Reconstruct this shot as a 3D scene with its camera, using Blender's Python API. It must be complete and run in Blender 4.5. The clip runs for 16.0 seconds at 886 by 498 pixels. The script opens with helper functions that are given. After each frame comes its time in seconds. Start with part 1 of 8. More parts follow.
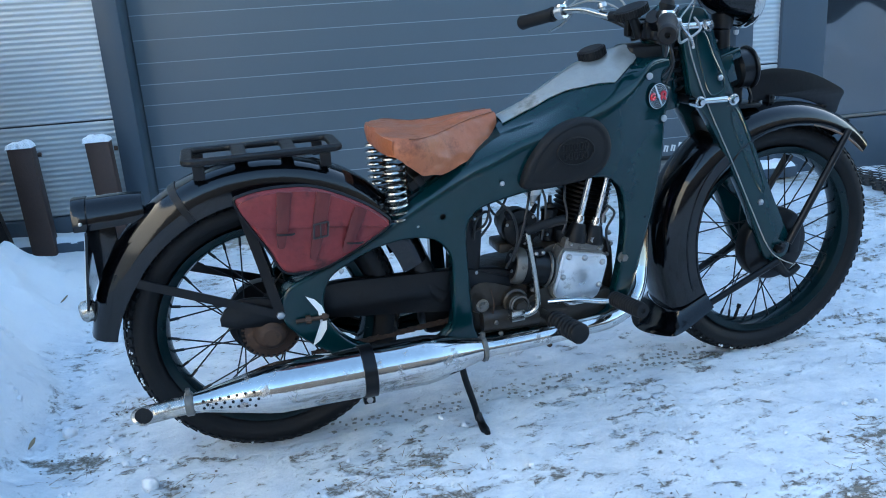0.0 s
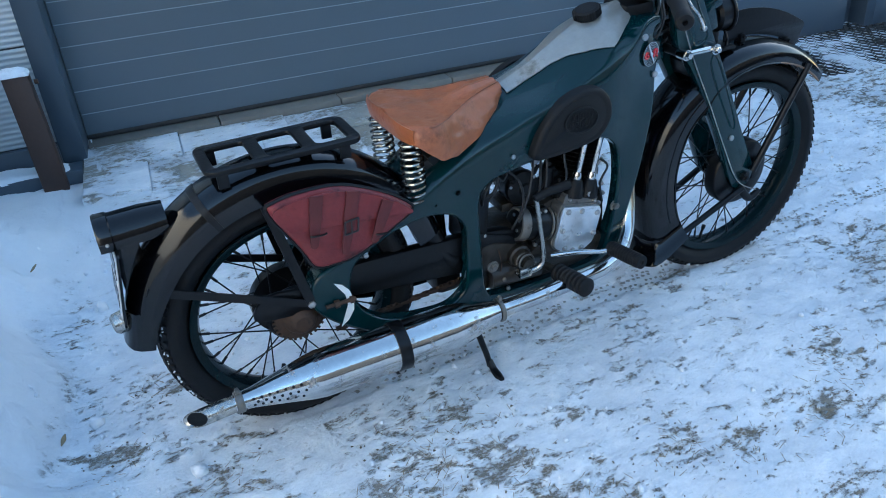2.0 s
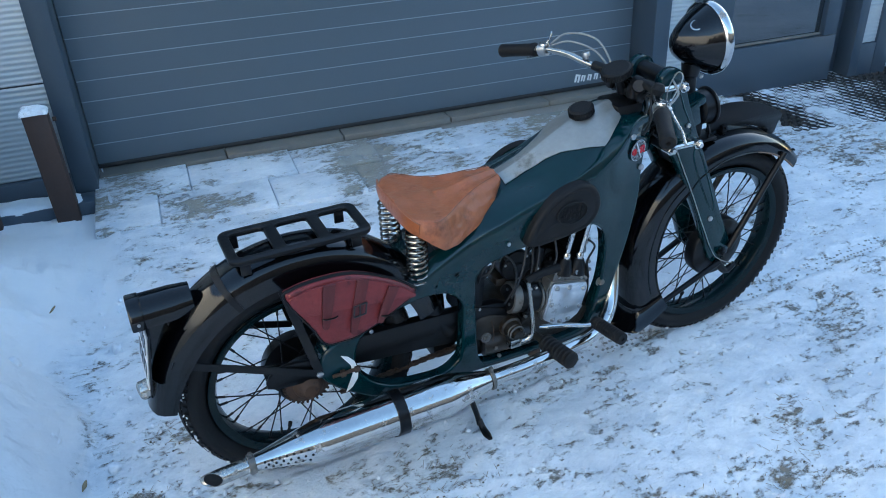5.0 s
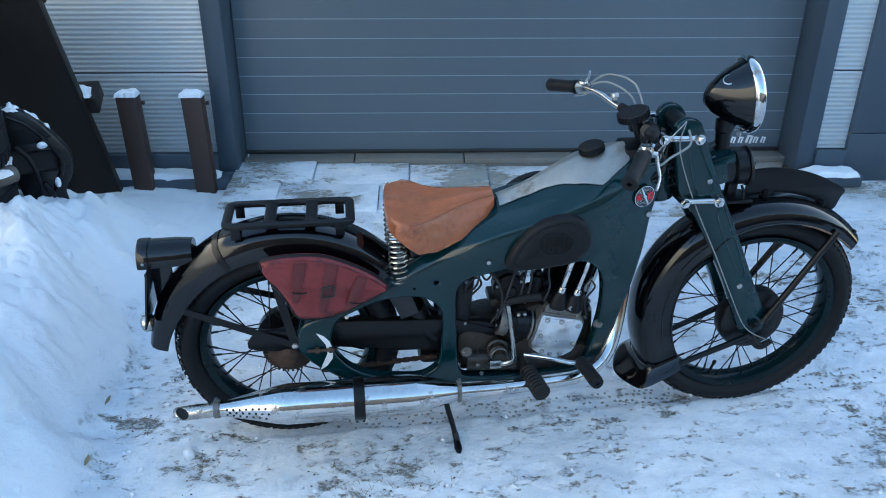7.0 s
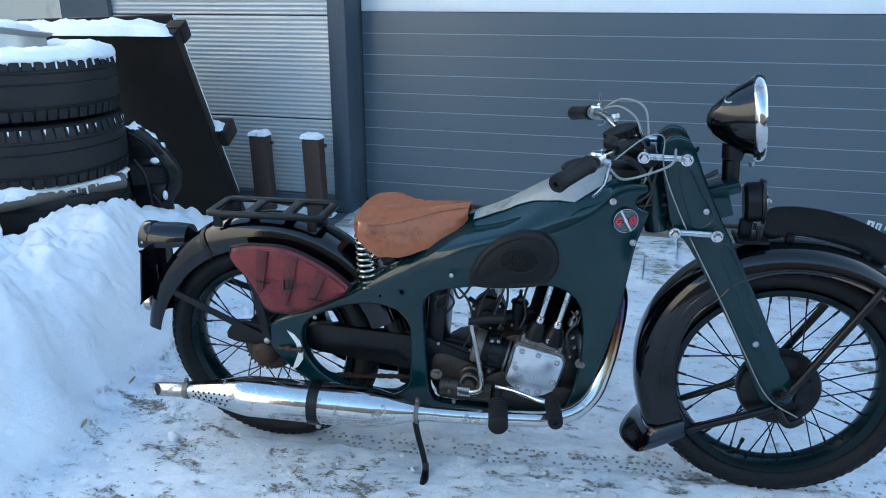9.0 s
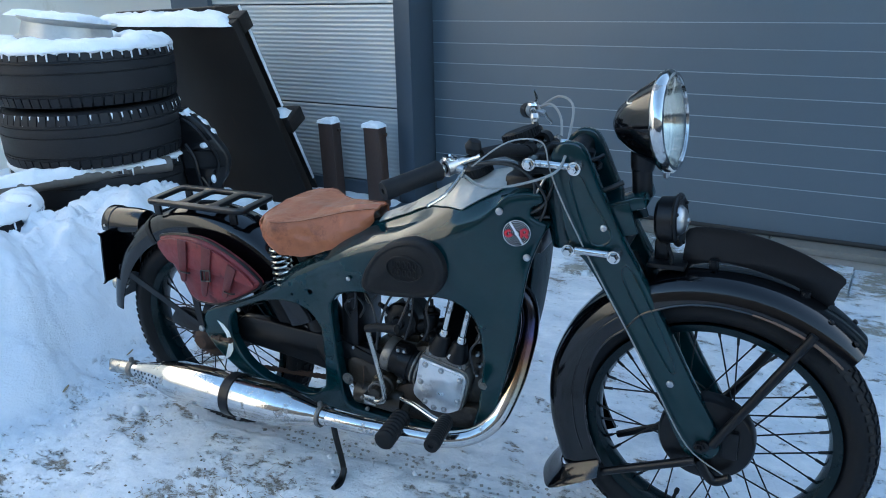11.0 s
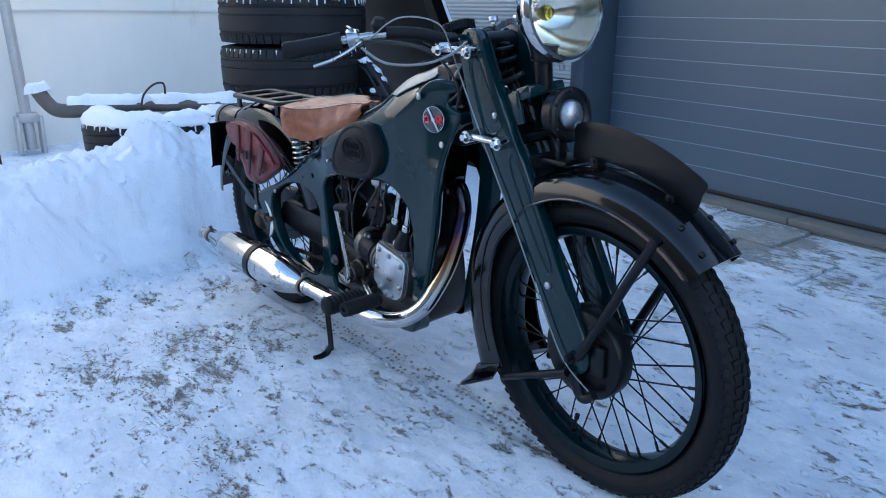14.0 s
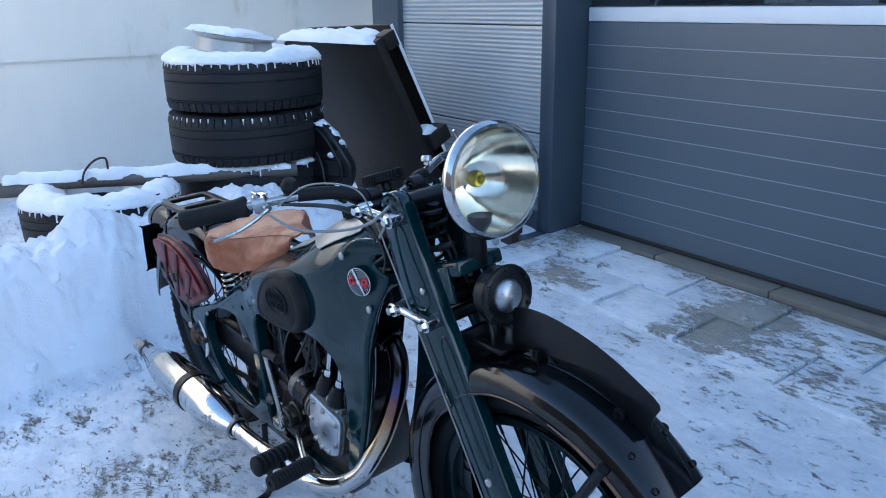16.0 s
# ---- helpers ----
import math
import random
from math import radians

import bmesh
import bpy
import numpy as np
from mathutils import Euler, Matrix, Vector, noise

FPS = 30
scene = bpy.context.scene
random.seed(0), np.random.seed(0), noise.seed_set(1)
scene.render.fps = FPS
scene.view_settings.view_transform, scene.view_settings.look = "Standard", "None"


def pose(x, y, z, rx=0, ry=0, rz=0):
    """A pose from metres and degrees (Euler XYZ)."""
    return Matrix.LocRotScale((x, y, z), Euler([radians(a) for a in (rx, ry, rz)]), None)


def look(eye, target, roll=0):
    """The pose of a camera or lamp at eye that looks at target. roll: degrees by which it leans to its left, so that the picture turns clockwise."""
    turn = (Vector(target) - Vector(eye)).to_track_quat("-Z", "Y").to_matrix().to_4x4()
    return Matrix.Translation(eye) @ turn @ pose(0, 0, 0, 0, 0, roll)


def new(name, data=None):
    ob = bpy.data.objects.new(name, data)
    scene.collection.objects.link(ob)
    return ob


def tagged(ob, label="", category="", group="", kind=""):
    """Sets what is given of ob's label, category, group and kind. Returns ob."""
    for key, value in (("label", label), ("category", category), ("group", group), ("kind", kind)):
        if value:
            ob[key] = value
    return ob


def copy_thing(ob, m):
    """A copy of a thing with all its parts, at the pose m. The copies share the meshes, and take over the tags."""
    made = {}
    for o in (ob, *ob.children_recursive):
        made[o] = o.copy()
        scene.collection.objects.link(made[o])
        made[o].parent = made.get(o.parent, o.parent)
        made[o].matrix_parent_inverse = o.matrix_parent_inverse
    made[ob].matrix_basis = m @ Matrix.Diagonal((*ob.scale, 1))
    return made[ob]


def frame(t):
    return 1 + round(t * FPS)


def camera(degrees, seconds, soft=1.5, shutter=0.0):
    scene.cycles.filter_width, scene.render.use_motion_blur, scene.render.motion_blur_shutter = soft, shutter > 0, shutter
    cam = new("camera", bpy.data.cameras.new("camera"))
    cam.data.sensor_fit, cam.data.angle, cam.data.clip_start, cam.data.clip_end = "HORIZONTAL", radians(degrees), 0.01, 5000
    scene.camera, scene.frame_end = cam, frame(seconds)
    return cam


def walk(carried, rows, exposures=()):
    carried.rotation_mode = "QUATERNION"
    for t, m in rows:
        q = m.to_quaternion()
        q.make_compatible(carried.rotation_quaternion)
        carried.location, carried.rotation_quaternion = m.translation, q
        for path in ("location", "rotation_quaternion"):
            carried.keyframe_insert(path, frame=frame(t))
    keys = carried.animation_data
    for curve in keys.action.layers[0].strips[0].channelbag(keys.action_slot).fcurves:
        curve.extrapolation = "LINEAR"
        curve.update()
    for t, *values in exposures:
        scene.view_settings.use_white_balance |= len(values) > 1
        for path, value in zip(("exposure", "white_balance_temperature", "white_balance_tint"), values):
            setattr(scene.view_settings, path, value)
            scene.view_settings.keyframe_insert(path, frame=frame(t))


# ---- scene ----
cam = camera(59.8, 16.0, soft=1.0)
METRES = 4.930
BASE = pose(-0.0643, -1.7004, 0.9755, -16.278, 3.768, -17.201)
ROWS = [
    (0.0, 0.0, 0.0, 0.0, -0.0, 0.0, 0.0),
    (0.5, -0.024, -0.0025, 0.0009, -3.11, -2.41, 1.56),
    (1.0, -0.0413, -0.0055, 0.0105, -5.59, -5.62, 2.73),
    (1.5, -0.0535, -0.0049, 0.0331, -7.38, -8.95, 3.38),
    (2.0, -0.0601, -0.0026, 0.0663, -8.7, -11.98, 3.46),
    (2.5, -0.0672, -0.0019, 0.0957, -9.82, -13.38, 3.28),
    (3.0, -0.0795, -0.0121, 0.1073, -10.82, -13.65, 3.0),
    (3.5, -0.0871, -0.0172, 0.1131, -11.61, -13.11, 2.73),
    (4.0, -0.0919, -0.0208, 0.1175, -12.13, -12.61, 2.48),
    (6.5, 0.0204, -0.0468, 0.1127, 3.33, -11.59, -4.28),
    (7.0, 0.0542, -0.051, 0.1089, 8.43, -10.2, -6.53),
    (7.5, 0.0951, -0.0364, 0.1096, 13.22, -8.28, -8.26),
    (8.0, 0.1327, -0.0235, 0.1058, 17.7, -6.61, -9.58),
    (8.5, 0.1604, -0.0153, 0.0878, 22.06, -5.19, -10.38),
    (9.0, 0.1901, -0.0026, 0.0794, 26.06, -5.27, -10.76),
    (9.5, 0.2236, 0.0207, 0.0853, 29.14, -5.79, -10.57),
    (10.0, 0.244, 0.05, 0.0962, 31.71, -6.58, -10.34),
    (12.5, 0.396, 0.1675, 0.1467, 58.54, -14.28, -17.14),
    (13.0, 0.4204, 0.1999, 0.1519, 62.35, -14.74, -17.89),
    (13.5, 0.4319, 0.224, 0.1249, 64.84, -14.17, -17.73),
    (14.0, 0.4402, 0.2323, 0.1065, 66.86, -14.4, -17.1),
    (14.5, 0.4445, 0.2394, 0.1151, 68.75, -15.51, -16.51),
    (15.0, 0.4459, 0.2653, 0.1628, 70.21, -16.71, -16.15),
    (15.5, 0.4354, 0.2758, 0.1852, 69.7, -16.62, -15.97),
    (16.0, 0.3891, 0.2626, 0.1754, 65.85, -14.6, -15.63),
]
walk(cam, [(t, BASE @ pose(METRES * x, METRES * y, METRES * z, 90 + pitch, roll, yaw)) for t, x, y, z, yaw, pitch, roll in ROWS],
     [(0.0, 2.74, 5450, 6), (1.0, 2.50, 5450, 6), (4.0, 2.50, 5500, 6), (8.5, 2.66, 5650, 6), (12.5, 2.38, 5450, 8), (13.0, 2.36, 5400, 12), (16.0, 2.34, 5350, 14)])

# ---- light: open shade on the north side of a building, low winter sun behind it ----
world = bpy.data.worlds.new("winter_sky")
scene.world = world
world.use_nodes = True
wn = world.node_tree.nodes
sky = wn.new("ShaderNodeTexSky")
sky.sky_type = "NISHITA"
sky.sun_disc = False
SUN_UP, SUN_ROUND = radians(10), radians(58)
sky.sun_elevation, sky.sun_rotation = SUN_UP, SUN_ROUND
sky.air_density, sky.dust_density, sky.ozone_density = 1.0, 1.2, 1.0
wn["Background"].inputs[1].default_value = 0.15
world.node_tree.links.new(sky.outputs[0], wn["Background"].inputs[0])
sun = new("sun", bpy.data.lights.new("sun", "SUN"))
sun.data.energy, sun.data.angle, sun.data.color = 2.0, radians(0.5), (1.0, 0.9, 0.78)
sun.matrix_world = look((0, 0, 0), (-math.sin(SUN_ROUND) * math.cos(SUN_UP), -math.cos(SUN_ROUND) * math.cos(SUN_UP), -math.sin(SUN_UP)))

# ---- materials ----
def material(name, color, rough=0.5, metal=0.0, vary=0.12, scale=6.0, fine=60.0, bump=0.0, bump_scale=80.0, coat=0.0,
             dirt=None, dirt_amount=0.0, dirt_scale=5.0, rough_vary=0.1, stretch=(1, 1, 1), random_tone=0.0, spec=0.5):
    """A surface with tone at two scales, worn or dirty patches, uneven gloss and fine relief, in metres."""
    m = bpy.data.materials.new(name)
    m.use_nodes = True
    nt = m.node_tree
    bsdf = nt.nodes["Principled BSDF"]
    co = nt.nodes.new("ShaderNodeTexCoord")
    mp = nt.nodes.new("ShaderNodeMapping")
    mp.inputs["Scale"].default_value = stretch
    nt.links.new(co.outputs["Object"], mp.inputs[0])

    def noise_tex(sc, detail=4.0, rgh=0.6):
        n = nt.nodes.new("ShaderNodeTexNoise")
        n.inputs["Scale"].default_value, n.inputs["Detail"].default_value, n.inputs["Roughness"].default_value = sc, detail, rgh
        nt.links.new(mp.outputs[0], n.inputs["Vector"])
        return n.outputs[0]

    def calc(op, a, b):
        n = nt.nodes.new("ShaderNodeMath")
        n.operation = op
        for i, v in enumerate((a, b)):
            if isinstance(v, (int, float)):
                n.inputs[i].default_value = v
            else:
                nt.links.new(v, n.inputs[i])
        return n.outputs[0]

    big, small = noise_tex(scale), noise_tex(fine, 3.0)
    tone = calc("ADD", calc("MULTIPLY", big, 1.3 * vary), calc("MULTIPLY", small, 0.7 * vary))
    tone = calc("ADD", tone, 1.0 - vary)
    if random_tone:
        info = nt.nodes.new("ShaderNodeObjectInfo")
        tone = calc("MULTIPLY", tone, calc("ADD", calc("MULTIPLY", info.outputs["Random"], random_tone), 1 - random_tone / 2))
    mul = nt.nodes.new("ShaderNodeVectorMath")
    mul.operation = "SCALE"
    mul.inputs[0].default_value = color
    nt.links.new(tone, mul.inputs["Scale"])
    col = mul.outputs[0]
    rgh = calc("ADD", calc("MULTIPLY", calc("SUBTRACT", big, 0.5), 2 * rough_vary), rough)
    if dirt is not None:
        ramp = nt.nodes.new("ShaderNodeValToRGB")
        lo = 0.78 - 0.5 * dirt_amount
        ramp.color_ramp.elements[0].position, ramp.color_ramp.elements[1].position = lo, min(1.0, lo + 0.14)
        nt.links.new(noise_tex(dirt_scale, 8.0, 0.7), ramp.inputs[0])
        mix = nt.nodes.new("ShaderNodeMix")
        mix.data_type = "RGBA"
        nt.links.new(ramp.outputs[0], mix.inputs[0])
        nt.links.new(col, mix.inputs[6])
        mix.inputs[7].default_value = (*dirt, 1)
        col = mix.outputs[2]
        rgh = calc("ADD", rgh, calc("MULTIPLY", ramp.outputs[0], 0.3))
        if metal > 0:
            nt.links.new(calc("MULTIPLY", calc("SUBTRACT", 1.0, ramp.outputs[0]), metal), bsdf.inputs["Metallic"])
    nt.links.new(col, bsdf.inputs["Base Color"])
    nt.links.new(rgh, bsdf.inputs["Roughness"])
    if not (metal > 0 and dirt is not None):
        bsdf.inputs["Metallic"].default_value = metal
    bsdf.inputs["Coat Weight"].default_value = coat
    bsdf.inputs["Specular IOR Level"].default_value = spec
    bsdf.inputs["Coat Roughness"].default_value = 0.06
    if bump:
        b = nt.nodes.new("ShaderNodeBump")
        b.inputs["Strength"].default_value = 1.0
        b.inputs["Distance"].default_value = bump
        nt.links.new(noise_tex(bump_scale, 6.0), b.inputs["Height"])
        nt.links.new(b.outputs[0], bsdf.inputs["Normal"])
    return m


GREEN = material("green_enamel", (0.0026, 0.0185, 0.0215), 0.09, vary=0.35, coat=0.12, spec=0.34, dirt=(0.02, 0.016, 0.010), dirt_amount=0.17, dirt_scale=16, rough_vary=0.05, bump=0.0006, bump_scale=14)
BLACK = material("black_enamel", (0.0018, 0.0018, 0.0023), 0.115, vary=0.3, coat=0.08, spec=0.40, dirt=(0.012, 0.008, 0.006), dirt_amount=0.2, dirt_scale=12, rough_vary=0.06, bump=0.0006, bump_scale=13)
MATTBLACK = material("worn_black_paint", (0.0042, 0.0042, 0.0048), 0.33, vary=0.4, dirt=(0.024, 0.018, 0.014), dirt_amount=0.24, dirt_scale=22, bump=0.0006, spec=0.26)
CHROME = material("chrome_plate", (0.53, 0.525, 0.51), 0.1, 1.0, vary=0.35, scale=14, dirt=(0.11, 0.08, 0.055), dirt_amount=0.40, dirt_scale=26, rough_vary=0.1, bump=0.0006, bump_scale=18)
HOTCHROME = material("heat_tinted_chrome", (0.36, 0.24, 0.15), 0.18, 1.0, vary=0.5, scale=9, dirt=(0.07, 0.045, 0.035), dirt_amount=0.32, dirt_scale=16)
GREYCAST = material("oily_grey_casting", (0.15, 0.14, 0.125), 0.36, 0.5, vary=0.5, scale=25, dirt=(0.03, 0.024, 0.018), dirt_amount=0.45, dirt_scale=30, bump=0.0012, bump_scale=90)
OILBROWN = material("brown_oil_grime", (0.026, 0.020, 0.014), 0.34, 0.2, vary=0.7, scale=22, dirt=(0.085, 0.072, 0.055), dirt_amount=0.24, dirt_scale=34, bump=0.002, bump_scale=80)
def heat_tint(m, z0, z1):
    """Straw, brown and blue heat colours, one above the other along the pipe."""
    nt = m.node_tree
    bsdf = nt.nodes["Principled BSDF"]
    co, xyz, rng_, ramp = (nt.nodes.new("ShaderNode" + k) for k in ("TexCoord", "SeparateXYZ", "MapRange", "ValToRGB"))
    warp, add = nt.nodes.new("ShaderNodeTexNoise"), nt.nodes.new("ShaderNodeMath")
    warp.inputs["Scale"].default_value = 14
    add.operation = "MULTIPLY_ADD"
    add.inputs[1].default_value = 0.09
    nt.links.new(co.outputs["Object"], warp.inputs["Vector"])
    nt.links.new(co.outputs["Object"], xyz.inputs[0])
    nt.links.new(warp.outputs[0], add.inputs[0])
    nt.links.new(xyz.outputs[2], add.inputs[2])
    nt.links.new(add.outputs[0], rng_.inputs[0])
    rng_.inputs[1].default_value, rng_.inputs[2].default_value = z0, z1
    nt.links.new(rng_.outputs[0], ramp.inputs[0])
    e = ramp.color_ramp.elements
    e[0].position, e[0].color = 0.0, (0.62, 0.60, 0.55, 1)
    e[1].position, e[1].color = 1.0, (0.05, 0.045, 0.05, 1)
    for p, c in ((0.25, (0.52, 0.43, 0.30, 1)), (0.45, (0.36, 0.20, 0.10, 1)), (0.62, (0.17, 0.08, 0.09, 1)), (0.78, (0.10, 0.09, 0.18, 1))):
        e.new(p).color = c
    nt.links.new(ramp.outputs[0], bsdf.inputs["Base Color"])
    return m


heat_tint(HOTCHROME, 0.05, 0.30)
STEEL = material("dull_steel", (0.42, 0.42, 0.42), 0.38, 1.0, vary=0.2, dirt=(0.10, 0.08, 0.06), dirt_amount=0.35, dirt_scale=35)
BAREMETAL = material("bare_tank_metal", (0.31, 0.305, 0.28), 0.4, 0.6, vary=0.4, scale=8, fine=60, dirt=(0.10, 0.088, 0.068), dirt_amount=0.42, dirt_scale=8, rough_vary=0.15, bump=0.0006, bump_scale=60)
ALUCASE = material("oily_cast_aluminium", (0.045, 0.040, 0.033), 0.34, 0.3, vary=0.6, scale=20, dirt=(0.010, 0.008, 0.0065), dirt_amount=0.62, dirt_scale=24, bump=0.0016, bump_scale=100)
WORNCHROME = material("worn_chrome", (0.40, 0.39, 0.36), 0.22, 1.0, vary=0.4, scale=18, dirt=(0.05, 0.042, 0.034), dirt_amount=0.45, dirt_scale=26)
STRAP = material("oxblood_strap_leather", (0.085, 0.016, 0.016), 0.42, vary=0.45, scale=14, dirt=(0.025, 0.008, 0.008), dirt_amount=0.4, dirt_scale=20, bump=0.001, spec=0.32)
BROWNSEAM = material("stitched_seam", (0.17, 0.055, 0.022), 0.6, vary=0.3)
POLISHED = material("polished_aluminium", (0.66, 0.68, 0.70), 0.3, 0.9, vary=0.35, scale=14, dirt=(0.13, 0.135, 0.14), dirt_amount=0.42, dirt_scale=16, bump=0.0006, bump_scale=30)
ENGBLACK = material("sooty_black_iron", (0.0045, 0.0045, 0.005), 0.42, 0.0, vary=0.4, dirt=(0.028, 0.023, 0.018), dirt_amount=0.28, dirt_scale=40, bump=0.001, spec=0.22)
RUBBER = material("black_rubber", (0.0085, 0.0085, 0.009), 0.6, vary=0.25, dirt=(0.024, 0.023, 0.023), dirt_amount=0.22, dirt_scale=25, bump=0.0006, bump_scale=200, spec=0.2)
TYRE = material("tyre_rubber", (0.0075, 0.0075, 0.0082), 0.58, vary=0.3, dirt=(0.032, 0.029, 0.027), dirt_amount=0.24, dirt_scale=12, bump=0.0007, bump_scale=150, spec=0.2)
OLDTYRE = material("weathered_tyre_rubber", (0.015, 0.0155, 0.0175), 0.55, vary=0.5, scale=12, stretch=(1, 1, 3), dirt=(0.075, 0.075, 0.08), dirt_amount=0.2, dirt_scale=34, bump=0.001, bump_scale=90, spec=0.25)
TAN = material("tan_leather", (0.285, 0.092, 0.037), 0.31, vary=0.7, scale=9, fine=70, dirt=(0.10, 0.029, 0.013), dirt_amount=0.44, dirt_scale=9, bump=0.0022, bump_scale=38, spec=0.42)
RED = material("oxblood_leather", (0.155, 0.022, 0.023), 0.4, vary=0.6, scale=10, fine=80, dirt=(0.035, 0.009, 0.010), dirt_amount=0.45, dirt_scale=12, bump=0.0026, bump_scale=35, spec=0.36)
REDDARK = material("dark_strap_leather", (0.055, 0.014, 0.014), 0.5, vary=0.3, bump=0.0008, spec=0.25)
RUST = material("rusty_iron", (0.055, 0.030, 0.018), 0.7, 0.3, vary=0.5, scale=30, dirt=(0.018, 0.014, 0.012), dirt_amount=0.45, dirt_scale=50, bump=0.001)
WIRE = material("grey_cable_sheath", (0.22, 0.22, 0.21), 0.45, vary=0.25)
DARKWIRE = material("black_cable_sheath", (0.015, 0.015, 0.015), 0.45, vary=0.2)
EMRED = material("red_badge_enamel", (0.42, 0.012, 0.022), 0.25, vary=0.1, coat=0.4)
TAILPIPE = material("worn_dull_plating", (0.44, 0.42, 0.38), 0.24, 0.95, vary=0.4, scale=25, dirt=(0.035, 0.026, 0.02), dirt_amount=0.5, dirt_scale=40)
DULLALU = material("dull_pale_aluminium", (0.62, 0.63, 0.64), 0.42, 0.6, vary=0.15, scale=30, dirt=(0.35, 0.35, 0.34), dirt_amount=0.3, dirt_scale=50)
RIMGREEN = material("dirty_dark_green_enamel", (0.0018, 0.0085, 0.010), 0.22, vary=0.3, spec=0.22, dirt=(0.02, 0.016, 0.012), dirt_amount=0.28, dirt_scale=20)
PRINT = material("packed_dirty_snow", (0.30, 0.30, 0.28), 0.8, vary=0.5, scale=60)
CHIPPED = material("chipped_rusty_edge", (0.13, 0.075, 0.045), 0.6, vary=0.6, scale=50, dirt=(0.45, 0.43, 0.40), dirt_amount=0.3, dirt_scale=70)
WHITE = material("white_enamel", (0.72, 0.73, 0.72), 0.35, vary=0.1)
DOOR = material("anthracite_door_steel", (0.083, 0.106, 0.127), 0.33, vary=0.12, scale=1.5, rough_vary=0.03, bump=0.0003, bump_scale=300, spec=0.6)
# Pale tone that paints the glint along the door's ribs.
DOORGLINT = material("pale_glint_line", (0.27, 0.31, 0.34), 0.35, 0.2, vary=0.2, scale=3)
TRIM = material("anthracite_trim_steel", (0.048, 0.066, 0.088), 0.4, vary=0.1, scale=3, dirt=(0.1, 0.11, 0.12), dirt_amount=0.18, dirt_scale=6)
SIDING = material("light_grey_profiled_steel", (0.40, 0.43, 0.445), 0.42, 0.2, vary=0.08, scale=2, dirt=(0.38, 0.40, 0.40), dirt_amount=0.3, dirt_scale=5)
PALE = material("white_door_panel", (0.72, 0.73, 0.74), 0.4, vary=0.06)
SEAL = material("door_rubber_seal", (0.02, 0.02, 0.02), 0.6, vary=0.2)
SILL = material("grey_stone_sill", (0.15, 0.14, 0.12), 0.75, vary=0.3, scale=10, dirt=(0.45, 0.46, 0.48), dirt_amount=0.25, dirt_scale=9, bump=0.002, random_tone=0.2)
CONCRETE = material("grey_concrete", (0.32, 0.31, 0.29), 0.85, vary=0.3, scale=4, bump=0.002)
POSTPAINT = material("brown_painted_steel", (0.042, 0.023, 0.017), 0.6, vary=0.4, scale=10, dirt=(0.075, 0.045, 0.032), dirt_amount=0.35, dirt_scale=14, bump=0.0008)
DARKWOOD = material("dark_brown_board", (0.014, 0.0105, 0.0085), 0.5, vary=0.7, scale=6, stretch=(4, 4, 0.6), dirt=(0.055, 0.036, 0.026), dirt_amount=0.36, dirt_scale=5, bump=0.0015, spec=0.3)
PLASTIC = material("black_car_plastic", (0.006, 0.006, 0.007), 0.35, vary=0.2, dirt=(0.03, 0.03, 0.034), dirt_amount=0.2, dirt_scale=9, spec=0.35)
PIPE = material("weathered_grey_pipe", (0.12, 0.105, 0.09), 0.6, 0.3, vary=0.35, scale=15, dirt=(0.06, 0.04, 0.03), dirt_amount=0.3, dirt_scale=20)
GALV = material("galvanised_post", (0.42, 0.42, 0.41), 0.45, 0.5, vary=0.25, scale=15)
TARP = material("white_tarpaulin", (0.725, 0.69, 0.62), 0.5, vary=0.14, scale=0.9, fine=7, dirt=(0.50, 0.45, 0.36), dirt_amount=0.40, dirt_scale=1.9, stretch=(1, 1, 0.45), bump=0.005, bump_scale=3)
MAT = material("black_ring_mat_rubber", (0.018, 0.018, 0.018), 0.65, vary=0.3)
STRAW = material("dead_grass", (0.26, 0.20, 0.115), 0.8, vary=0.5, scale=40)
GRAVEL = material("dark_grit", (0.13, 0.11, 0.08), 0.85, vary=0.6, scale=60)


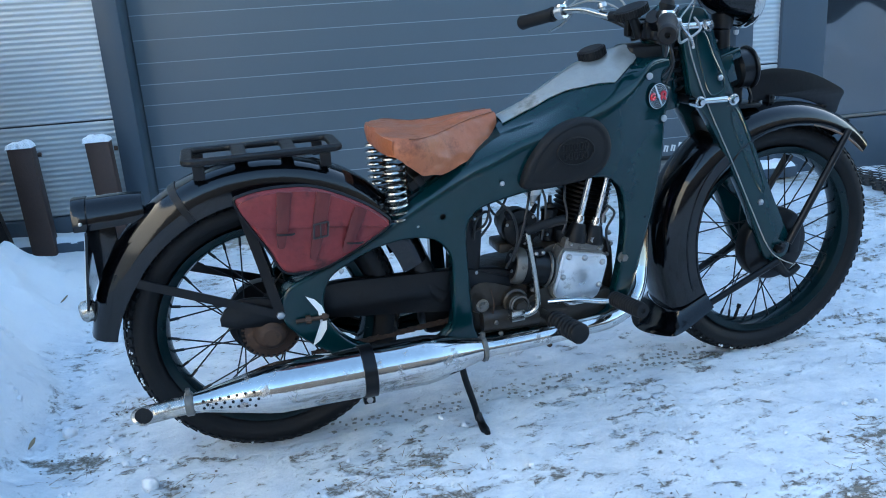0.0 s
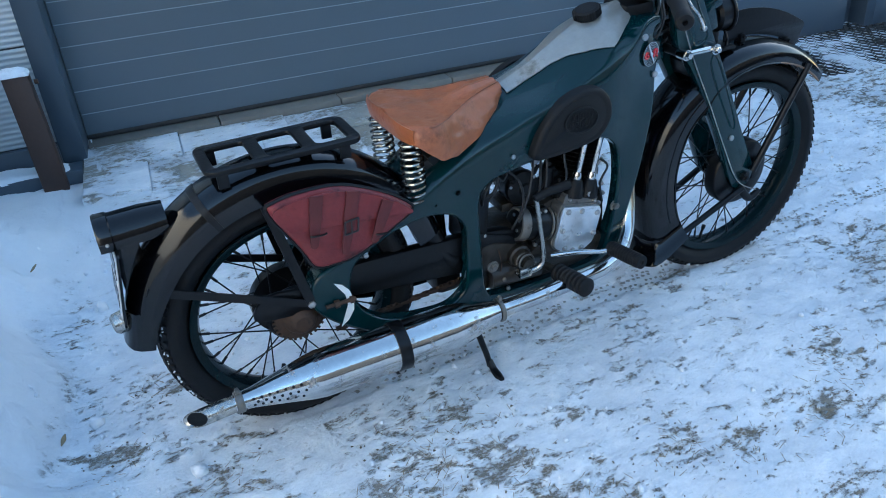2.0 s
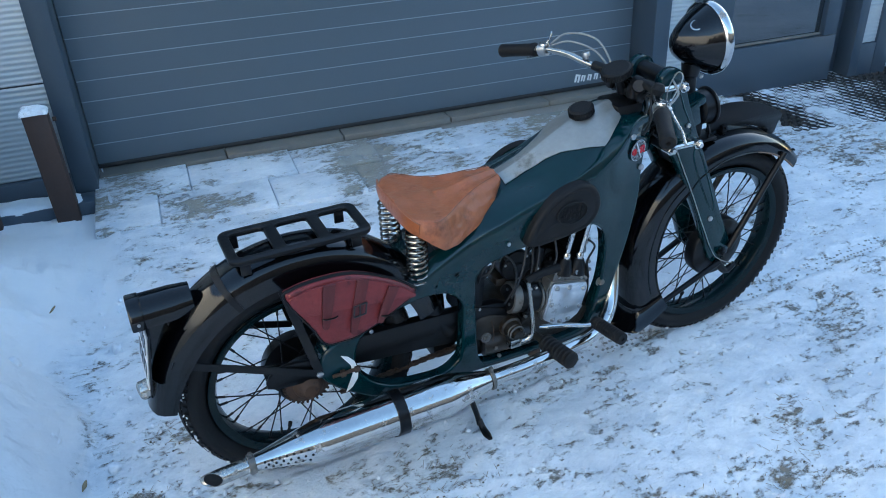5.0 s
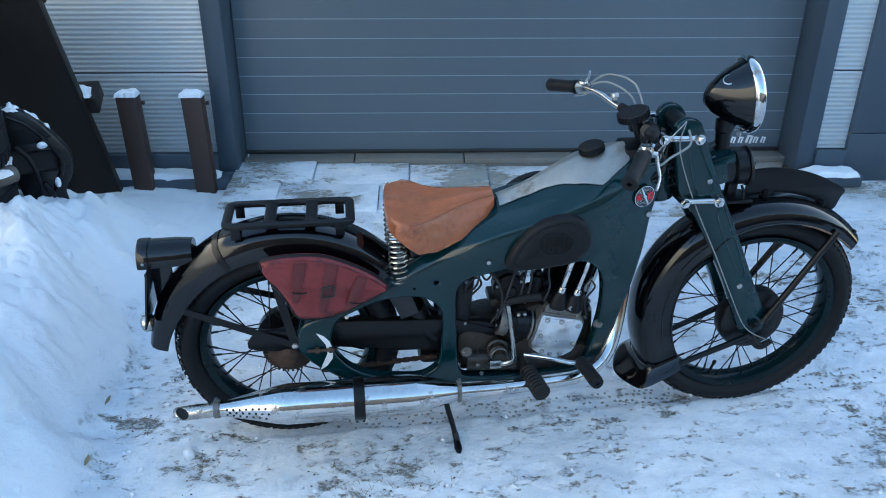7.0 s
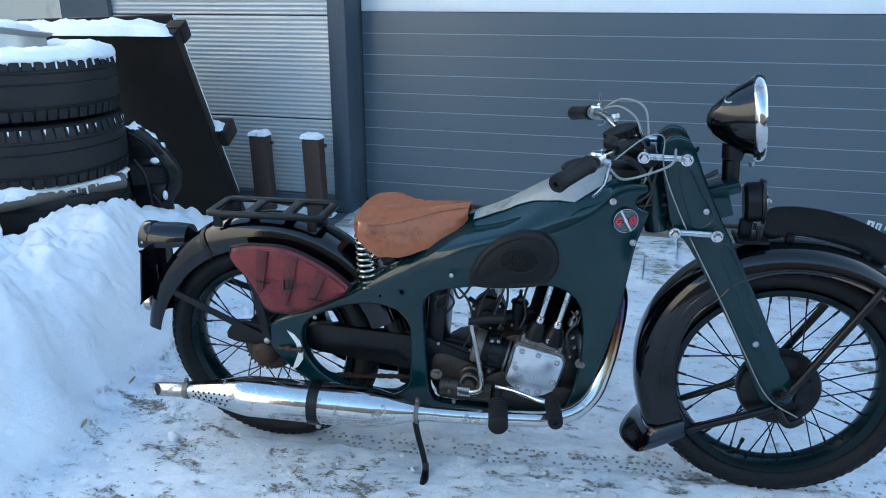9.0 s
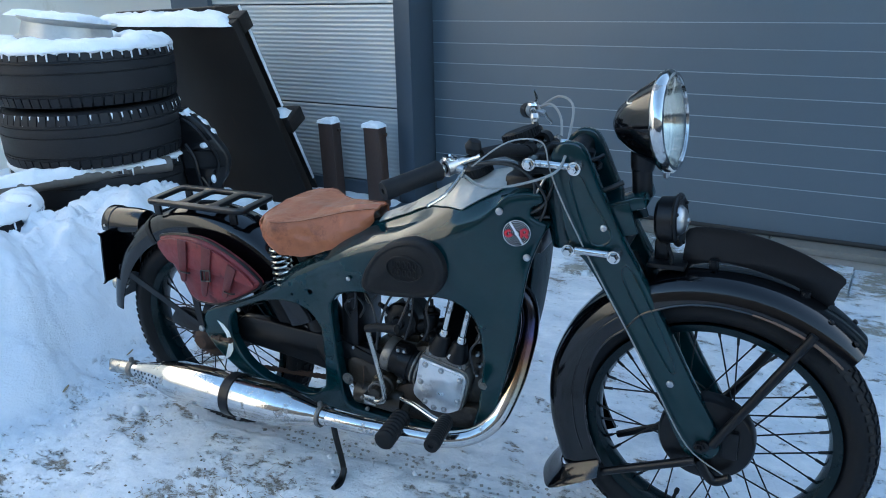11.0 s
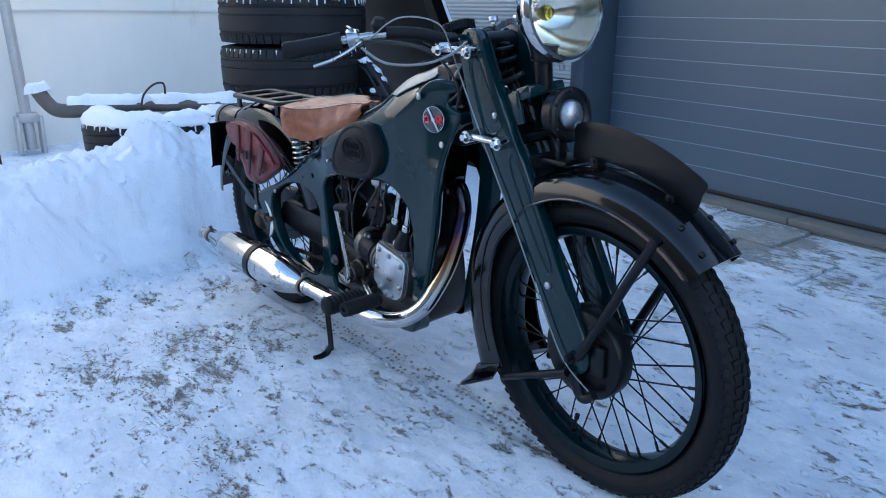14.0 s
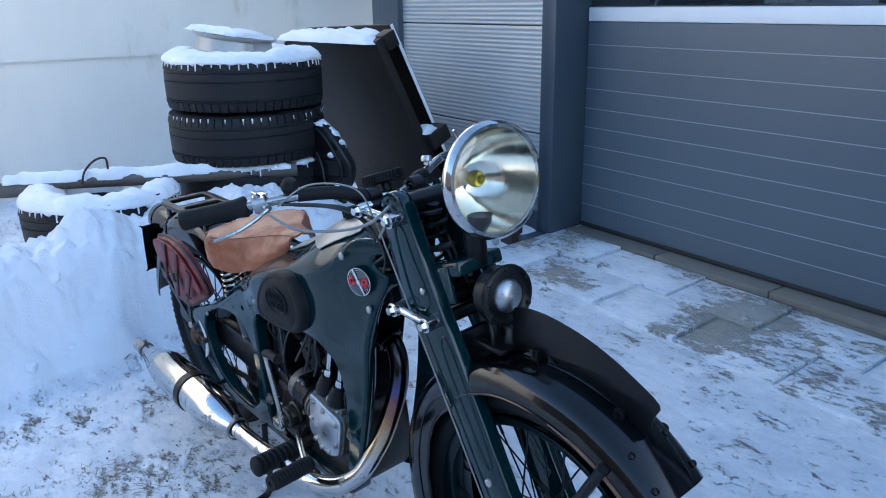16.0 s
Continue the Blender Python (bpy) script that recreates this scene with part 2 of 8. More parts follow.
def snow_material(name, patches, slab=False, low=0.62):
    """Snow, trodden thin in places so that the brown grit or stone below shows through."""
    m = bpy.data.materials.new(name)
    m.use_nodes = True
    nt = m.node_tree
    L = nt.links
    bsdf = nt.nodes["Principled BSDF"]
    co = nt.nodes.new("ShaderNodeTexCoord")
    geo = nt.nodes.new("ShaderNodeNewGeometry")

    def noise_tex(sc, detail=5.0, rgh=0.6):
        n = nt.nodes.new("ShaderNodeTexNoise")
        n.inputs["Scale"].default_value, n.inputs["Detail"].default_value, n.inputs["Roughness"].default_value = sc, detail, rgh
        L.new(geo.outputs["Position"], n.inputs["Vector"])
        return n.outputs[0]

    def calc(op, a, b=0.0, c=0.0):
        n = nt.nodes.new("ShaderNodeMath")
        n.operation = op
        n.use_clamp = op in ("MULTIPLY_ADD",)
        for i, v in enumerate((a, b, c)):
            if isinstance(v, (int, float)):
                n.inputs[i].default_value = v
            else:
                L.new(v, n.inputs[i])
        return n.outputs[0]

    def blend(f, a, b):
        n = nt.nodes.new("ShaderNodeMix")
        n.data_type = "RGBA"
        L.new(f, n.inputs[0])
        for i, v in ((6, a), (7, b)):
            if isinstance(v, tuple):
                n.inputs[i].default_value = (*v, 1)
            else:
                L.new(v, n.inputs[i])
        return n.outputs[2]

    grain = noise_tex(140, 4)
    clumps = noise_tex(9, 6, 0.65)
    snow = blend(clumps, (0.74, 0.765, 0.80), (0.87, 0.885, 0.90))
    height = calc("ADD", calc("MULTIPLY", clumps, 0.6), calc("MULTIPLY", grain, 0.14))
    height = calc("ADD", height, calc("MULTIPLY", noise_tex(38, 6, 0.75), 0.4))
    col = snow
    if patches:
        stretch = nt.nodes.new("ShaderNodeMapping")
        stretch.inputs["Rotation"].default_value = (0, 0, radians(-8))
        stretch.inputs["Scale"].default_value = (0.55, 1.0, 1.0)
        L.new(geo.outputs["Position"], stretch.inputs[0])

        def streak(sc, detail, rgh):
            n = nt.nodes.new("ShaderNodeTexNoise")
            n.inputs["Scale"].default_value, n.inputs["Detail"].default_value, n.inputs["Roughness"].default_value = sc, detail, rgh
            L.new(stretch.outputs[0], n.inputs["Vector"])
            return n.outputs[0]

        wide = noise_tex(1.7, 3, 0.5)
        thin = nt.nodes.new("ShaderNodeAttribute")
        thin.attribute_name = "thin"
        worn = nt.nodes.new("ShaderNodeAttribute")
        worn.attribute_name = "worn"
        area = calc("ADD", calc("MULTIPLY", wide, 0.3), calc("MULTIPLY", streak(3.2 if slab else 8.0, 5, 0.62), 0.7))
        area = calc("ADD", area, calc("MULTIPLY", thin.outputs["Fac"], 0.09 if slab else 0.03))
        bare = calc("MULTIPLY_ADD", area, 6.0, -6.0 * low)
        flake = calc("ADD", calc("MULTIPLY", streak(62, 9, 0.84), 0.55), calc("MULTIPLY", streak(23, 6, 0.75), 0.45))
        flake = calc("ADD", flake, calc("MULTIPLY", bare, 0.16 if slab else 0.062))
        flake = calc("ADD", flake, calc("MULTIPLY", worn.outputs["Fac"], 0.052))
        mask = calc("MULTIPLY", calc("MULTIPLY_ADD", flake, 19.0, -19.0 * (0.560 if slab else 0.559)), 0.9)
        soil = blend(streak(95, 4, 0.7), (0.045, 0.038, 0.026), (0.30, 0.24, 0.15))
        if slab:
            soil = blend(noise_tex(30, 7, 0.75), (0.14, 0.125, 0.085), (0.42, 0.40, 0.33))
        blotch = calc("MULTIPLY_ADD", calc("ADD", calc("MULTIPLY", streak(9.0, 9, 0.78), 0.7), calc("MULTIPLY", streak(2.1, 3, 0.5), 0.3)), 6.0, -6.0 * 0.43)
        snow = blend(blotch, (0.66, 0.70, 0.745), blend(clumps, (0.82, 0.845, 0.87), (0.91, 0.92, 0.93)))
        clean = nt.nodes.new("ShaderNodeAttribute")
        clean.attribute_name = "clean"
        mask = calc("MULTIPLY", mask, calc("SUBTRACT", 1.0, clean.outputs["Fac"]))
        snow = blend(clean.outputs["Fac"], snow, blend(clumps, (0.73, 0.755, 0.79), (0.86, 0.875, 0.89)))
        col = blend(mask, snow, soil)
        grey = calc("MULTIPLY_ADD", calc("ADD", calc("MULTIPLY", wide, 0.6), calc("MULTIPLY", noise_tex(7, 6, 0.7), 0.4)), 5.0, -5.0 * 0.50)
        col = blend(calc("MULTIPLY", calc("MULTIPLY", grey, 0.3), calc("SUBTRACT", 1.0, clean.outputs["Fac"])), col, (0.45, 0.47, 0.49))
        height = calc("SUBTRACT", calc("ADD", height, calc("MULTIPLY", streak(85, 6, 0.8), 0.35)), calc("MULTIPLY", mask, 0.35))
    L.new(col, bsdf.inputs["Base Color"])
    bsdf.inputs["Roughness"].default_value = 0.65
    bsdf.inputs["Specular IOR Level"].default_value = 0.25
    b = nt.nodes.new("ShaderNodeBump")
    b.inputs["Strength"].default_value = 0.9
    b.inputs["Distance"].default_value = 0.016
    L.new(height, b.inputs["Height"])
    L.new(b.outputs[0], bsdf.inputs["Normal"])
    return m


SNOWGROUND = snow_material("trodden_snow", True, low=0.50)
SNOWSLAB = snow_material("snowy_flagstone", True, slab=True, low=0.49)
SNOW = snow_material("fresh_snow", False)


def glass_material(name, tint, rough=0.02):
    m = bpy.data.materials.new(name)
    m.use_nodes = True
    b = m.node_tree.nodes["Principled BSDF"]
    b.inputs["Base Color"].default_value = (*tint, 1)
    b.inputs["Transmission Weight"].default_value = 1.0
    b.inputs["Roughness"].default_value = rough
    b.inputs["IOR"].default_value = 1.45
    return m


LENS = glass_material("clear_lens_glass", (0.98, 0.98, 0.95))
BULBGLASS = glass_material("yellow_bulb_glass", (1.0, 0.78, 0.05))
WINDOW = material("dark_window_glass", (0.02, 0.025, 0.03), 0.02, vary=0.05, rough_vary=0.01, spec=0.9, coat=1.0)
REFLECTOR = material("aged_silver_reflector", (0.80, 0.755, 0.65), 0.12, 1.0, vary=0.3, scale=10, dirt=(0.45, 0.40, 0.30), dirt_amount=0.3, dirt_scale=12, rough_vary=0.06, bump=0.0008, bump_scale=16)

# ---- small building kit ----
def finish(bm, name, mat, sharp=38):
    bmesh.ops.recalc_face_normals(bm, faces=bm.faces)
    me = bpy.data.meshes.new(name)
    bm.to_mesh(me)
    bm.free()
    me.polygons.foreach_set("use_smooth", [True] * len(me.polygons))
    me.set_sharp_from_angle(angle=radians(sharp))
    me.materials.append(mat)
    return me


def part(name, bm, mat, parent, label="", sharp=38):
    ob = new(name, finish(bm, name, mat, sharp))
    ob.parent = parent
    return tagged(ob, label)


def thing(name, label, category, bm=None, mat=None, m=None, group="", kind="", sharp=38):
    ob = new(name, finish(bm, name, mat, sharp) if bm else None)
    if m is not None:
        ob.matrix_world = m
    return tagged(ob, label, category, group, kind)


def box(bm, lo, hi, m=None, bevel=0.0):
    lo, hi = Vector(lo), Vector(hi)
    mat = Matrix.Translation((lo + hi) / 2) @ Matrix.Diagonal((*(hi - lo), 1))
    vs = bmesh.ops.create_cube(bm, size=1.0, matrix=mat)["verts"]
    if bevel:
        es = list({e for v in vs for e in v.link_edges})
        r = bmesh.ops.bevel(bm, geom=es, offset=bevel, segments=2, affect="EDGES", profile=0.5)
        vs = list({v for f in r["faces"] for v in f.verts} | {v for v in vs if v.is_valid})
    if m is not None:
        bmesh.ops.transform(bm, matrix=m, verts=vs)
    return vs


def frame_axes(d):
    d = Vector(d).normalized()
    a = Vector((0, 0, 1)) if abs(d.z) < 0.9 else Vector((1, 0, 0))
    u = d.cross(a).normalized()
    return u, d.cross(u).normalized()


def rod(bm, p0, p1, r0, r1=None, seg=12, caps=True):
    p0, p1 = Vector(p0), Vector(p1)
    u, v = frame_axes(p1 - p0)
    r1 = r0 if r1 is None else r1
    rings = []
    for p, r in ((p0, r0), (p1, r1)):
        rings.append([bm.verts.new(p + r * (math.cos(2 * math.pi * i / seg) * u + math.sin(2 * math.pi * i / seg) * v)) for i in range(seg)])
    for i in range(seg):
        bm.faces.new((rings[0][i], rings[0][(i + 1) % seg], rings[1][(i + 1) % seg], rings[1][i]))
    if caps:
        bm.faces.new(rings[0])
        bm.faces.new(rings[1])


def spline(pts, n=6, closed=False):
    """Points of a smooth curve through pts."""
    P = [np.array(p, float) for p in pts]
    k = len(P)
    out = []
    for i in range(k if closed else k - 1):
        a, b, c, d = (P[(i + j) % k] if closed else P[min(max(i + j, 0), k - 1)] for j in (-1, 0, 1, 2))
        for s in range(n):
            t = s / n
            out.append(0.5 * (2 * b + (c - a) * t + (2 * a - 5 * b + 4 * c - d) * t * t + (3 * b - a - 3 * c + d) * t ** 3))
    if not closed:
        out.append(P[-1])
    return out


def tube(bm, pts, r, seg=10, n=6, closed=False):
    """A pipe through pts; r one radius or one for each point."""
    rad = list(r) if hasattr(r, "__len__") else [r] * len(pts)
    q = spline([(*p, w) for p, w in zip(pts, rad)], n, closed)
    pos, rr = [Vector(p[:3]) for p in q], [float(p[3]) for p in q]
    k = len(pos)
    u = None
    rings = []
    for i in range(k):
        d = (pos[(i + 1) % k] - pos[i - 1]) if closed else (pos[min(i + 1, k - 1)] - pos[max(i - 1, 0)])
        d.normalize()
        if u is None:
            u, _ = frame_axes(d)
        u = (u - d * u.dot(d)).normalized()
        v = d.cross(u)
        rings.append([bm.verts.new(pos[i] + rr[i] * (math.cos(2 * math.pi * j / seg) * u + math.sin(2 * math.pi * j / seg) * v)) for j in range(seg)])
    for i in range(k if closed else k - 1):
        a, b = rings[i], rings[(i + 1) % k]
        for j in range(seg):
            bm.faces.new((a[j], a[(j + 1) % seg], b[(j + 1) % seg], b[j]))
    if not closed:
        bm.faces.new(rings[0])
        bm.faces.new(rings[-1])


def lathe(bm, profile, origin, axis, seg=48, a0=0.0, a1=2 * math.pi, loop=False):
    """Turns (radius, distance along the axis) round an axis through origin."""
    o, d = Vector(origin), Vector(axis).normalized()
    u, v = frame_axes(d)
    full = abs(a1 - a0 - 2 * math.pi) < 1e-6
    k = seg if full else seg + 1
    rings = []
    for i in range(k):
        a = a0 + (a1 - a0) * i / seg
        w = math.cos(a) * u + math.sin(a) * v
        rings.append([bm.verts.new(o + d * h + w * r) for r, h in profile])
    n = len(profile)
    for i in range(seg):
        A, B = rings[i], rings[(i + 1) % k]
        for j in range(n if loop else n - 1):
            bm.faces.new((A[j], A[(j + 1) % n], B[(j + 1) % n], B[j]))
    bmesh.ops.remove_doubles(bm, verts=[v for r in rings for v in r], dist=1e-6)


def plate(outlines, thickness, bevel=0.0):
    """A flat sheet in the x-z plane, with holes, as a bmesh; its middle lies at y = 0."""
    cu = bpy.data.curves.new("sheet", "CURVE")
    cu.dimensions, cu.fill_mode = "2D", "BOTH"
    cu.extrude, cu.bevel_depth, cu.bevel_resolution = thickness / 2 - bevel, bevel, 1
    for pts in outlines:
        s = cu.splines.new("POLY")
        s.points.add(len(pts) - 1)
        for p, q in zip(s.points, pts):
            p.co = (q[0], q[1], 0, 1)
        s.use_cyclic_u = True
    ob = bpy.data.objects.new("sheet", cu)
    scene.collection.objects.link(ob)
    me = bpy.data.meshes.new_from_object(ob.evaluated_get(bpy.context.evaluated_depsgraph_get()))
    bpy.data.objects.remove(ob)
    bpy.data.curves.remove(cu)
    bm = bmesh.new()
    bm.from_mesh(me)
    bpy.data.meshes.remove(me)
    bmesh.ops.remove_doubles(bm, verts=bm.verts, dist=1e-5)
    bmesh.ops.transform(bm, matrix=Matrix.Rotation(radians(90), 4, "X"), verts=bm.verts)
    return bm


def move(bm, m):
    bmesh.ops.transform(bm, matrix=m, verts=bm.verts)
    return bm


def smooth(x, a, b):
    t = min(1.0, max(0.0, (x - a) / (b - a)))
    return t * t * (3 - 2 * t)


def lerp_table(x, table):
    xs, ys = zip(*table)
    return float(np.interp(x, xs, ys))


def skin(rows, closed_u=False, thick=0.0):
    """A sheet over a grid of points."""
    bm = bmesh.new()
    vs = [[bm.verts.new(p) for p in r] for r in rows]
    for i in range(len(vs) - 1):
        n = len(vs[i])
        for j in range(n if closed_u else n - 1):
            bm.faces.new((vs[i][j], vs[i][(j + 1) % n], vs[i + 1][(j + 1) % n], vs[i + 1][j]))
    if thick:
        bmesh.ops.recalc_face_normals(bm, faces=bm.faces)
        bmesh.ops.solidify(bm, geom=bm.faces[:], thickness=thick)
    return bm

# ---- the ground: a drive that rises to the door, trodden snow, a shovelled bank ----
PATCHES = ((0.26, -0.17, 0.16), (0.10, -0.34, 0.12), (-0.25, -0.08, 0.09), (-0.47, 0.12, 0.08), (-0.34, 0.33, 0.06), (0.35, -0.38, 0.12), (0.5, -0.55, 0.12), (0.74, -0.5, 0.1),
           (1.17, -0.57, 0.14), (0.92, -0.56, 0.1), (1.36, -0.43, 0.12), (3.2, 0.95, 0.5), (-0.37, -0.45, 0.07), (-0.36, -0.3, 0.08), (-0.34, -0.6, 0.08), (0.2, -0.22, 0.12), (0.07, -0.33, 0.1),
           (0.06, -0.62, 0.14), (0.26, -0.53, 0.1), (1.64, 0.89, 0.12), (1.17, 0.04, 0.05), (-0.28, 1.36, 0.08), (-0.17, 1.23, 0.08), (2.2, 0.7, 0.25), (1.9, -0.1, 0.2), (2.3, -0.5, 0.2), (1.5, -0.9, 0.2), (0.3, -1.0, 0.2), (-0.3, -0.9, 0.15))


def worn_snow(x, y):
    """1 where boots and straw have worn the snow through, in ragged patches."""
    t = 0.0
    for px, py, r in PATCHES:
        dx, dy = x - px, y - py
        if abs(dx) < 2 * r and abs(dy) < 2 * r:
            rag = 0.45 * noise.noise(Vector((x * 14, y * 14, 3))) + 0.35 * noise.noise(Vector((x * 34, y * 34, 6)))
            d = math.hypot((0.82 * dx - 0.5 * dy) * 0.7, 0.5 * dx + 0.82 * dy) / r + rag
            t = max(t, 1 - smooth(d, 0.25, 0.95))
    return t


def thin_snow(x, y):
    t = 0.0
    if -0.2 < x < 2.6 and abs(y - 0.08 - 0.043 * x) < 0.04:
        t = 1.0
    if -0.5 < x < 3.4:
        t = max(t, 0.9 * smooth(y, 1.25 - 0.1 * x, 1.6 - 0.1 * x))
    return t


def chunk(p):
    """Rounded clods: 1 at the middle of a clod, 0 in the cracks between."""
    d = noise.voronoi(p)[0]
    return max(0.0, min(1.0, (d[1] - d[0]) * 1.6)) ** 0.6


def bank(x, y):
    """Height of the shovelled snow above the drive."""
    wob = 0.11 * noise.noise(Vector((x * 1.7, y * 2.3, 3.0))) + 0.05 * noise.noise(Vector((x * 6, y * 6, 9.0)))
    edge = -0.57 + 0.10 * smooth(y, 0.6, 1.3)
    rise = smooth(edge - x + wob, -0.03, 0.40) ** (0.85 + 0.35 * smooth(y, 0.5, 1.0))
    if rise <= 0.0:
        return 0.0
    top = lerp_table(y, [(-3, 0.28), (-1.2, 0.36), (-0.7, 0.40), (-0.4, 0.43), (-0.15, 0.44), (-0.04, 0.49), (0.06, 0.50), (0.15, 0.46), (0.3, 0.45), (0.65, 0.44), (0.95, 0.36), (1.25, 0.24), (1.5, 0.12), (1.75, 0.05), (1.9, 0.0)])
    top -= (top - min(top, 0.24)) * smooth(-x, 1.08, 1.3)
    a = Vector((x, y, 0.0))
    warp = a + Vector((0.03 * noise.noise(a * 9), 0.03 * noise.noise(a * 9 + Vector((4, 4, 4))), 0))
    lumps = 0.06 * noise.noise(a * 3.6) + 0.034 * chunk(warp * 6.0) + 0.030 * chunk(warp * 17 + Vector((3, 1, 0))) + 0.03 * noise.noise(a * 11) + 0.016 * noise.noise(a * 30) - 0.040
    rise *= 1 - smooth(-x, 1.65, 2.1)
    return max(0.0, rise * (top + lumps * smooth(top, 0.0, 0.2)))


def drive(x, y):
    yy = min(max(y, -4.0), 2.3)
    return 0.006 - 0.021 * min(max(x, -3), 5) + 0.07 * yy


def ground_height(x, y):
    near = smooth(9.0 - math.hypot(x, y), 0, 4)
    h = drive(x, y) + bank(x, y) * smooth(x, -9, -5)
    rough = 0.010 * noise.noise(Vector((x * 3, y * 3, 5))) + 0.006 * noise.noise(Vector((x * 11, y * 11, 2))) + 0.005 * noise.noise(Vector((x * 27, y * 27, 7)))
    rough += 0.010 * max(0.0, noise.noise(Vector((x * 17, y * 17, 17))) - 0.42) + 0.007 * max(0.0, noise.noise(Vector((x * 40, y * 40, 4))) - 0.15)
    if abs(x - 0.005) < 0.15 and abs(y - 0.09) < 0.08 or abs(x - 1.41) < 0.15 and abs(y - 0.09) < 0.08:
        rough *= 0.3
    h += near * rough - 0.006 * thin_snow(x, y) - 0.005 * worn_snow(x, y)
    if -0.3 < x < 2.6:
        c = 0.08 + 0.043 * x
        if abs(y - c) < 0.04 and not 1.3 < x < 1.5:
            h -= 0.006
    if x < -0.33 and y > 1.5:
        h -= 0.055 * smooth(y, 1.5, 1.85) * smooth(-x, 0.33, 0.42)
    if -0.33 < x < 3.3 and y > 1.52 - 0.1 * x:
        h -= 0.020 * smooth(y, 1.52 - 0.1 * x, 1.64 - 0.1 * x)
    return h


def axis_steps(fine, mid, far):
    a = set(np.round(np.arange(*fine), 4)) | set(np.round(np.arange(mid[0], fine[0], mid[2]), 4)) | set(np.round(np.arange(fine[1], mid[1], mid[2]), 4))
    for f in far:
        a |= {f, -f}
    return sorted(a)


gx = axis_steps((-1.3, 2.5, 0.012), (-3.0, 4.6, 0.05), (5, 6, 8, 12, 20, 40, 90, 200))
gy = axis_steps((-0.9, 1.0, 0.012), (-2.6, 2.6, 0.05), (3, 4, 6, 9, 14, 25, 50, 100, 200))
verts = [(x, y, ground_height(x, y)) for y in gy for x in gx]
nx = len(gx)
faces = [(j * nx + i, j * nx + i + 1, (j + 1) * nx + i + 1, (j + 1) * nx + i) for j in range(len(gy) - 1) for i in range(nx - 1)]
me = bpy.data.meshes.new("ground")
me.from_pydata(verts, [], faces)
me.polygons.foreach_set("use_smooth", [True] * len(me.polygons))
me.attributes.new("thin", "FLOAT", "POINT").data.foreach_set("value", [thin_snow(x, y) for x, y, _ in verts])
me.attributes.new("worn", "FLOAT", "POINT").data.foreach_set("value", [worn_snow(x, y) for x, y, _ in verts])
me.attributes.new("clean", "FLOAT", "POINT").data.foreach_set("value", [max(smooth(bank(x, y), 0.01, 0.05), smooth(-x, 0.3, 0.42) * smooth(y, 0.8, 1.1)) for x, y, _ in verts])
me.materials.append(SNOWGROUND)
ground = tagged(new("ground", me), "trodden bluish snow over a grit drive with a shovelled bank", "snow", kind="structure")

# Dark tone of the unseen walls that are added to darken reflections.
BLOCKERWALL = material("dark_blocker_tone", (0.055, 0.056, 0.058), 0.8, vary=0.4, scale=1.5, stretch=(1, 1, 0.3))
# ---- the building: u along the door, v outwards (negative), z up ----
BM = pose(-0.354, 2.298, 0, 0, 0, -5.5)


def built(name, label, category, bm, mat, kind="structure", group=""):
    return thing(name, label, category, bm, mat, BM, group, kind)


def block(lo, hi, bevel=0.004):
    bm = bmesh.new()
    box(bm, lo, hi, None, bevel)
    return bm


# sectional door with ribs
DOOR_W = 2.98
LINES = (0.187, 0.285, 0.392, 0.496, 0.594, 0.692, 0.789, 0.888, 0.993, 1.105, 1.2165)
door = built("garage_door", "closed anthracite sectional garage door with horizontal ribs", "garage door", block((0.0, 0.03, 0.17), (DOOR_W, 0.06, 2.5), 0), DOOR)
for z0, z1 in zip(LINES, LINES[1:]):
    bm = bmesh.new()
    prof = [(0.03, z0), (0.0, z0 + 0.0003), (0.0, z1 - 0.0005), (0.03, z1 - 0.0005)]
    rows = [[(u, v, z) for v, z in prof] for u in (0.004, DOOR_W - 0.004)]
    a = [[bm.verts.new(p) for p in r] for r in rows]
    for j in range(len(prof)):
        bm.faces.new((a[0][j], a[0][(j + 1) % len(prof)], a[1][(j + 1) % len(prof)], a[1][j]))
    bm.faces.new(a[0]), bm.faces.new(a[1])
    panel = part("panel", bm, DOOR, door)
    # A pale strip paints the glint on each panel's lower edge.
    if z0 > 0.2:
        part("panel_edge", block((0.006, -0.0035, z0 - 0.001), (DOOR_W - 0.006, -0.0002, z0 + 0.0026), 0), DOORGLINT, panel, "thin pale strip painted as the glint on a panel edge")
part("bottom_seal", block((0.0, -0.006, 0.166), (DOOR_W, 0.03, 0.187), 0.004), SEAL, door, "black rubber bottom seal")
part("pale_rail", block((0.004, -0.004, 1.2185), (DOOR_W - 0.004, 0.03, 1.285)), PALE, door, "pale grey rail under the door window")
part("window_strip", block((0.004, 0.012, 1.287), (DOOR_W - 0.004, 0.03, 1.75)), WINDOW, door, "dark glazed strip")
part("upper_panel", block((0.004, 0.0, 1.76), (DOOR_W - 0.004, 0.03, 2.45)), DOOR, door)
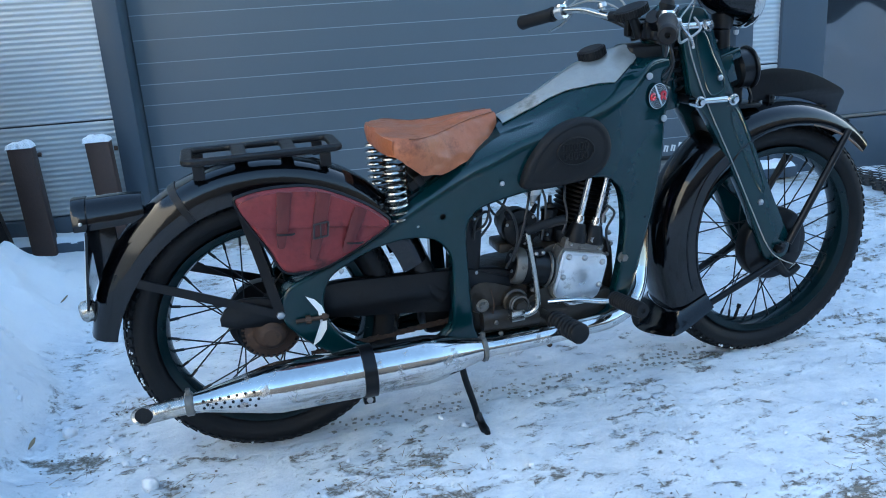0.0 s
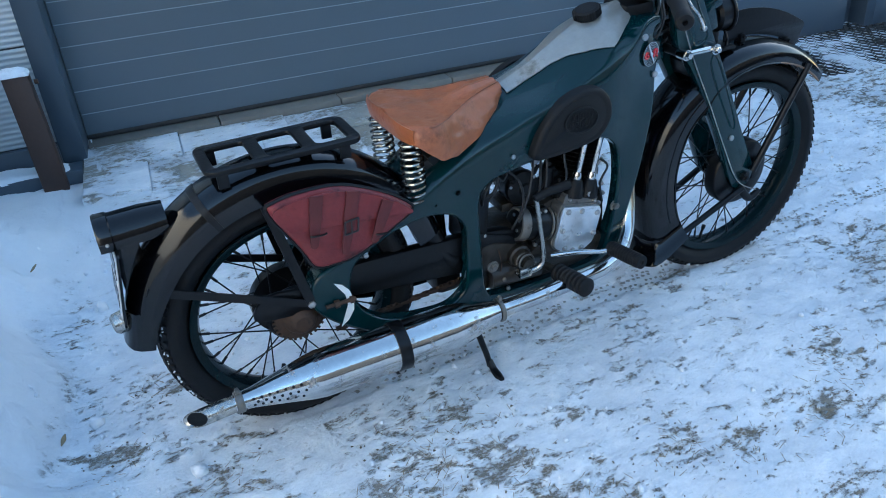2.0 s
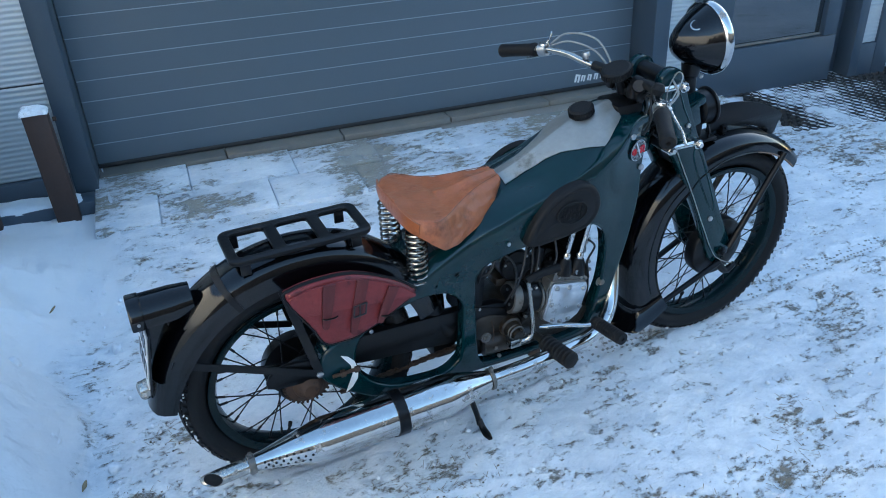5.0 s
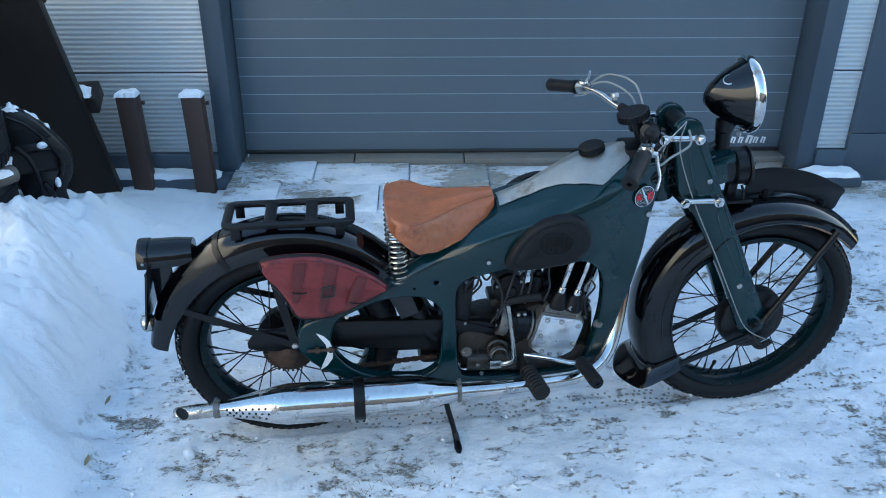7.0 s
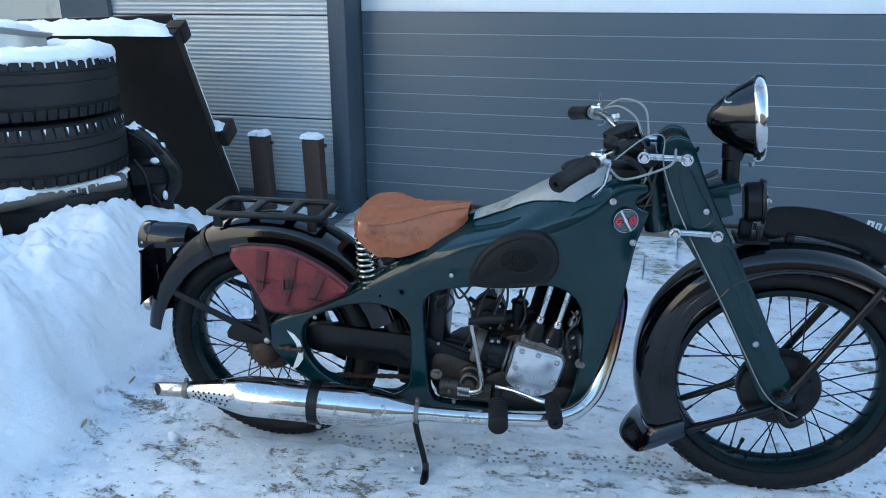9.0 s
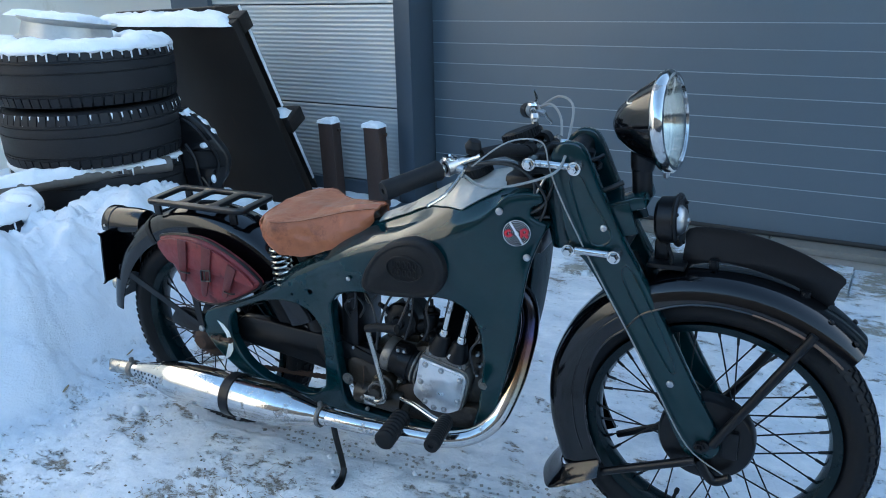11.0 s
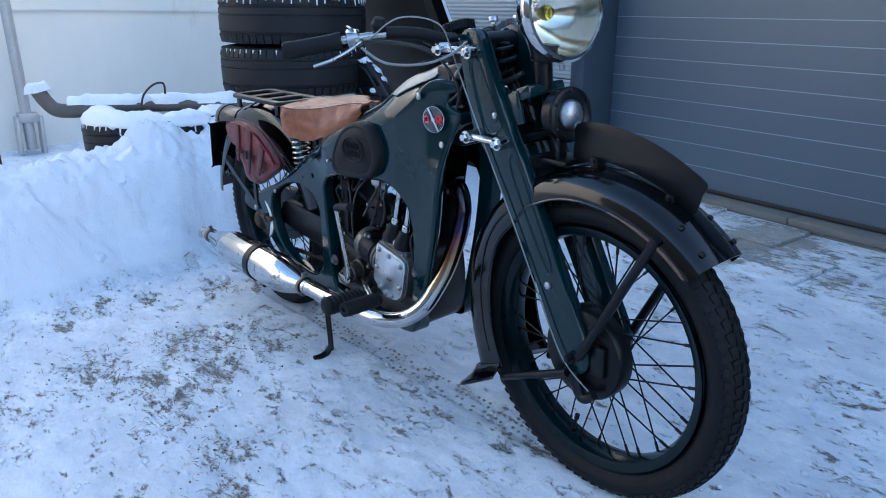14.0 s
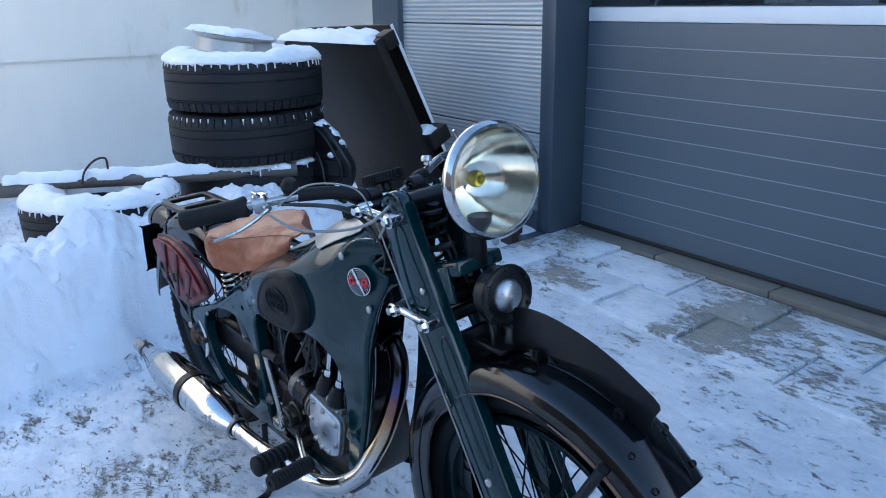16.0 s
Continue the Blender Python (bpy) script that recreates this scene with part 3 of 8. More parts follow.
# maker's mark as plain slanted bars
for i, (w, h) in enumerate(((0.034, 0.046), (0.026, 0.036), (0.026, 0.036), (0.026, 0.036), (0.036, 0.046), (0.026, 0.036), (0.026, 0.036))):
    u0 = 2.612 + i * 0.0425
    bm = bmesh.new()
    box(bm, (0, -0.003, 0), (w * 0.36, -0.0005, h), pose(u0, 0, 0.213, 0, 12, 0))
    box(bm, (w * 0.62, -0.003, 0), (w * 0.95, -0.0005, h), pose(u0, 0, 0.213, 0, 12, 0))
    box(bm, (w * 0.3, -0.0032, h * 0.78), (w * 0.7, -0.0005, h), pose(u0, 0, 0.213, 0, 12, 0))
    part("mark_bar", bm, WHITE, door)

# Wall top is out of view; its height sets how much sky it blocks.
WALL_H = 2.7
for name, u0, u1 in (("pillar_left", -0.10, 0.0), ("pillar_right", DOOR_W, DOOR_W + 0.10)):
    built(name, "anthracite steel door pillar", "pillar", block((u0, -0.22, 0.12), (u1, 0.03, WALL_H)), TRIM)
built("lintel", "anthracite steel lintel", "lintel", block((0.0, -0.22, 2.5), (DOOR_W, 0.03, WALL_H)), TRIM)
built("pillar_corner", "anthracite steel corner pillar", "pillar", block((-1.74, -0.24, 0.0), (-1.42, 0.2, WALL_H)), TRIM)
# Gable, rear wall and roof are unseen; they keep the sun off the yard.
built("wall_gable", "unseen plain grey gable wall", "wall", block((-1.72, 0.2, 0.0), (-1.62, 9.0, WALL_H)), SIDING)
built("wall_back", "unseen plain grey rear wall", "wall", block((-1.62, 8.9, 0.0), (26.0, 9.0, WALL_H)), SIDING)
# Unseen walls added round the yard; they darken reflections in enamel and chrome.
thing("wall_opposite", "unseen dark wall added across the yard to darken reflections", "wall", block((-12.0, -7.6, -0.6), (26.0, -7.4, 3.4)), BLOCKERWALL, kind="structure")
thing("wall_yard_end", "unseen dark wall added at the yard's end to darken reflections", "wall", block((11.0, -7.38, -0.9), (11.2, -1.5, 2.4)), BLOCKERWALL, kind="structure")
built("roof", "unseen dark flat roof added to block the sun", "roof", block((-1.9, -0.4, WALL_H), (26.2, 9.2, WALL_H + 0.15)), TRIM)


def siding(name, u0, u1, z0, z1, v=-0.2, joints=(0.66, 1.2, 1.74, 2.28)):
    """Profiled steel cladding: fine horizontal waves, a flat joint between sheets."""
    edges = [z0] + [j for j in joints if z0 < j < z1] + [z1]
    wall = built(name, "light grey profiled steel wall cladding", "wall", block((u0, v + 0.02, z0), (u1, 0.0, z1), 0), TRIM)
    for a, b in zip(edges, edges[1:]):
        n = max(2, int((b - a - 0.012) / 0.0059))
        pts = [(v - 0.0, a + 0.003)]
        for i in range(n + 1):
            z = a + 0.006 + (b - a - 0.012) * i / n
            pts.append((v - 0.0022 * math.sin(2 * math.pi * (z - a) / 0.0235) - 0.0022, z))
        pts.append((v, b - 0.003))
        bm = skin([[(u0, p, z) for p, z in pts], [(u1, p, z) for p, z in pts]])
        part("cladding_sheet", bm, SIDING, wall, sharp=80)
    return wall


siding("wall_left", -1.42, -0.10, 0.24, WALL_H)
siding("wall_right", DOOR_W + 0.10, 3.24, 0.24, WALL_H)
built("baseboard_left", "anthracite plinth trim", "plinth", block((-1.42, -0.235, 0.13), (-0.10, 0.0, 0.24)), TRIM)
built("ledge_left", "dark steel ledge with snow on it", "ledge", block((-1.5, -0.36, 0.09), (-0.02, -0.236, 0.15)), TRIM)
built("baseboard_right", "anthracite plinth trim", "plinth", block((DOOR_W + 0.10, -0.235, 0.1), (3.24, 0.0, 0.24)), TRIM)
built("ledge_right", "dark steel ledge with snow on it", "ledge", block((DOOR_W - 0.02, -0.34, 0.07), (3.3, -0.236, 0.135)), TRIM)
# side entrance: glazed dark frame
entrance = built("door_side", "glazed side door in an anthracite frame", "door", block((3.24, -0.23, 0.05), (4.3, -0.05, 0.33)), TRIM)
part("frame_stile", block((3.24, -0.228, 0.332), (3.5, -0.05, 2.4)), TRIM, entrance)
part("frame_stile", block((4.2, -0.228, 0.332), (4.3, -0.05, 2.4)), TRIM, entrance)
part("frame_head", block((3.502, -0.226, 2.2), (4.198, -0.05, 2.4)), TRIM, entrance)
part("pane", block((3.502, -0.19, 0.334), (4.198, -0.17, 2.198), 0), WINDOW, entrance, "dark reflecting glass pane")
part("glazing_bead", block((3.502, -0.205, 0.334), (4.198, -0.191, 0.35)), SILL, entrance)
built("wall_entrance", "anthracite wall over the side door", "wall", block((3.24, -0.22, 2.402), (4.3, -0.05, WALL_H)), TRIM)
built("wall_recess", "dark recess beside the side door", "wall", block((4.3, -0.12, 0.0), (4.45, 0.0, WALL_H)), TRIM)
built("pillar_far", "anthracite steel pillar", "pillar", block((4.45, -0.24, 0.0), (4.52, 0.0, WALL_H)), TRIM)
siding("wall_far", 4.52, 4.64, 0.24, WALL_H, v=-0.22)
built("baseboard_far", "anthracite plinth trim", "plinth", block((4.52, -0.238, 0.02), (4.64, 0.0, 0.24)), TRIM)
built("pillar_far_right", "anthracite steel pillar", "pillar", block((4.64, -0.24, 0.0), (4.76, 0.0, WALL_H)), TRIM)
# Runs on far out of view so that its shadow covers the yard.
far_door = built("garage_door_far", "closed anthracite sectional garage door beyond the entrance", "garage door", block((4.76, 0.03, 0.1), (26.0, 0.06, WALL_H), 0), DOOR)
for i in range(24):
    part("panel", block((4.764, 0.0, 0.12 + 0.1033 * i), (25.99, 0.029, 0.2205 + 0.1033 * i), 0.003), DOOR, far_door)

# stone sill in front of the door
u = 0.0
i = 0
sill = built("door_sill", "grey stone threshold slabs below the garage door", "threshold", block((0.0, -0.085, 0.02), (DOOR_W, 0.03, 0.13), 0), CONCRETE)
while u < DOOR_W - 0.01:
    w = min(0.6, DOOR_W - u)
    part("sill_slab", block((u + 0.003, -0.105, 0.131), (u + w - 0.003, 0.026, 0.164), 0.004), SILL, sill)
    u += w
# flagstones in front of the sill, half under snow
paving = built("paving", "grey flagstones in front of the door, half covered by thin snow", "paving", block((-0.02, -0.65, -0.1), (3.1, -0.1, 0.0), 0), SNOW)
rng = random.Random(4)
v = -0.106
row = 0
while v > -0.6:
    u = -0.02
    while u < 3.15:
        w = 0.27 if u < 0 and row % 2 else (0.42, 0.6, 0.5)[(row + int(u * 7)) % 3]
        cu_, cv = u + w / 2, v - 0.14
        wx, wy, _ = BM @ Vector((cu_, cv, 0))
        bm = bmesh.new()
        box(bm, (-w / 2 + 0.0025, -0.1375, -0.05), (w / 2 - 0.0025, 0.1375, 0.0), None, 0.003)
        ob = part("flagstone", bm, SNOWSLAB, paving)
        ob.data.attributes.new("thin", "FLOAT", "POINT").data.foreach_set("value", [(0.5, 0.2, -0.5)[row % 3]] * len(ob.data.vertices))
        ob.matrix_local = Matrix.Translation((cu_, cv, drive(wx, wy) - 0.004 + rng.uniform(-0.001, 0.001))) @ Euler((math.atan(0.07) + rng.uniform(-.002, .002), rng.uniform(-.002, .002), 0)).to_matrix().to_4x4()
        u += w
    v -= 0.28
    row += 1

# tarpaulin wall far left
rows = []
for j in range(25):
    z = -0.4 + 4.4 * j / 24
    rows.append([(-3.5 + 0.03 * noise.noise(Vector((y * 0.7, z * 0.8, 4))) + 0.02 * noise.noise(Vector((y * 2.5, z * 2, 8))), y, z) for y in np.linspace(-14, 12, 120)])
tarp = thing("wall_tarpaulin", "pale tarpaulin wall of a tent hall with faint creases", "tarpaulin", skin(rows), TARP, kind="structure", sharp=80)
for z in (0.985, 2.2):
    bm = bmesh.new()
    box(bm, (-3.475, -14, z), (-3.462, 12, z + 0.012), None, 0)
    part("seam", bm, TARP, tarp)
pole = thing("tent_pole", "upright galvanised steel tent pole on a slotted foot", "pole", None, None, pose(0, -0.025, 0))
bm = bmesh.new()
rod(bm, (-3.28, 0.0, 0.1), (-3.30, -0.16, 4.0), 0.034, 0.034, 14)
part("pole_tube", bm, GALV, pole)
bm = bmesh.new()
for dy in (-0.05, 0.05):
    box(bm, (-3.33, dy - 0.012, -0.06), (-3.24, dy + 0.012, 0.32), pose(0, 0, 0) @ Matrix.Translation((0, dy * 0.4, 0)), 0.006)
box(bm, (-3.33, -0.06, 0.28), (-3.24, 0.06, 0.34), None, 0.006)
part("slotted_foot", bm, GALV, pole)
stake = thing("wooden_stake", "short weathered wooden stake with snow on top", "stake", None, None, pose(-1.92, -0.50, 0.0, 0, -4, 15))
bm = bmesh.new()
box(bm, (-0.05, -0.05, -0.05), (0.05, 0.05, 0.40), None, 0.006)
part("stake_wood", bm, POSTPAINT, stake)
snow_at = (-1.95, -0.50, 0.395)


def snow_cap(cx, cy, z, lx, ly, h, rot=0.0, lean=(0, 0), name="snow_mound", label="mound of fresh snow", seed=0, n=22):
    """A pillow of snow on a flat top."""
    bm = bmesh.new()
    m = pose(cx, cy, z, lean[0], lean[1], rot)
    grid = []
    for j in range(n + 1):
        r = []
        for i in range(n + 1):
            a, b = 2 * i / n - 1, 2 * j / n - 1
            e = max(0.0, (1 - abs(a) ** 5) * (1 - abs(b) ** 5)) ** 0.45
            at = Vector((a * lx / 2, b * ly / 2, seed))
            hh = h * e * (0.85 + 0.30 * noise.noise(at * 12) + 0.22 * noise.noise(at * 30))
            wob = min(0.012, 0.1 * min(lx, ly)) * (noise.noise(at * 22) + 0.5 * noise.noise(at * 55))
            r.append(bm.verts.new((a * lx / 2 + wob, b * ly / 2 + wob, hh if e > 0 else -0.002)))
        grid.append(r)
    for j in range(n):
        for i in range(n):
            bm.faces.new((grid[j][i], grid[j][i + 1], grid[j + 1][i + 1], grid[j + 1][i]))
    bm.faces.new([grid[0][i] for i in range(n + 1)] + [grid[j][n] for j in range(1, n + 1)] + [grid[n][i] for i in range(n - 1, -1, -1)] + [grid[j][0] for j in range(n - 1, 0, -1)])
    bmesh.ops.transform(bm, matrix=m, verts=bm.verts)
    return thing(name, label, "snow", bm, SNOW, sharp=80)


snow_cap(*snow_at, 0.12, 0.12, 0.05, 15, label="mound of fresh snow on a wooden stake", seed=51, n=14)
# two brown posts before the wall
for i, (px, py, lean) in enumerate(((-0.832, 1.985, 2.5), (-0.52, 1.945, 2.5))):
    post = thing("steel_post", "short brown painted square steel post before the wall", "post", None, None, pose(px, py, 0.0, 0, 0, -5.5), "posts by the wall")
    bm = bmesh.new()
    box(bm, (-0.049, -0.037, 0.02), (0.049, 0.037, 0.59), pose(0, 0, 0, 0, -1.5, 0), 0.006)
    part("tube", bm, POSTPAINT, post)
    bm = bmesh.new()
    rod(bm, (0.046, 0, 0.55), (0.060, 0, 0.55), 0.010, None, 8)
    part("bolt", bm, RUST, post)
    snow_cap(px - 0.015, py, 0.588, 0.106, 0.084, 0.030, -5.5, label="mound of fresh snow on a steel post", seed=i)


# ---- car tyres stacked by the bank ----
def car_tyre(R, W, seed):
    t = thing("car_tyre", "worn black car tyre lying flat in the snow", "tyre")
    h = W / 2
    prof = [(R * 0.62, -h * 0.55), (R * 0.66, -h * 0.8), (R * 0.78, -h), (R * 0.9, -h * 0.95), (R * 0.96, -h * 0.82), (R * 0.978, -h * 0.62)]
    for g in (-0.50, 0.18, 0.50):
        crown = R * (1.0 - 0.012 * abs(g))
        prof += [(crown, (g - 0.03) * h), (crown - 0.005, (g - 0.018) * h), (crown - 0.005, (g + 0.018) * h), (crown, (g + 0.03) * h)]
    prof += [(R * 0.978, h * 0.62), (R * 0.96, h * 0.82), (R * 0.9, h * 0.95), (R * 0.78, h), (R * 0.66, h * 0.8), (R * 0.62, h * 0.55), (R * 0.64, 0)]
    bm = bmesh.new()
    lathe(bm, prof, (0, 0, 0), (0, 0, 1), 72, loop=True)
    part("carcass", bm, OLDTYRE, t)
    bm = bmesh.new()
    n = 58
    for k in range(n):
        for s in (-1, 1):
            a = 360 * (k + 0.5 * (s > 0)) / n
            box(bm, (-0.012, -0.0165, -0.020), (0.0062, 0.0165, 0.020), pose(0, 0, 0, 0, 0, a) @ pose(R * 0.968, 0, s * h * 0.75, 0, -s * 13, 4), 0)
    tagged(part("shoulder_tread", bm, OLDTYRE, t, "blocks of the tyre's shoulder tread"), kind="stuff")
    return t


def tyre_snow(cx, cy, z, R, h, seed, hole=0.55, W=0.245):
    """Lumpy snow on a lying tyre, ragged where it hangs over the shoulder, with snow packed between the tread blocks."""
    rows = []
    for k in range(161):
        a = 2 * math.pi * (k % 160) / 160
        w = Vector((math.cos(a), math.sin(a), 0))
        c3 = Vector((math.cos(a), math.sin(a), seed))
        g = noise.noise(c3 * 2.0)
        f = noise.noise(c3 * 13) + 0.6 * noise.noise(c3 * 31)
        hh = h * (1 + 0.55 * g + 0.3 * noise.noise(c3 * 6))
        drop = (0.012 + 0.022 * max(0.0, f) + 0.012 * g) * min(1.0, h / 0.02)
        inner = hole + 0.10 * noise.noise(c3 * 3.1)
        prof = [(inner, -0.04), (inner + 0.02, hh * 0.3), (inner + 0.08, hh * 0.8), (0.70, hh), (0.80, hh * 1.02), (0.90, hh * 0.85), (0.965, hh * 0.45), (0.995, 0.0), (1.002, -drop * 0.5), (0.998, -drop), (0.965, -drop - 0.004)]
        r = []
        for i, (q, zz) in enumerate(prof):
            p = w * (R * q)
            lump = (0.010 * noise.noise(p * 16 + Vector((0, 0, seed))) + 0.005 * noise.noise(p * 45 + Vector((0, 0, seed)))) * min(1.0, h / 0.04) if 1 < i < 8 else 0.0
            r.append(Vector((cx, cy, z)) + p + w * (0.4 * lump) + Vector((0, 0, zz + lump)))
        rows.append(r)
    ring = None
    if h > 0.01:
        bm = skin(rows)
        bmesh.ops.remove_doubles(bm, verts=bm.verts, dist=1e-5)
        ring = thing("snow_ring", "ring of fresh snow lying on a car tyre", "snow", bm, SNOW, sharp=80)
    rg = random.Random(seed)
    bm = bmesh.new()
    for k in range(58):
        if rg.random() < (0.85 if h > 0.03 else 0.6):
            q = rg.uniform(0.022, 0.05)
            rod(bm, *(Vector((cx, cy, z)) + Matrix.Rotation(2 * math.pi * (k + 0.5 * 1 + 0.5) / 58 + radians(20), 3, "Z") @ Vector((R * rr, 0, zz)) for rr, zz in ((0.982, -0.008), (0.992, -q))), 0.0045, rg.uniform(0.002, 0.004), 6)
    if ring is None:
        return thing("packed_snow", "crumbs of snow packed in the shoulder of a car tyre", "snow", bm, SNOW, kind="stuff")
    tagged(part("packed_snow", bm, SNOW, ring, "snow packed between the tread blocks"), kind="stuff")
    return ring


SX, SY = -1.42, 0.94
tyre = car_tyre(0.385, 0.245, 0)
tagged(tyre, group="stacked tyres")
tyre.matrix_world = pose(SX, SY, 0.96, 0, 0, 20)
for k, (dx, dy, z, tilt) in enumerate(((0.015, -0.01, 0.715, 1.5), (-0.01, 0.02, 0.47, -1.5), (0.0, 0.0, 0.225, 0))):
    copy_thing(tyre, pose(SX + dx, SY + dy, z, tilt, 0.5, 60 * k))
tyre_snow(SX, SY, 1.078, 0.385, 0.036, 1)
tyre_snow(SX + 0.015, SY - 0.01, 0.826, 0.383, 0.003, 3, 0.94)
tyre_snow(SX - 0.01, SY + 0.02, 0.585, 0.390, 0.014, 5, 0.86)
low = car_tyre(0.345, 0.225, 1)
low.matrix_world = pose(-1.40, 0.17, 0.405, 2, -3, 0)
copy_thing(low, pose(-1.40, 0.17, 0.18, 0, 0, 30))
tyre_snow(-1.40, 0.17, 0.512, 0.345, 0.045, 9, 0.55)
# a rim lying on the stack
bm = bmesh.new()
lathe(bm, [(0.2, 0.0), (0.215, 0.012), (0.215, 0.02), (0.19, 0.03), (0.18, 0.09), (0.2, 0.1), (0.206, 0.112), (0.196, 0.112), (0.17, 0.09), (0.18, 0.03)], (0, 0, 0), (0, 0, 1), 48, loop=True)
thing("wheel_rim", "dull grey steel wheel rim lying on the tyre stack under snow", "wheel rim", bm, GALV, pose(SX - 0.06, SY - 0.02, 1.07, -6, 6, 0))
snow_cap(SX - 0.09, SY - 0.02, 1.18, 0.34, 0.3, 0.035, 20, (-6, 6), label="snow lying on a steel wheel rim", seed=12)

# pipe across the low tyre
pa, pb = Vector((-1.705, -0.235, 0.55)), Vector((-1.024, 0.975, 0.56))
bm = bmesh.new()
tube(bm, [pa + Vector((-0.03, -0.04, 0.075)), pa + Vector((-0.012, -0.015, 0.025)), pa + Vector((0.015, 0.03, -0.018)), pa.lerp(pb, 0.12) + Vector((0, 0, -0.018)), pa.lerp(pb, 0.2) + Vector((0, 0, 0.0)), pa.lerp(pb, 0.5), pb], [0.036, 0.034, 0.034, 0.034, 0.032, 0.034, 0.034], 14)
snow_cap(pa.x - 0.03, pa.y - 0.04, pa.z + 0.072, 0.085, 0.085, 0.05, 30, (8, -8), label="mound of fresh snow on the pipe's open end", seed=61, n=12)
thing("exhaust_pipe", "weathered grey exhaust pipe lying across the low tyre", "pipe", bm, PIPE)
rows = []
for k in range(121):
    s = 0.06 + 0.92 * k / 120
    c = pa.lerp(pb, s) + Vector((0, 0, 0.012))
    side = Vector((pb.y - pa.y, pa.x - pb.x, 0)).normalized()
    e = max(0.0, 1 - abs(2 * s - 1) ** 10)
    hh = (0.040 + 0.020 * noise.noise(Vector((s * 11, 2, 2))) + 0.008 * noise.noise(Vector((s * 37, 2, 5)))) * e + 0.004
    w = 0.038 * (0.85 + 0.4 * noise.noise(Vector((s * 14, 7, 1))) + 0.2 * noise.noise(Vector((s * 43, 7, 1))))
    rows.append([c + side * (w * q) + Vector((0, 0, hh * z)) for q, z in ((-1.02, -0.1), (-1.0, 0.35), (-0.6, 0.85), (0, 1.0), (0.6, 0.85), (1.0, 0.35), (1.02, -0.1))])
thing("snow_ridge", "ridge of fresh snow lying along the pipe", "snow", skin(rows), SNOW, sharp=80)
bm = bmesh.new()
tube(bm, [(-1.42, 0.10, 0.555), (-1.43, 0.12, 0.61), (-1.43, 0.17, 0.655), (-1.42, 0.215, 0.66), (-1.42, 0.22, 0.61)], 0.005, 8)
thing("wire_hook", "bent dark wire sticking out of the snow on a tyre", "wire", bm, RUST)

# big dark box-section board leaning forward on the tyres, with battens on its edge
BOARD = pose(-0.945, 1.925, 0.12, 0, -2.0, 0) @ pose(0, 0, 0, 25.5, 0, 0)
board = thing("leaning_board", "tall dark brown board leaning on the tyre stack, snow on top", "board", None, None, BOARD)
bm = bmesh.new()
box(bm, (-0.92, 0.0, -0.1), (0.0, 0.04, 1.13), None, 0.004)
part("panel", bm, DARKWOOD, board)
bm = bmesh.new()
box(bm, (-0.92, 0.176, -0.1), (-0.085, 0.190, 1.13), None, 0.003)
part("rear_panel", bm, DARKWOOD, board)
bm = bmesh.new()
box(bm, (-0.004, -0.006, -0.1), (0.003, 0.043, 1.13), None, 0.002)
part("edge_strip", bm, DARKWOOD, board)
rows = []
for k in range(70):
    z = 0.05 + 1.08 * k / 69
    q = 0.0055 * max(0.02, noise.noise(Vector((z * 13, 1, 1))) + 0.12)
    rows.append([(-0.085, 0.192, z), (-0.084 + q, 0.190, z), (-0.084 + q, 0.177, z), (-0.086, 0.173, z)])
part("edge_snow", skin(rows), SNOW, board, "line of snow along the edge", 80)
for z in (0.47, 1.05):
    bm = bmesh.new()
    box(bm, (-0.07, 0.041, z), (0.042 if z < 1 else 0.012, 0.175 if z < 1 else 0.12, z + 0.085), None, 0.006)
    part("batten_block", bm, DARKWOOD, board)
top = BOARD @ Vector((-0.475, 0.05, 1.125))
snow_cap(top.x, top.y + 0.02, top.z - 0.015, 0.92, 0.22, 0.07, 0, label="thick snow on top of the leaning board", seed=21)
bl = BOARD @ Vector((-0.012, 0.08, 0.562))
snow_cap(bl.x, bl.y, bl.z - 0.01, 0.075, 0.1, 0.05, 4, label="snow on a batten of the leaning board", seed=22, n=10)
# black plastic car part
PM = pose(-1.03, 1.16, 0.52, 0, 0, 21)
plastic = thing("plastic_car_part", "black plastic car bumper corner standing in the snow", "car part", None, None, PM)
OUT = spline([(-0.055, 0.243), (-0.02, 0.235), (0.045, 0.185), (0.108, 0.100), (0.140, 0.030), (0.128, -0.040), (0.094, -0.095), (0.098, -0.160), (0.112, -0.235), (0.105, -0.30), (0.0, -0.31), (-0.02, -0.20), (-0.045, -0.05), (-0.062, 0.10), (-0.066, 0.21)], 4, True)
bm = plate([[tuple(p) for p in OUT], [tuple(p) for p in spline([(0.030, 0.094), (0.052, 0.110), (0.076, 0.096), (0.052, 0.078)], 4, True)],
            [tuple(p) for p in spline([(0.050, -0.085), (0.092, -0.015), (0.100, -0.045), (0.068, -0.105)], 4, True)]], 0.05, 0.012)
for v in bm.verts:
    v.co.y -= 0.05 * max(0.0, 1 - math.hypot((v.co.x - 0.03) * 1.6, v.co.z * 0.7) / 0.2) * (1 if v.co.y < 0 else 0.6) + 0.10 * max(0.0, -v.co.x) + 0.05 * max(0.0, -v.co.z - 0.1)
part("shell", bm, PLASTIC, plastic)
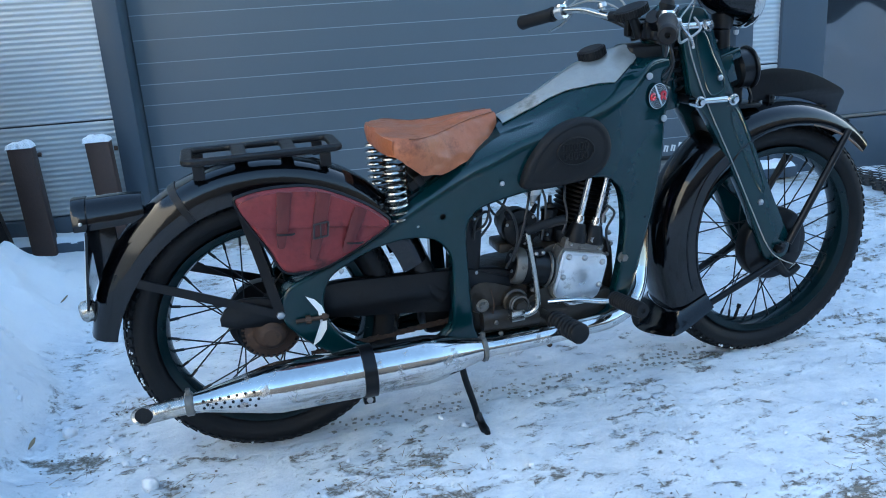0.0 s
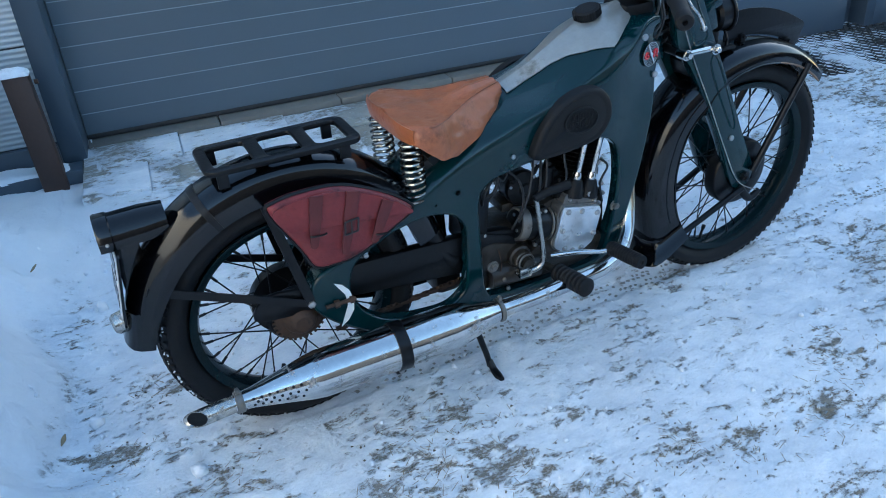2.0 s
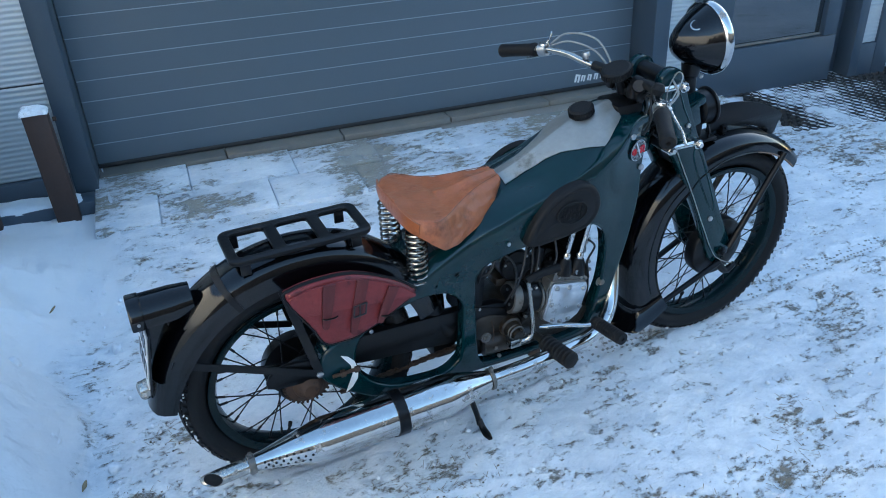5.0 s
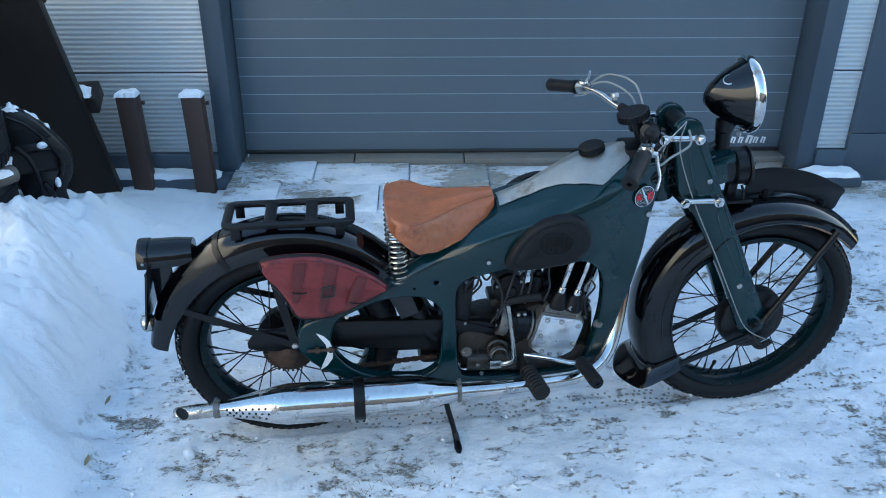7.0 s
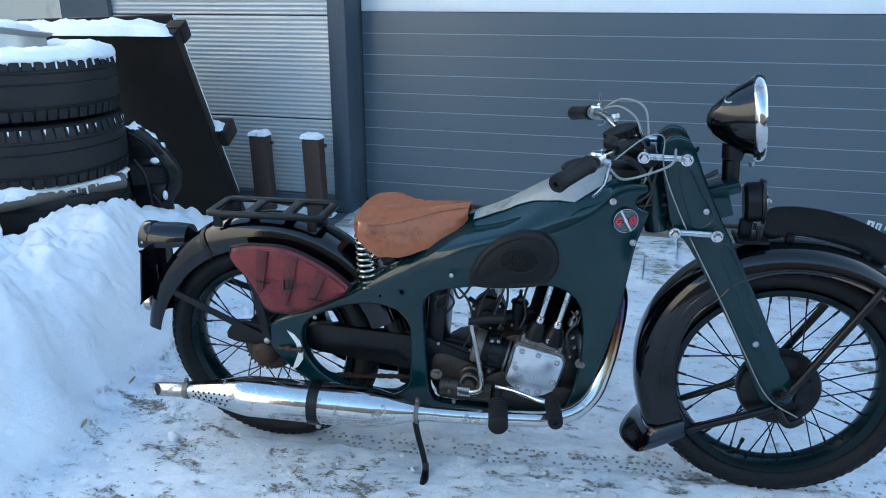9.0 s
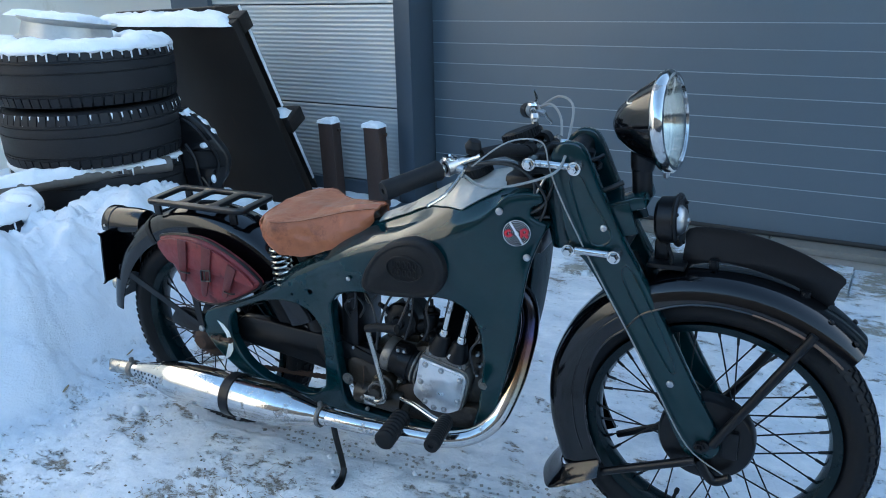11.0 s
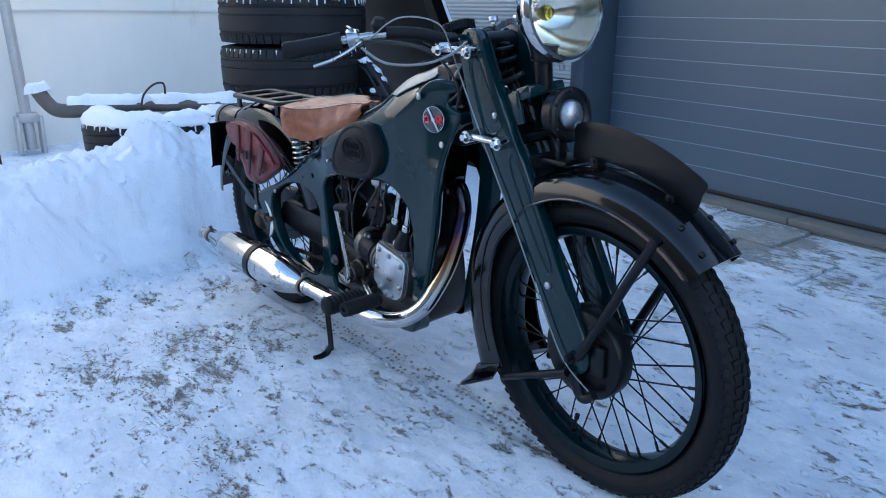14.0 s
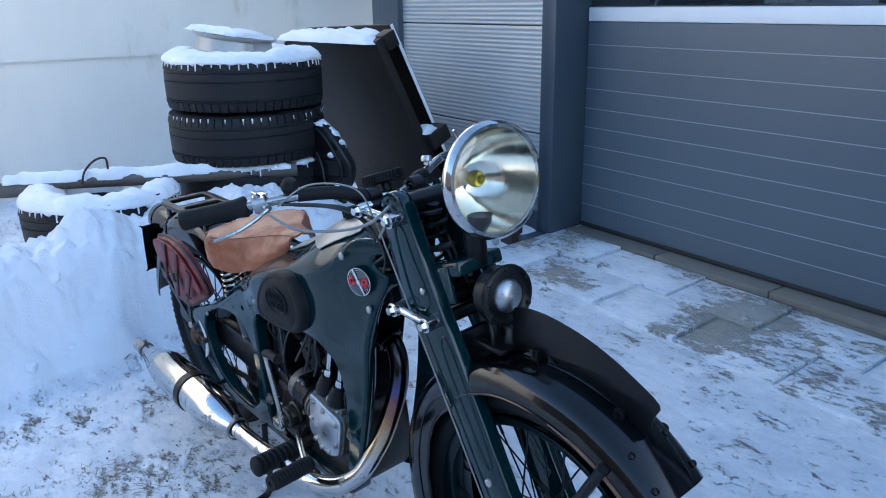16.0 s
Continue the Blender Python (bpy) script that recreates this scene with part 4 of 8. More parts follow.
for pts in ([(-0.045, 0.215), (0.02, 0.175), (0.085, 0.085), (0.110, 0.02), (0.098, -0.035)], [(-0.035, 0.10), (0.005, 0.04), (0.02, -0.06), (0.03, -0.26)], [(0.03, -0.05), (0.06, -0.12), (0.075, -0.26)]):
    bm = bmesh.new()
    tube(bm, [(x, -0.028 - 0.05 * max(0.0, 1 - math.hypot((x - 0.03) * 1.6, z * 0.7) / 0.2) - 0.10 * max(0.0, -x) - 0.05 * max(0.0, -z - 0.1), z) for x, z in pts], 0.008, 8)
    part("stiffening_rib", bm, PLASTIC, plastic)
for x, z, sx, sz in ((0.053, 0.095, 0.022, 0.015), (0.080, -0.062, 0.012, 0.022)):
    bm = bmesh.new()
    bmesh.ops.create_icosphere(bm, subdivisions=2, radius=1.0, matrix=Matrix.Translation((x, -0.050, z)) @ Matrix.Diagonal((sx, 0.014, sz, 1)))
    part("snow_plug", bm, SNOW, plastic, "snow packed in a hole")
rows = []
for k in range(25):
    f = k / 24
    x, z = float(np.interp(f, (0, 0.25, 0.6, 1), (-0.055, -0.02, 0.045, 0.105))), float(np.interp(f, (0, 0.25, 0.6, 1), (0.244, 0.236, 0.187, 0.104)))
    e = 0.013 * max(0.1, min(1.0, 8 * f, 8 * (1 - f))) * (1 + 0.8 * noise.noise(Vector((f * 9, 3, 3))))
    lean = 0.10 * max(0.0, -x)
    rows.append([(x + 0.5 * e * q, y - lean, z + e * q) for y, q in ((-0.032, -0.4), (-0.031, 0.5), (-0.013, 1.0), (0.008, 1.1), (0.024, 0.7), (0.026, -0.3))])
part("snow_strip", skin(rows), SNOW, plastic, "strip of snow on the upper edge", 80)
# snow on the ledges
for nm, u0, u1, zz in (("a", -1.45, -0.06, 0.15), ("b", DOOR_W, 3.28, 0.135)):
    c = BM @ Vector(((u0 + u1) / 2, -0.295, zz))
    snow_cap(c.x, c.y, c.z - 0.004, u1 - u0, 0.12, 0.035, -5.5, label="strip of snow on a steel ledge", seed=40, n=26)

# honeycomb doormat by the side entrance
mat_ob = thing("doormat", "black rubber ring mat filled with snow by the side entrance", "doormat", None, None, pose(3.13, 1.19, 0.0, 4.0, 1.2, -12))
for j in range(16):
    bm = bmesh.new()
    for i in range(24):
        cx = i * 0.0545 + (0.027 if j % 2 else 0)
        lathe(bm, [(0.0225, 0.0), (0.0228, 0.018), (0.0240, 0.02), (0.0265, 0.018), (0.0268, 0.0)], (cx, j * 0.047, 0), (0, 0, 1), 6, loop=True)
    tagged(part("mat_strip", bm, MAT, mat_ob), kind="stuff")

# heap of shovelled snow across the yard, mirrored in the side door's glass
rows = []
for j in range(41):
    r = []
    for i in range(51):
        a, b = 2 * i / 50 - 1, 2 * j / 40 - 1
        d = math.hypot(a, b)
        x, y = 6.6 + 2.1 * a, -3.7 + 1.5 * b
        h = 1.05 * (1 - smooth(d, 0.15, 1.0)) * (1 + 0.35 * noise.noise(Vector((x * 1.6, y * 1.6, 1)))) + 0.10 * noise.noise(Vector((x * 4, y * 4, 1))) * (1 - smooth(d, 0.5, 1.0))
        r.append((x, y, drive(x, y) - 0.05 + h))
    rows.append(r)
thing("snow_heap", "heap of shovelled snow across the yard", "snow", skin(rows), SNOW, sharp=80)
# tread print of the front tyre
bm = bmesh.new()
crng = random.Random(9)
for i in range(118):
    x = 0.12 + 0.021 * i
    if abs(x - 1.41) < 0.12:
        continue
    for k, o in enumerate((-0.03, -0.012, 0.012, 0.03)):
        if crng.random() < 0.52 + 0.4 * noise.noise(Vector((x * 5, o * 30, 2))):
            y = 0.08 + 0.043 * x + o
            xx = x + 0.010 * (k % 2) + crng.uniform(-0.002, 0.002)
            g = crng.uniform(0.0025, 0.0058)
            box(bm, (-g, -0.0035, -0.003), (g, 0.0035, 0.003), pose(xx, y, ground_height(xx, y) - 0.0008, crng.uniform(-9, 9), crng.uniform(-9, 9), 20 if k < 2 else -20), 0)
thing("tyre_track", "tread print of a motorcycle tyre pressed into the snow", "tyre track", bm, PRINT, kind="stuff", sharp=80)

# clods of shovelled snow half sunk in the bank
crng = random.Random(5)
bm = bmesh.new()
done = 0
while done < 26:
    y = crng.uniform(-1.6, 1.25)
    x = -0.45 - abs(crng.gauss(0, 0.32))
    h = bank(x, y)
    if h < 0.04:
        continue
    done += 1
    r = crng.choice((0.010, 0.014, 0.018, 0.022, 0.03))
    m = pose(x, y, ground_height(x, y) - r * 0.8, crng.uniform(0, 90), crng.uniform(0, 90), crng.uniform(0, 360)) @ Matrix.Diagonal((1, crng.uniform(0.7, 1), crng.uniform(0.6, 0.9), 1))
    vs = bmesh.ops.create_icosphere(bm, subdivisions=3, radius=r)["verts"]
    for v in vs:
        q = v.co / r
        v.co *= 1 + 0.4 * noise.noise(q * 1.6 + Vector((done, 0, 0))) + 0.2 * noise.noise(q * 4 + Vector((done, 0, 0)))
    bmesh.ops.transform(bm, matrix=m, verts=vs)
thing("snow_clods", "rounded clods of snow in the shovelled bank", "snow", bm, SNOW, kind="stuff", sharp=80)

# snow crumbs broken off the bank, dry stalks and grit on the thin places
crng = random.Random(11)
bm = bmesh.new()
for k in range(620):
    if k < 130:
        y = crng.uniform(-1.1, 1.3)
        x = -0.52 + abs(crng.gauss(0, 0.10)) - 0.1 * max(0, -y)
    else:
        x, y = crng.uniform(-0.4, 2.6), crng.uniform(-1.0, 1.0)
    r = crng.choice((0.003, 0.004, 0.006, 0.009)) if k < 130 else crng.choice((0.002, 0.003, 0.004, 0.006, 0.008))
    if k % 43 == 0 and k < 130:
        r = 0.022
    vs = bmesh.ops.create_icosphere(bm, subdivisions=1, radius=r, matrix=Matrix.Translation((x, y, ground_height(x, y) + r * 0.3)))["verts"]
    for v in vs:
        v.co += Vector([crng.uniform(-1, 1) * r * 0.3 for _ in range(3)])
thing("snow_crumbs", "loose crumbs of snow on the trodden ground", "snow", bm, SNOW, kind="stuff", sharp=80)
bm = bmesh.new()
for px, py, r in PATCHES[:11] + PATCHES[15:19]:
    for k in range(int(420 * r)):
        a, d = crng.uniform(0, 6.283), r * crng.random() ** 0.7
        x, y = px + d * math.cos(a) * 1.2, py + d * math.sin(a)
        z = ground_height(x, y)
        b, ln = crng.uniform(0, 6.283), crng.uniform(0.008, 0.032)
        rod(bm, (x, y, z - 0.001), (x + ln * math.cos(b), y + ln * math.sin(b), z + crng.uniform(0.001, 0.010)), 0.0009, 0.0004, 4, False)
thing("dead_grass", "dry flattened grass stalks in the thin snow", "grass", bm, STRAW, kind="stuff")
bm = bmesh.new()
for k in range(260):
    px, py, r = crng.choice(PATCHES[:20])
    a, d = crng.uniform(0, 6.283), r * crng.random() ** 0.6 * 1.2
    x, y = px + d * math.cos(a) * 1.2, py + d * math.sin(a)
    q = crng.uniform(0.0012, 0.0034)
    box(bm, (-q, -q * 0.8, -q * 0.5), (q, q * 0.8, q * 0.5), pose(x, y, ground_height(x, y), crng.uniform(0, 90), crng.uniform(0, 90), 0), 0)
thing("grit", "dark grit lying on the trodden snow", "grit", bm, GRAVEL, kind="stuff")
for x, y, rz in ((-0.60, 0.22, 50), (-0.58, -0.07, 70), (-0.62, 1.0, 20)):
    bm = skin([[(0.055 * a, 0.014 * b * math.sin(max(0.05, a) * 3.0), 0.012 * a * a + 0.006 * b * b) for b in (-1, -0.5, 0, 0.5, 1)] for a in np.linspace(0, 1, 7)], thick=0.0006)
    thing("dry_leaf", "curled dry brown leaf on the snow bank", "leaf", bm, STRAW, pose(x, y, ground_height(x, y) + 0.004, 0, -25, rz) @ Matrix.Scale(0.55, 4))

# ---- the motorcycle: x forward from the rear axle, y to its left, z up ----
bike = thing("motorcycle", "vintage dark green motorcycle with tan saddle propped on snow", "motorcycle", None, None, pose(0, 0.095, 0.312, 3.5, 0, 0))
R_AX, F_AX = Vector((0.004, -0.015, 0.012)), Vector((1.414, -0.001, 0.008))


def P2(pts, n=5):
    return [tuple(p) for p in spline(pts, n, True)]


def disc_bolt(parent, at, axis=(0, -1, 0), r=0.009, name="bolt", mat=None, h=0.007):
    bm = bmesh.new()
    lathe(bm, [(0, h), (r * 0.55, h), (r * 0.95, h * 0.7), (r, 0.0)], at, axis, 6 if name == "bolt" else 14)
    return part(name, bm, mat or STEEL, parent)


# -- wheels --
def wheel(name, c, hub_r, R, bead, hw):
    bm = bmesh.new()
    lathe(bm, [(0.0, -0.085), (0.012, -0.085), (0.012, -0.07), (0.035, -0.066), (0.035, -0.045), (0.028, -0.03), (0.028, 0.03), (0.035, 0.045), (0.035, 0.066), (0.012, 0.07), (0.012, 0.085), (0.0, 0.085)], c, (0, 1, 0), 32)
    w = part(name, bm, MATTBLACK, bike, "wire-spoked wheel with dark green rim")
    # tyre
    bm = bmesh.new()
    mid, half = (R + bead) / 2 + 0.003, (R - bead) / 2 - 0.003
    prof = []
    for k in range(29):
        a = radians(-158 + 316 * k / 28)
        prof.append((mid + half * math.cos(a), hw * math.sin(a) * (1.0 if abs(a) < 1.8 else 0.9)))
    lathe(bm, prof, c, (0, 1, 0), 96, loop=True)
    # blocks of the tread
    nb = 84
    for k in range(nb):
        a = 360 * k / nb
        for j, (f, wd, ln) in enumerate(((-0.80, 0.011, 0.0070), (-0.42, 0.013, 0.0085), (0.0, 0.014, 0.0085), (0.42, 0.013, 0.0085), (0.80, 0.011, 0.0070))):
            y = f * hw
            rr = mid + half * math.sqrt(max(0.0, 1 - f * f))
            tilt = math.degrees(math.asin(f)) * 0.85
            turn = pose(c.x, c.y, c.z, 0, a + (180 / nb if j % 2 else 0), 0) @ pose(0, y, rr, -tilt, 0, 14 * (1 if j % 2 else -1))
            box(bm, (-ln, -wd / 2, -0.006), (ln, wd / 2, 0.0028), turn, 0)
    part("tyre", bm, TYRE, w, "black motorcycle tyre with block tread", 50)
    # rim
    bm = bmesh.new()
    q = bead
    lathe(bm, [(q + 0.006, -0.034), (q + 0.011, -0.035), (q + 0.011, -0.030), (q + 0.002, -0.028), (q - 0.004, -0.024), (q - 0.010, -0.015), (q - 0.012, 0.0), (q - 0.010, 0.015), (q - 0.004, 0.024), (q + 0.002, 0.028), (q + 0.011, 0.030), (q + 0.011, 0.035), (q + 0.006, 0.034), (q - 0.008, 0.028), (q - 0.014, 0.015), (q - 0.016, 0.0), (q - 0.014, -0.015), (q - 0.008, -0.028)], c, (0, 1, 0), 96, loop=True)
    part("rim", bm, RIMGREEN, w, "dark green steel rim")
    rs = q - 0.013
    for k in range(36):
        side = 1 if k % 2 else -1
        cross = 1 if (k // 2) % 2 else -1
        a_r = 2 * math.pi * k / 36
        a_h = a_r + cross * radians(62)
        p0 = c + Vector((math.cos(a_h) * hub_r, side * 0.032, math.sin(a_h) * hub_r))
        p1 = c + Vector((math.cos(a_r) * rs, side * 0.006, math.sin(a_r) * rs))
        bm = bmesh.new()
        rod(bm, p0, p1, 0.0019, None, 6)
        rod(bm, p1 - (p1 - p0).normalized() * 0.022, p1, 0.0034, None, 6)
        part("spoke", bm, MATTBLACK, w)
    bm = bmesh.new()
    a = radians(-106)
    v0 = c + Vector((math.cos(a) * rs, 0, math.sin(a) * rs))
    v1 = c + Vector((math.cos(a) * (rs - 0.034), 0, math.sin(a) * (rs - 0.034)))
    rod(bm, v0, v1, 0.005, 0.004, 8)
    rod(bm, v1, v1 + (v1 - v0) * 0.35, 0.006, None, 8)
    part("valve", bm, RUBBER, w)
    return w


front_wheel = wheel("front_wheel", F_AX, 0.055, 0.342, 0.264, 0.043)
rear_wheel = wheel("rear_wheel", R_AX, 0.055, 0.319, 0.238, 0.046)
bm = bmesh.new()
lathe(bm, [(0.0, -0.058), (0.03, -0.058), (0.04, -0.062), (0.088, -0.062), (0.10, -0.058), (0.105, -0.05), (0.105, -0.02), (0.0, -0.02)], F_AX, (0, 1, 0), 48)
part("brake_drum", bm, MATTBLACK, front_wheel, "black brake drum")
bm = bmesh.new()
lathe(bm, [(0.0, 0.064), (0.05, 0.064), (0.09, 0.058), (0.094, 0.05), (0.094, 0.02), (0.0, 0.02)], R_AX, (0, 1, 0), 48)
part("brake_drum", bm, MATTBLACK, rear_wheel, "black brake drum")
bm = bmesh.new()
lathe(bm, [(0.0, -0.072), (0.034, -0.072), (0.040, -0.066), (0.056, -0.064), (0.060, -0.060), (0.060, -0.054), (0.0, -0.054)], R_AX, (0, 1, 0), 40)
for k in range(30):
    box(bm, (0.058, -0.062, -0.0028), (0.0665, -0.057, 0.0028), pose(R_AX.x, R_AX.y, R_AX.z, 0, 12 * k, 0), 0)
part("sprocket", bm, RUST, rear_wheel, "rusty toothed sprocket")
bm = bmesh.new()
lathe(bm, [(0.0, -0.050), (0.07, -0.048), (0.076, -0.040), (0.070, -0.030), (0.0, -0.028)], R_AX, (0, 1, 0), 40)
part("hub_flange", bm, MATTBLACK, rear_wheel, "dull black hub flange")
bm = bmesh.new()
lathe(bm, [(0.0, -0.098), (0.02, -0.098), (0.03, -0.09), (0.04, -0.072), (0.042, -0.062), (0.0, -0.062)], R_AX, (0, 1, 0), 28)
part("hub_cone", bm, RUST, rear_wheel, "rusty hub cone")

for c, R, a0, a1, n in ((R_AX, 0.319, 165, 265, 150), (F_AX, 0.342, 220, 300, 40)):
    rs_ = random.Random(8)
    bm = bmesh.new()
    for k in range(n):
        a, y = radians(rs_.uniform(a0, a1)), rs_.uniform(-0.04, 0.03)
        rr = R - 0.003 - 6.0 * y * y
        q = rs_.uniform(0.0012, 0.0042)
        vs = bmesh.ops.create_icosphere(bm, subdivisions=1, radius=q, matrix=Matrix.Translation((c.x + rr * math.cos(a), c.y + y, c.z + rr * math.sin(a))))["verts"]
        for v in vs:
            v.co += Vector([rs_.uniform(-0.3, 0.3) * q for _ in range(3)])
    tagged(part("stuck_snow", bm, SNOW, rear_wheel if c is R_AX else front_wheel, "crumbs of snow stuck in the tread"), kind="stuff")

# -- pressed steel frame --
def half_width(x, z):
    w = 0.112 + 0.022 * smooth(x, 0.42, 0.56) * (1 - smooth(x, 0.83, 0.95)) * smooth(z, 0.18, 0.34)
    return w - 0.045 * smooth(x, 0.90, 1.06) * (0.1 + 0.9 * smooth(z, 0.30, 0.48))


SIDE = P2([(0.028, 0.06), (0.045, 0.118), (0.106, 0.149), (0.169, 0.172), (0.263, 0.217), (0.356, 0.272), (0.438, 0.314), (0.505, 0.350), (0.606, 0.393), (0.706, 0.423), (0.825, 0.456), (0.907, 0.497), (0.965, 0.552), (1.03, 0.555), (1.038, 0.532), (1.016, 0.522), (1.012, 0.502), (1.03, 0.490), (1.046, 0.478), (1.028, 0.432),
           (1.012, 0.375), (0.988, 0.22), (0.967, 0.125), (0.93, -0.005), (0.895, -0.09), (0.84, -0.118), (0.62, -0.118), (0.47, -0.112), (0.28, -0.105), (0.184, -0.085), (0.107, -0.036), (0.055, 0.012)], 4)
HOLE_A = P2([(0.150, 0.133), (0.198, 0.162), (0.261, 0.188), (0.338, 0.199), (0.399, 0.187), (0.432, 0.153), (0.441, 0.108), (0.435, -0.023), (0.418, -0.056), (0.378, -0.078), (0.314, -0.076), (0.234, -0.062), (0.172, -0.024), (0.136, 0.032), (0.13, 0.085)], 4)
HOLE_B = P2([(0.480, 0.199), (0.492, 0.230), (0.527, 0.256), (0.624, 0.277), (0.713, 0.284), (0.82, 0.292), (0.869, 0.265), (0.892, 0.223), (0.901, 0.144), (0.893, 0.053), (0.872, -0.045), (0.84, -0.088), (0.70, -0.096), (0.53, -0.093), (0.496, -0.07), (0.487, -0.01), (0.481, 0.11)], 4)
# the far side's engine opening reaches higher at the front
HOLE_C = P2([(0.480, 0.199), (0.492, 0.230), (0.527, 0.256), (0.624, 0.277), (0.713, 0.288), (0.82, 0.310), (0.880, 0.312), (0.912, 0.288), (0.927, 0.244), (0.918, 0.193), (0.903, 0.141), (0.888, 0.075), (0.868, -0.045), (0.84, -0.088), (0.70, -0.096), (0.53, -0.093), (0.496, -0.07), (0.487, -0.01), (0.481, 0.11)], 4)
RND = lambda x, z, r, n=12: [(x + r * math.cos(2 * math.pi * i / n), z + r * math.sin(2 * math.pi * i / n)) for i in range(n)]
SCREW = RND(0.422, 0.242, 0.0075)


def grow(loop, d):
    """The outline moved sideways by d (outwards for a positive d)."""
    n = len(loop)
    area = sum(loop[i][0] * loop[(i + 1) % n][1] - loop[(i + 1) % n][0] * loop[i][1] for i in range(n))
    out = []
    for i in range(n):
        tx, tz = loop[(i + 1) % n][0] - loop[i - 1][0], loop[(i + 1) % n][1] - loop[i - 1][1]
        q = math.hypot(tx, tz) or 1.0
        g = d if area > 0 else -d
        out.append((loop[i][0] + g * tz / q, loop[i][1] - g * tx / q))
    return out


def flange(bm, loop, s, depth, r, sign, back=0.0):
    """Pressed edge rolled inwards with radius r; at the front it runs back by so much."""
    n = len(loop)
    rings = []
    for dr, dy in ((-r, 0.002), (-0.62 * r, 0.002 - 0.08 * r), (-0.29 * r, 0.002 - 0.29 * r), (-0.08 * r, 0.002 - 0.62 * r), (0.0, 0.002 - r), (0.0, -depth)):
        lean = back if dy <= -depth else 0.0
        rings.append([bm.verts.new((x - lean * smooth(x, 0.84, 0.90) * (1 - smooth(z, 0.40, 0.47)) * smooth(z, -0.11, -0.04), s * (half_width(x, z) + dy), z)) for x, z in grow(loop, sign * dr)])
    for p, q in zip(rings, rings[1:]):
        for i in range(n):
            bm.faces.new((p[i], p[(i + 1) % n], q[(i + 1) % n], q[i]))


def side_plate(s):
    hole = HOLE_B if s < 0 else HOLE_C
    bm = plate([grow(SIDE, -0.008), grow(HOLE_A, 0.007), grow(hole, 0.007), SCREW, RND(0.362, 0.226, 0.004, 8)], 0.004, 0.0)
    for i in range(1, 26):
        g = bm.verts[:] + bm.edges[:] + bm.faces[:]
        bmesh.ops.bisect_plane(bm, geom=g, plane_co=(0.04 * i, 0, 0), plane_no=(1, 0, 0))
    for i in range(16):
        g = bm.verts[:] + bm.edges[:] + bm.faces[:]
        bmesh.ops.bisect_plane(bm, geom=g, plane_co=(0, 0, -0.1 + 0.043 * i), plane_no=(0, 0, 1))
    for v in bm.verts:
        v.co.y = s * (half_width(v.co.x, v.co.z) + (v.co.y if s > 0 else -v.co.y) * 1.0)
    flange(bm, HOLE_A, s, 0.03, 0.007, -1)
    flange(bm, hole, s, 0.03 if s < 0 else 0.012, 0.007, -1)
    flange(bm, SIDE, s, 0.05, 0.008, 1, 0.034)
    return bm


frame_ob = part("frame", side_plate(-1), GREEN, bike, "dark green pressed steel frame", 50)
part("frame_side", side_plate(1), GREEN, frame_ob, "dark green pressed steel side", 50)

CREASE = [(0.263, 0.217), (0.356, 0.272), (0.438, 0.314), (0.505, 0.350), (0.606, 0.393), (0.706, 0.423), (0.825, 0.456), (0.907, 0.497), (0.965, 0.552), (1.03, 0.557)]
TOPZ = [(0.263, 0.235), (0.356, 0.30), (0.438, 0.35), (0.505, 0.392), (0.60, 0.436), (0.685, 0.473), (0.778, 0.526), (0.83, 0.552), (0.92, 0.578), (0.965, 0.585), (1.03, 0.578)]
EDGEY = [(0.263, 0.08), (0.438, 0.075), (0.505, 0.06), (0.60, 0.052), (0.685, 0.063), (0.76, 0.076), (0.83, 0.088), (0.875, 0.094), (0.92, 0.075), (1.03, 0.045)]


def tank_point(x, s):
    """s from 0 at the crease to 1 at the centre line of the top."""
    w, zc, zt, ye = half_width(x, lerp_table(x, CREASE)), lerp_table(x, CREASE), lerp_table(x, TOPZ), lerp_table(x, EDGEY)
    ze = zt - 0.030 * smooth(x, 0.5, 0.75) - 0.006
    pts = [(w, zc), (w - 0.006, zc + (ze - zc) * 0.3), (ye + (w - ye) * 0.45, zc + (ze - zc) * 0.72), (ye, ze), (ye * 0.55, zt - 0.35 * (zt - ze)), (0.0, zt)]
    k = s * 5
    i = min(4, int(k))
    f = k - i
    return pts[i][0] * (1 - f) + pts[i + 1][0] * f, pts[i][1] * (1 - f) + pts[i + 1][1] * f


def tank_rows(xs, ss, lift=0.0):
    rows = []
    for x in xs:
        y0, z0 = tank_point(x, 0.0)
        skirt = [(x, -y0 - 0.0028, z0 - 0.022), (x, -y0 - 0.0026, z0 - 0.008)]
        half = [tank_point(x, s) for s in ss]
        r = skirt + [(x, -y, z + lift) for y, z in half] + [(x, y, z + lift) for y, z in half[::-1]] + [(p, -q, z) for p, q, z in skirt[::-1]]
        rows.append(r)
    return rows


xs = [0.27 + 0.76 * i / 60 for i in range(61)]
rows = tank_rows(xs, [i / 20 for i in range(21)])
# soften the facets across and along
arr = np.array(rows)
for _ in range(2):
    arr[:, 2:-2, :] = (arr[:, 1:-3, :] + 2 * arr[:, 2:-2, :] + arr[:, 3:-1, :]) / 4
    arr[1:-1] = (arr[:-2] + 2 * arr[1:-1] + arr[2:]) / 4
tank = part("fuel_tank", skin([[tuple(p) for p in r] for r in arr]), GREEN, bike, "dark green tank built into the frame", 60)
# bare metal top panel with a point at the front corner
rows = []
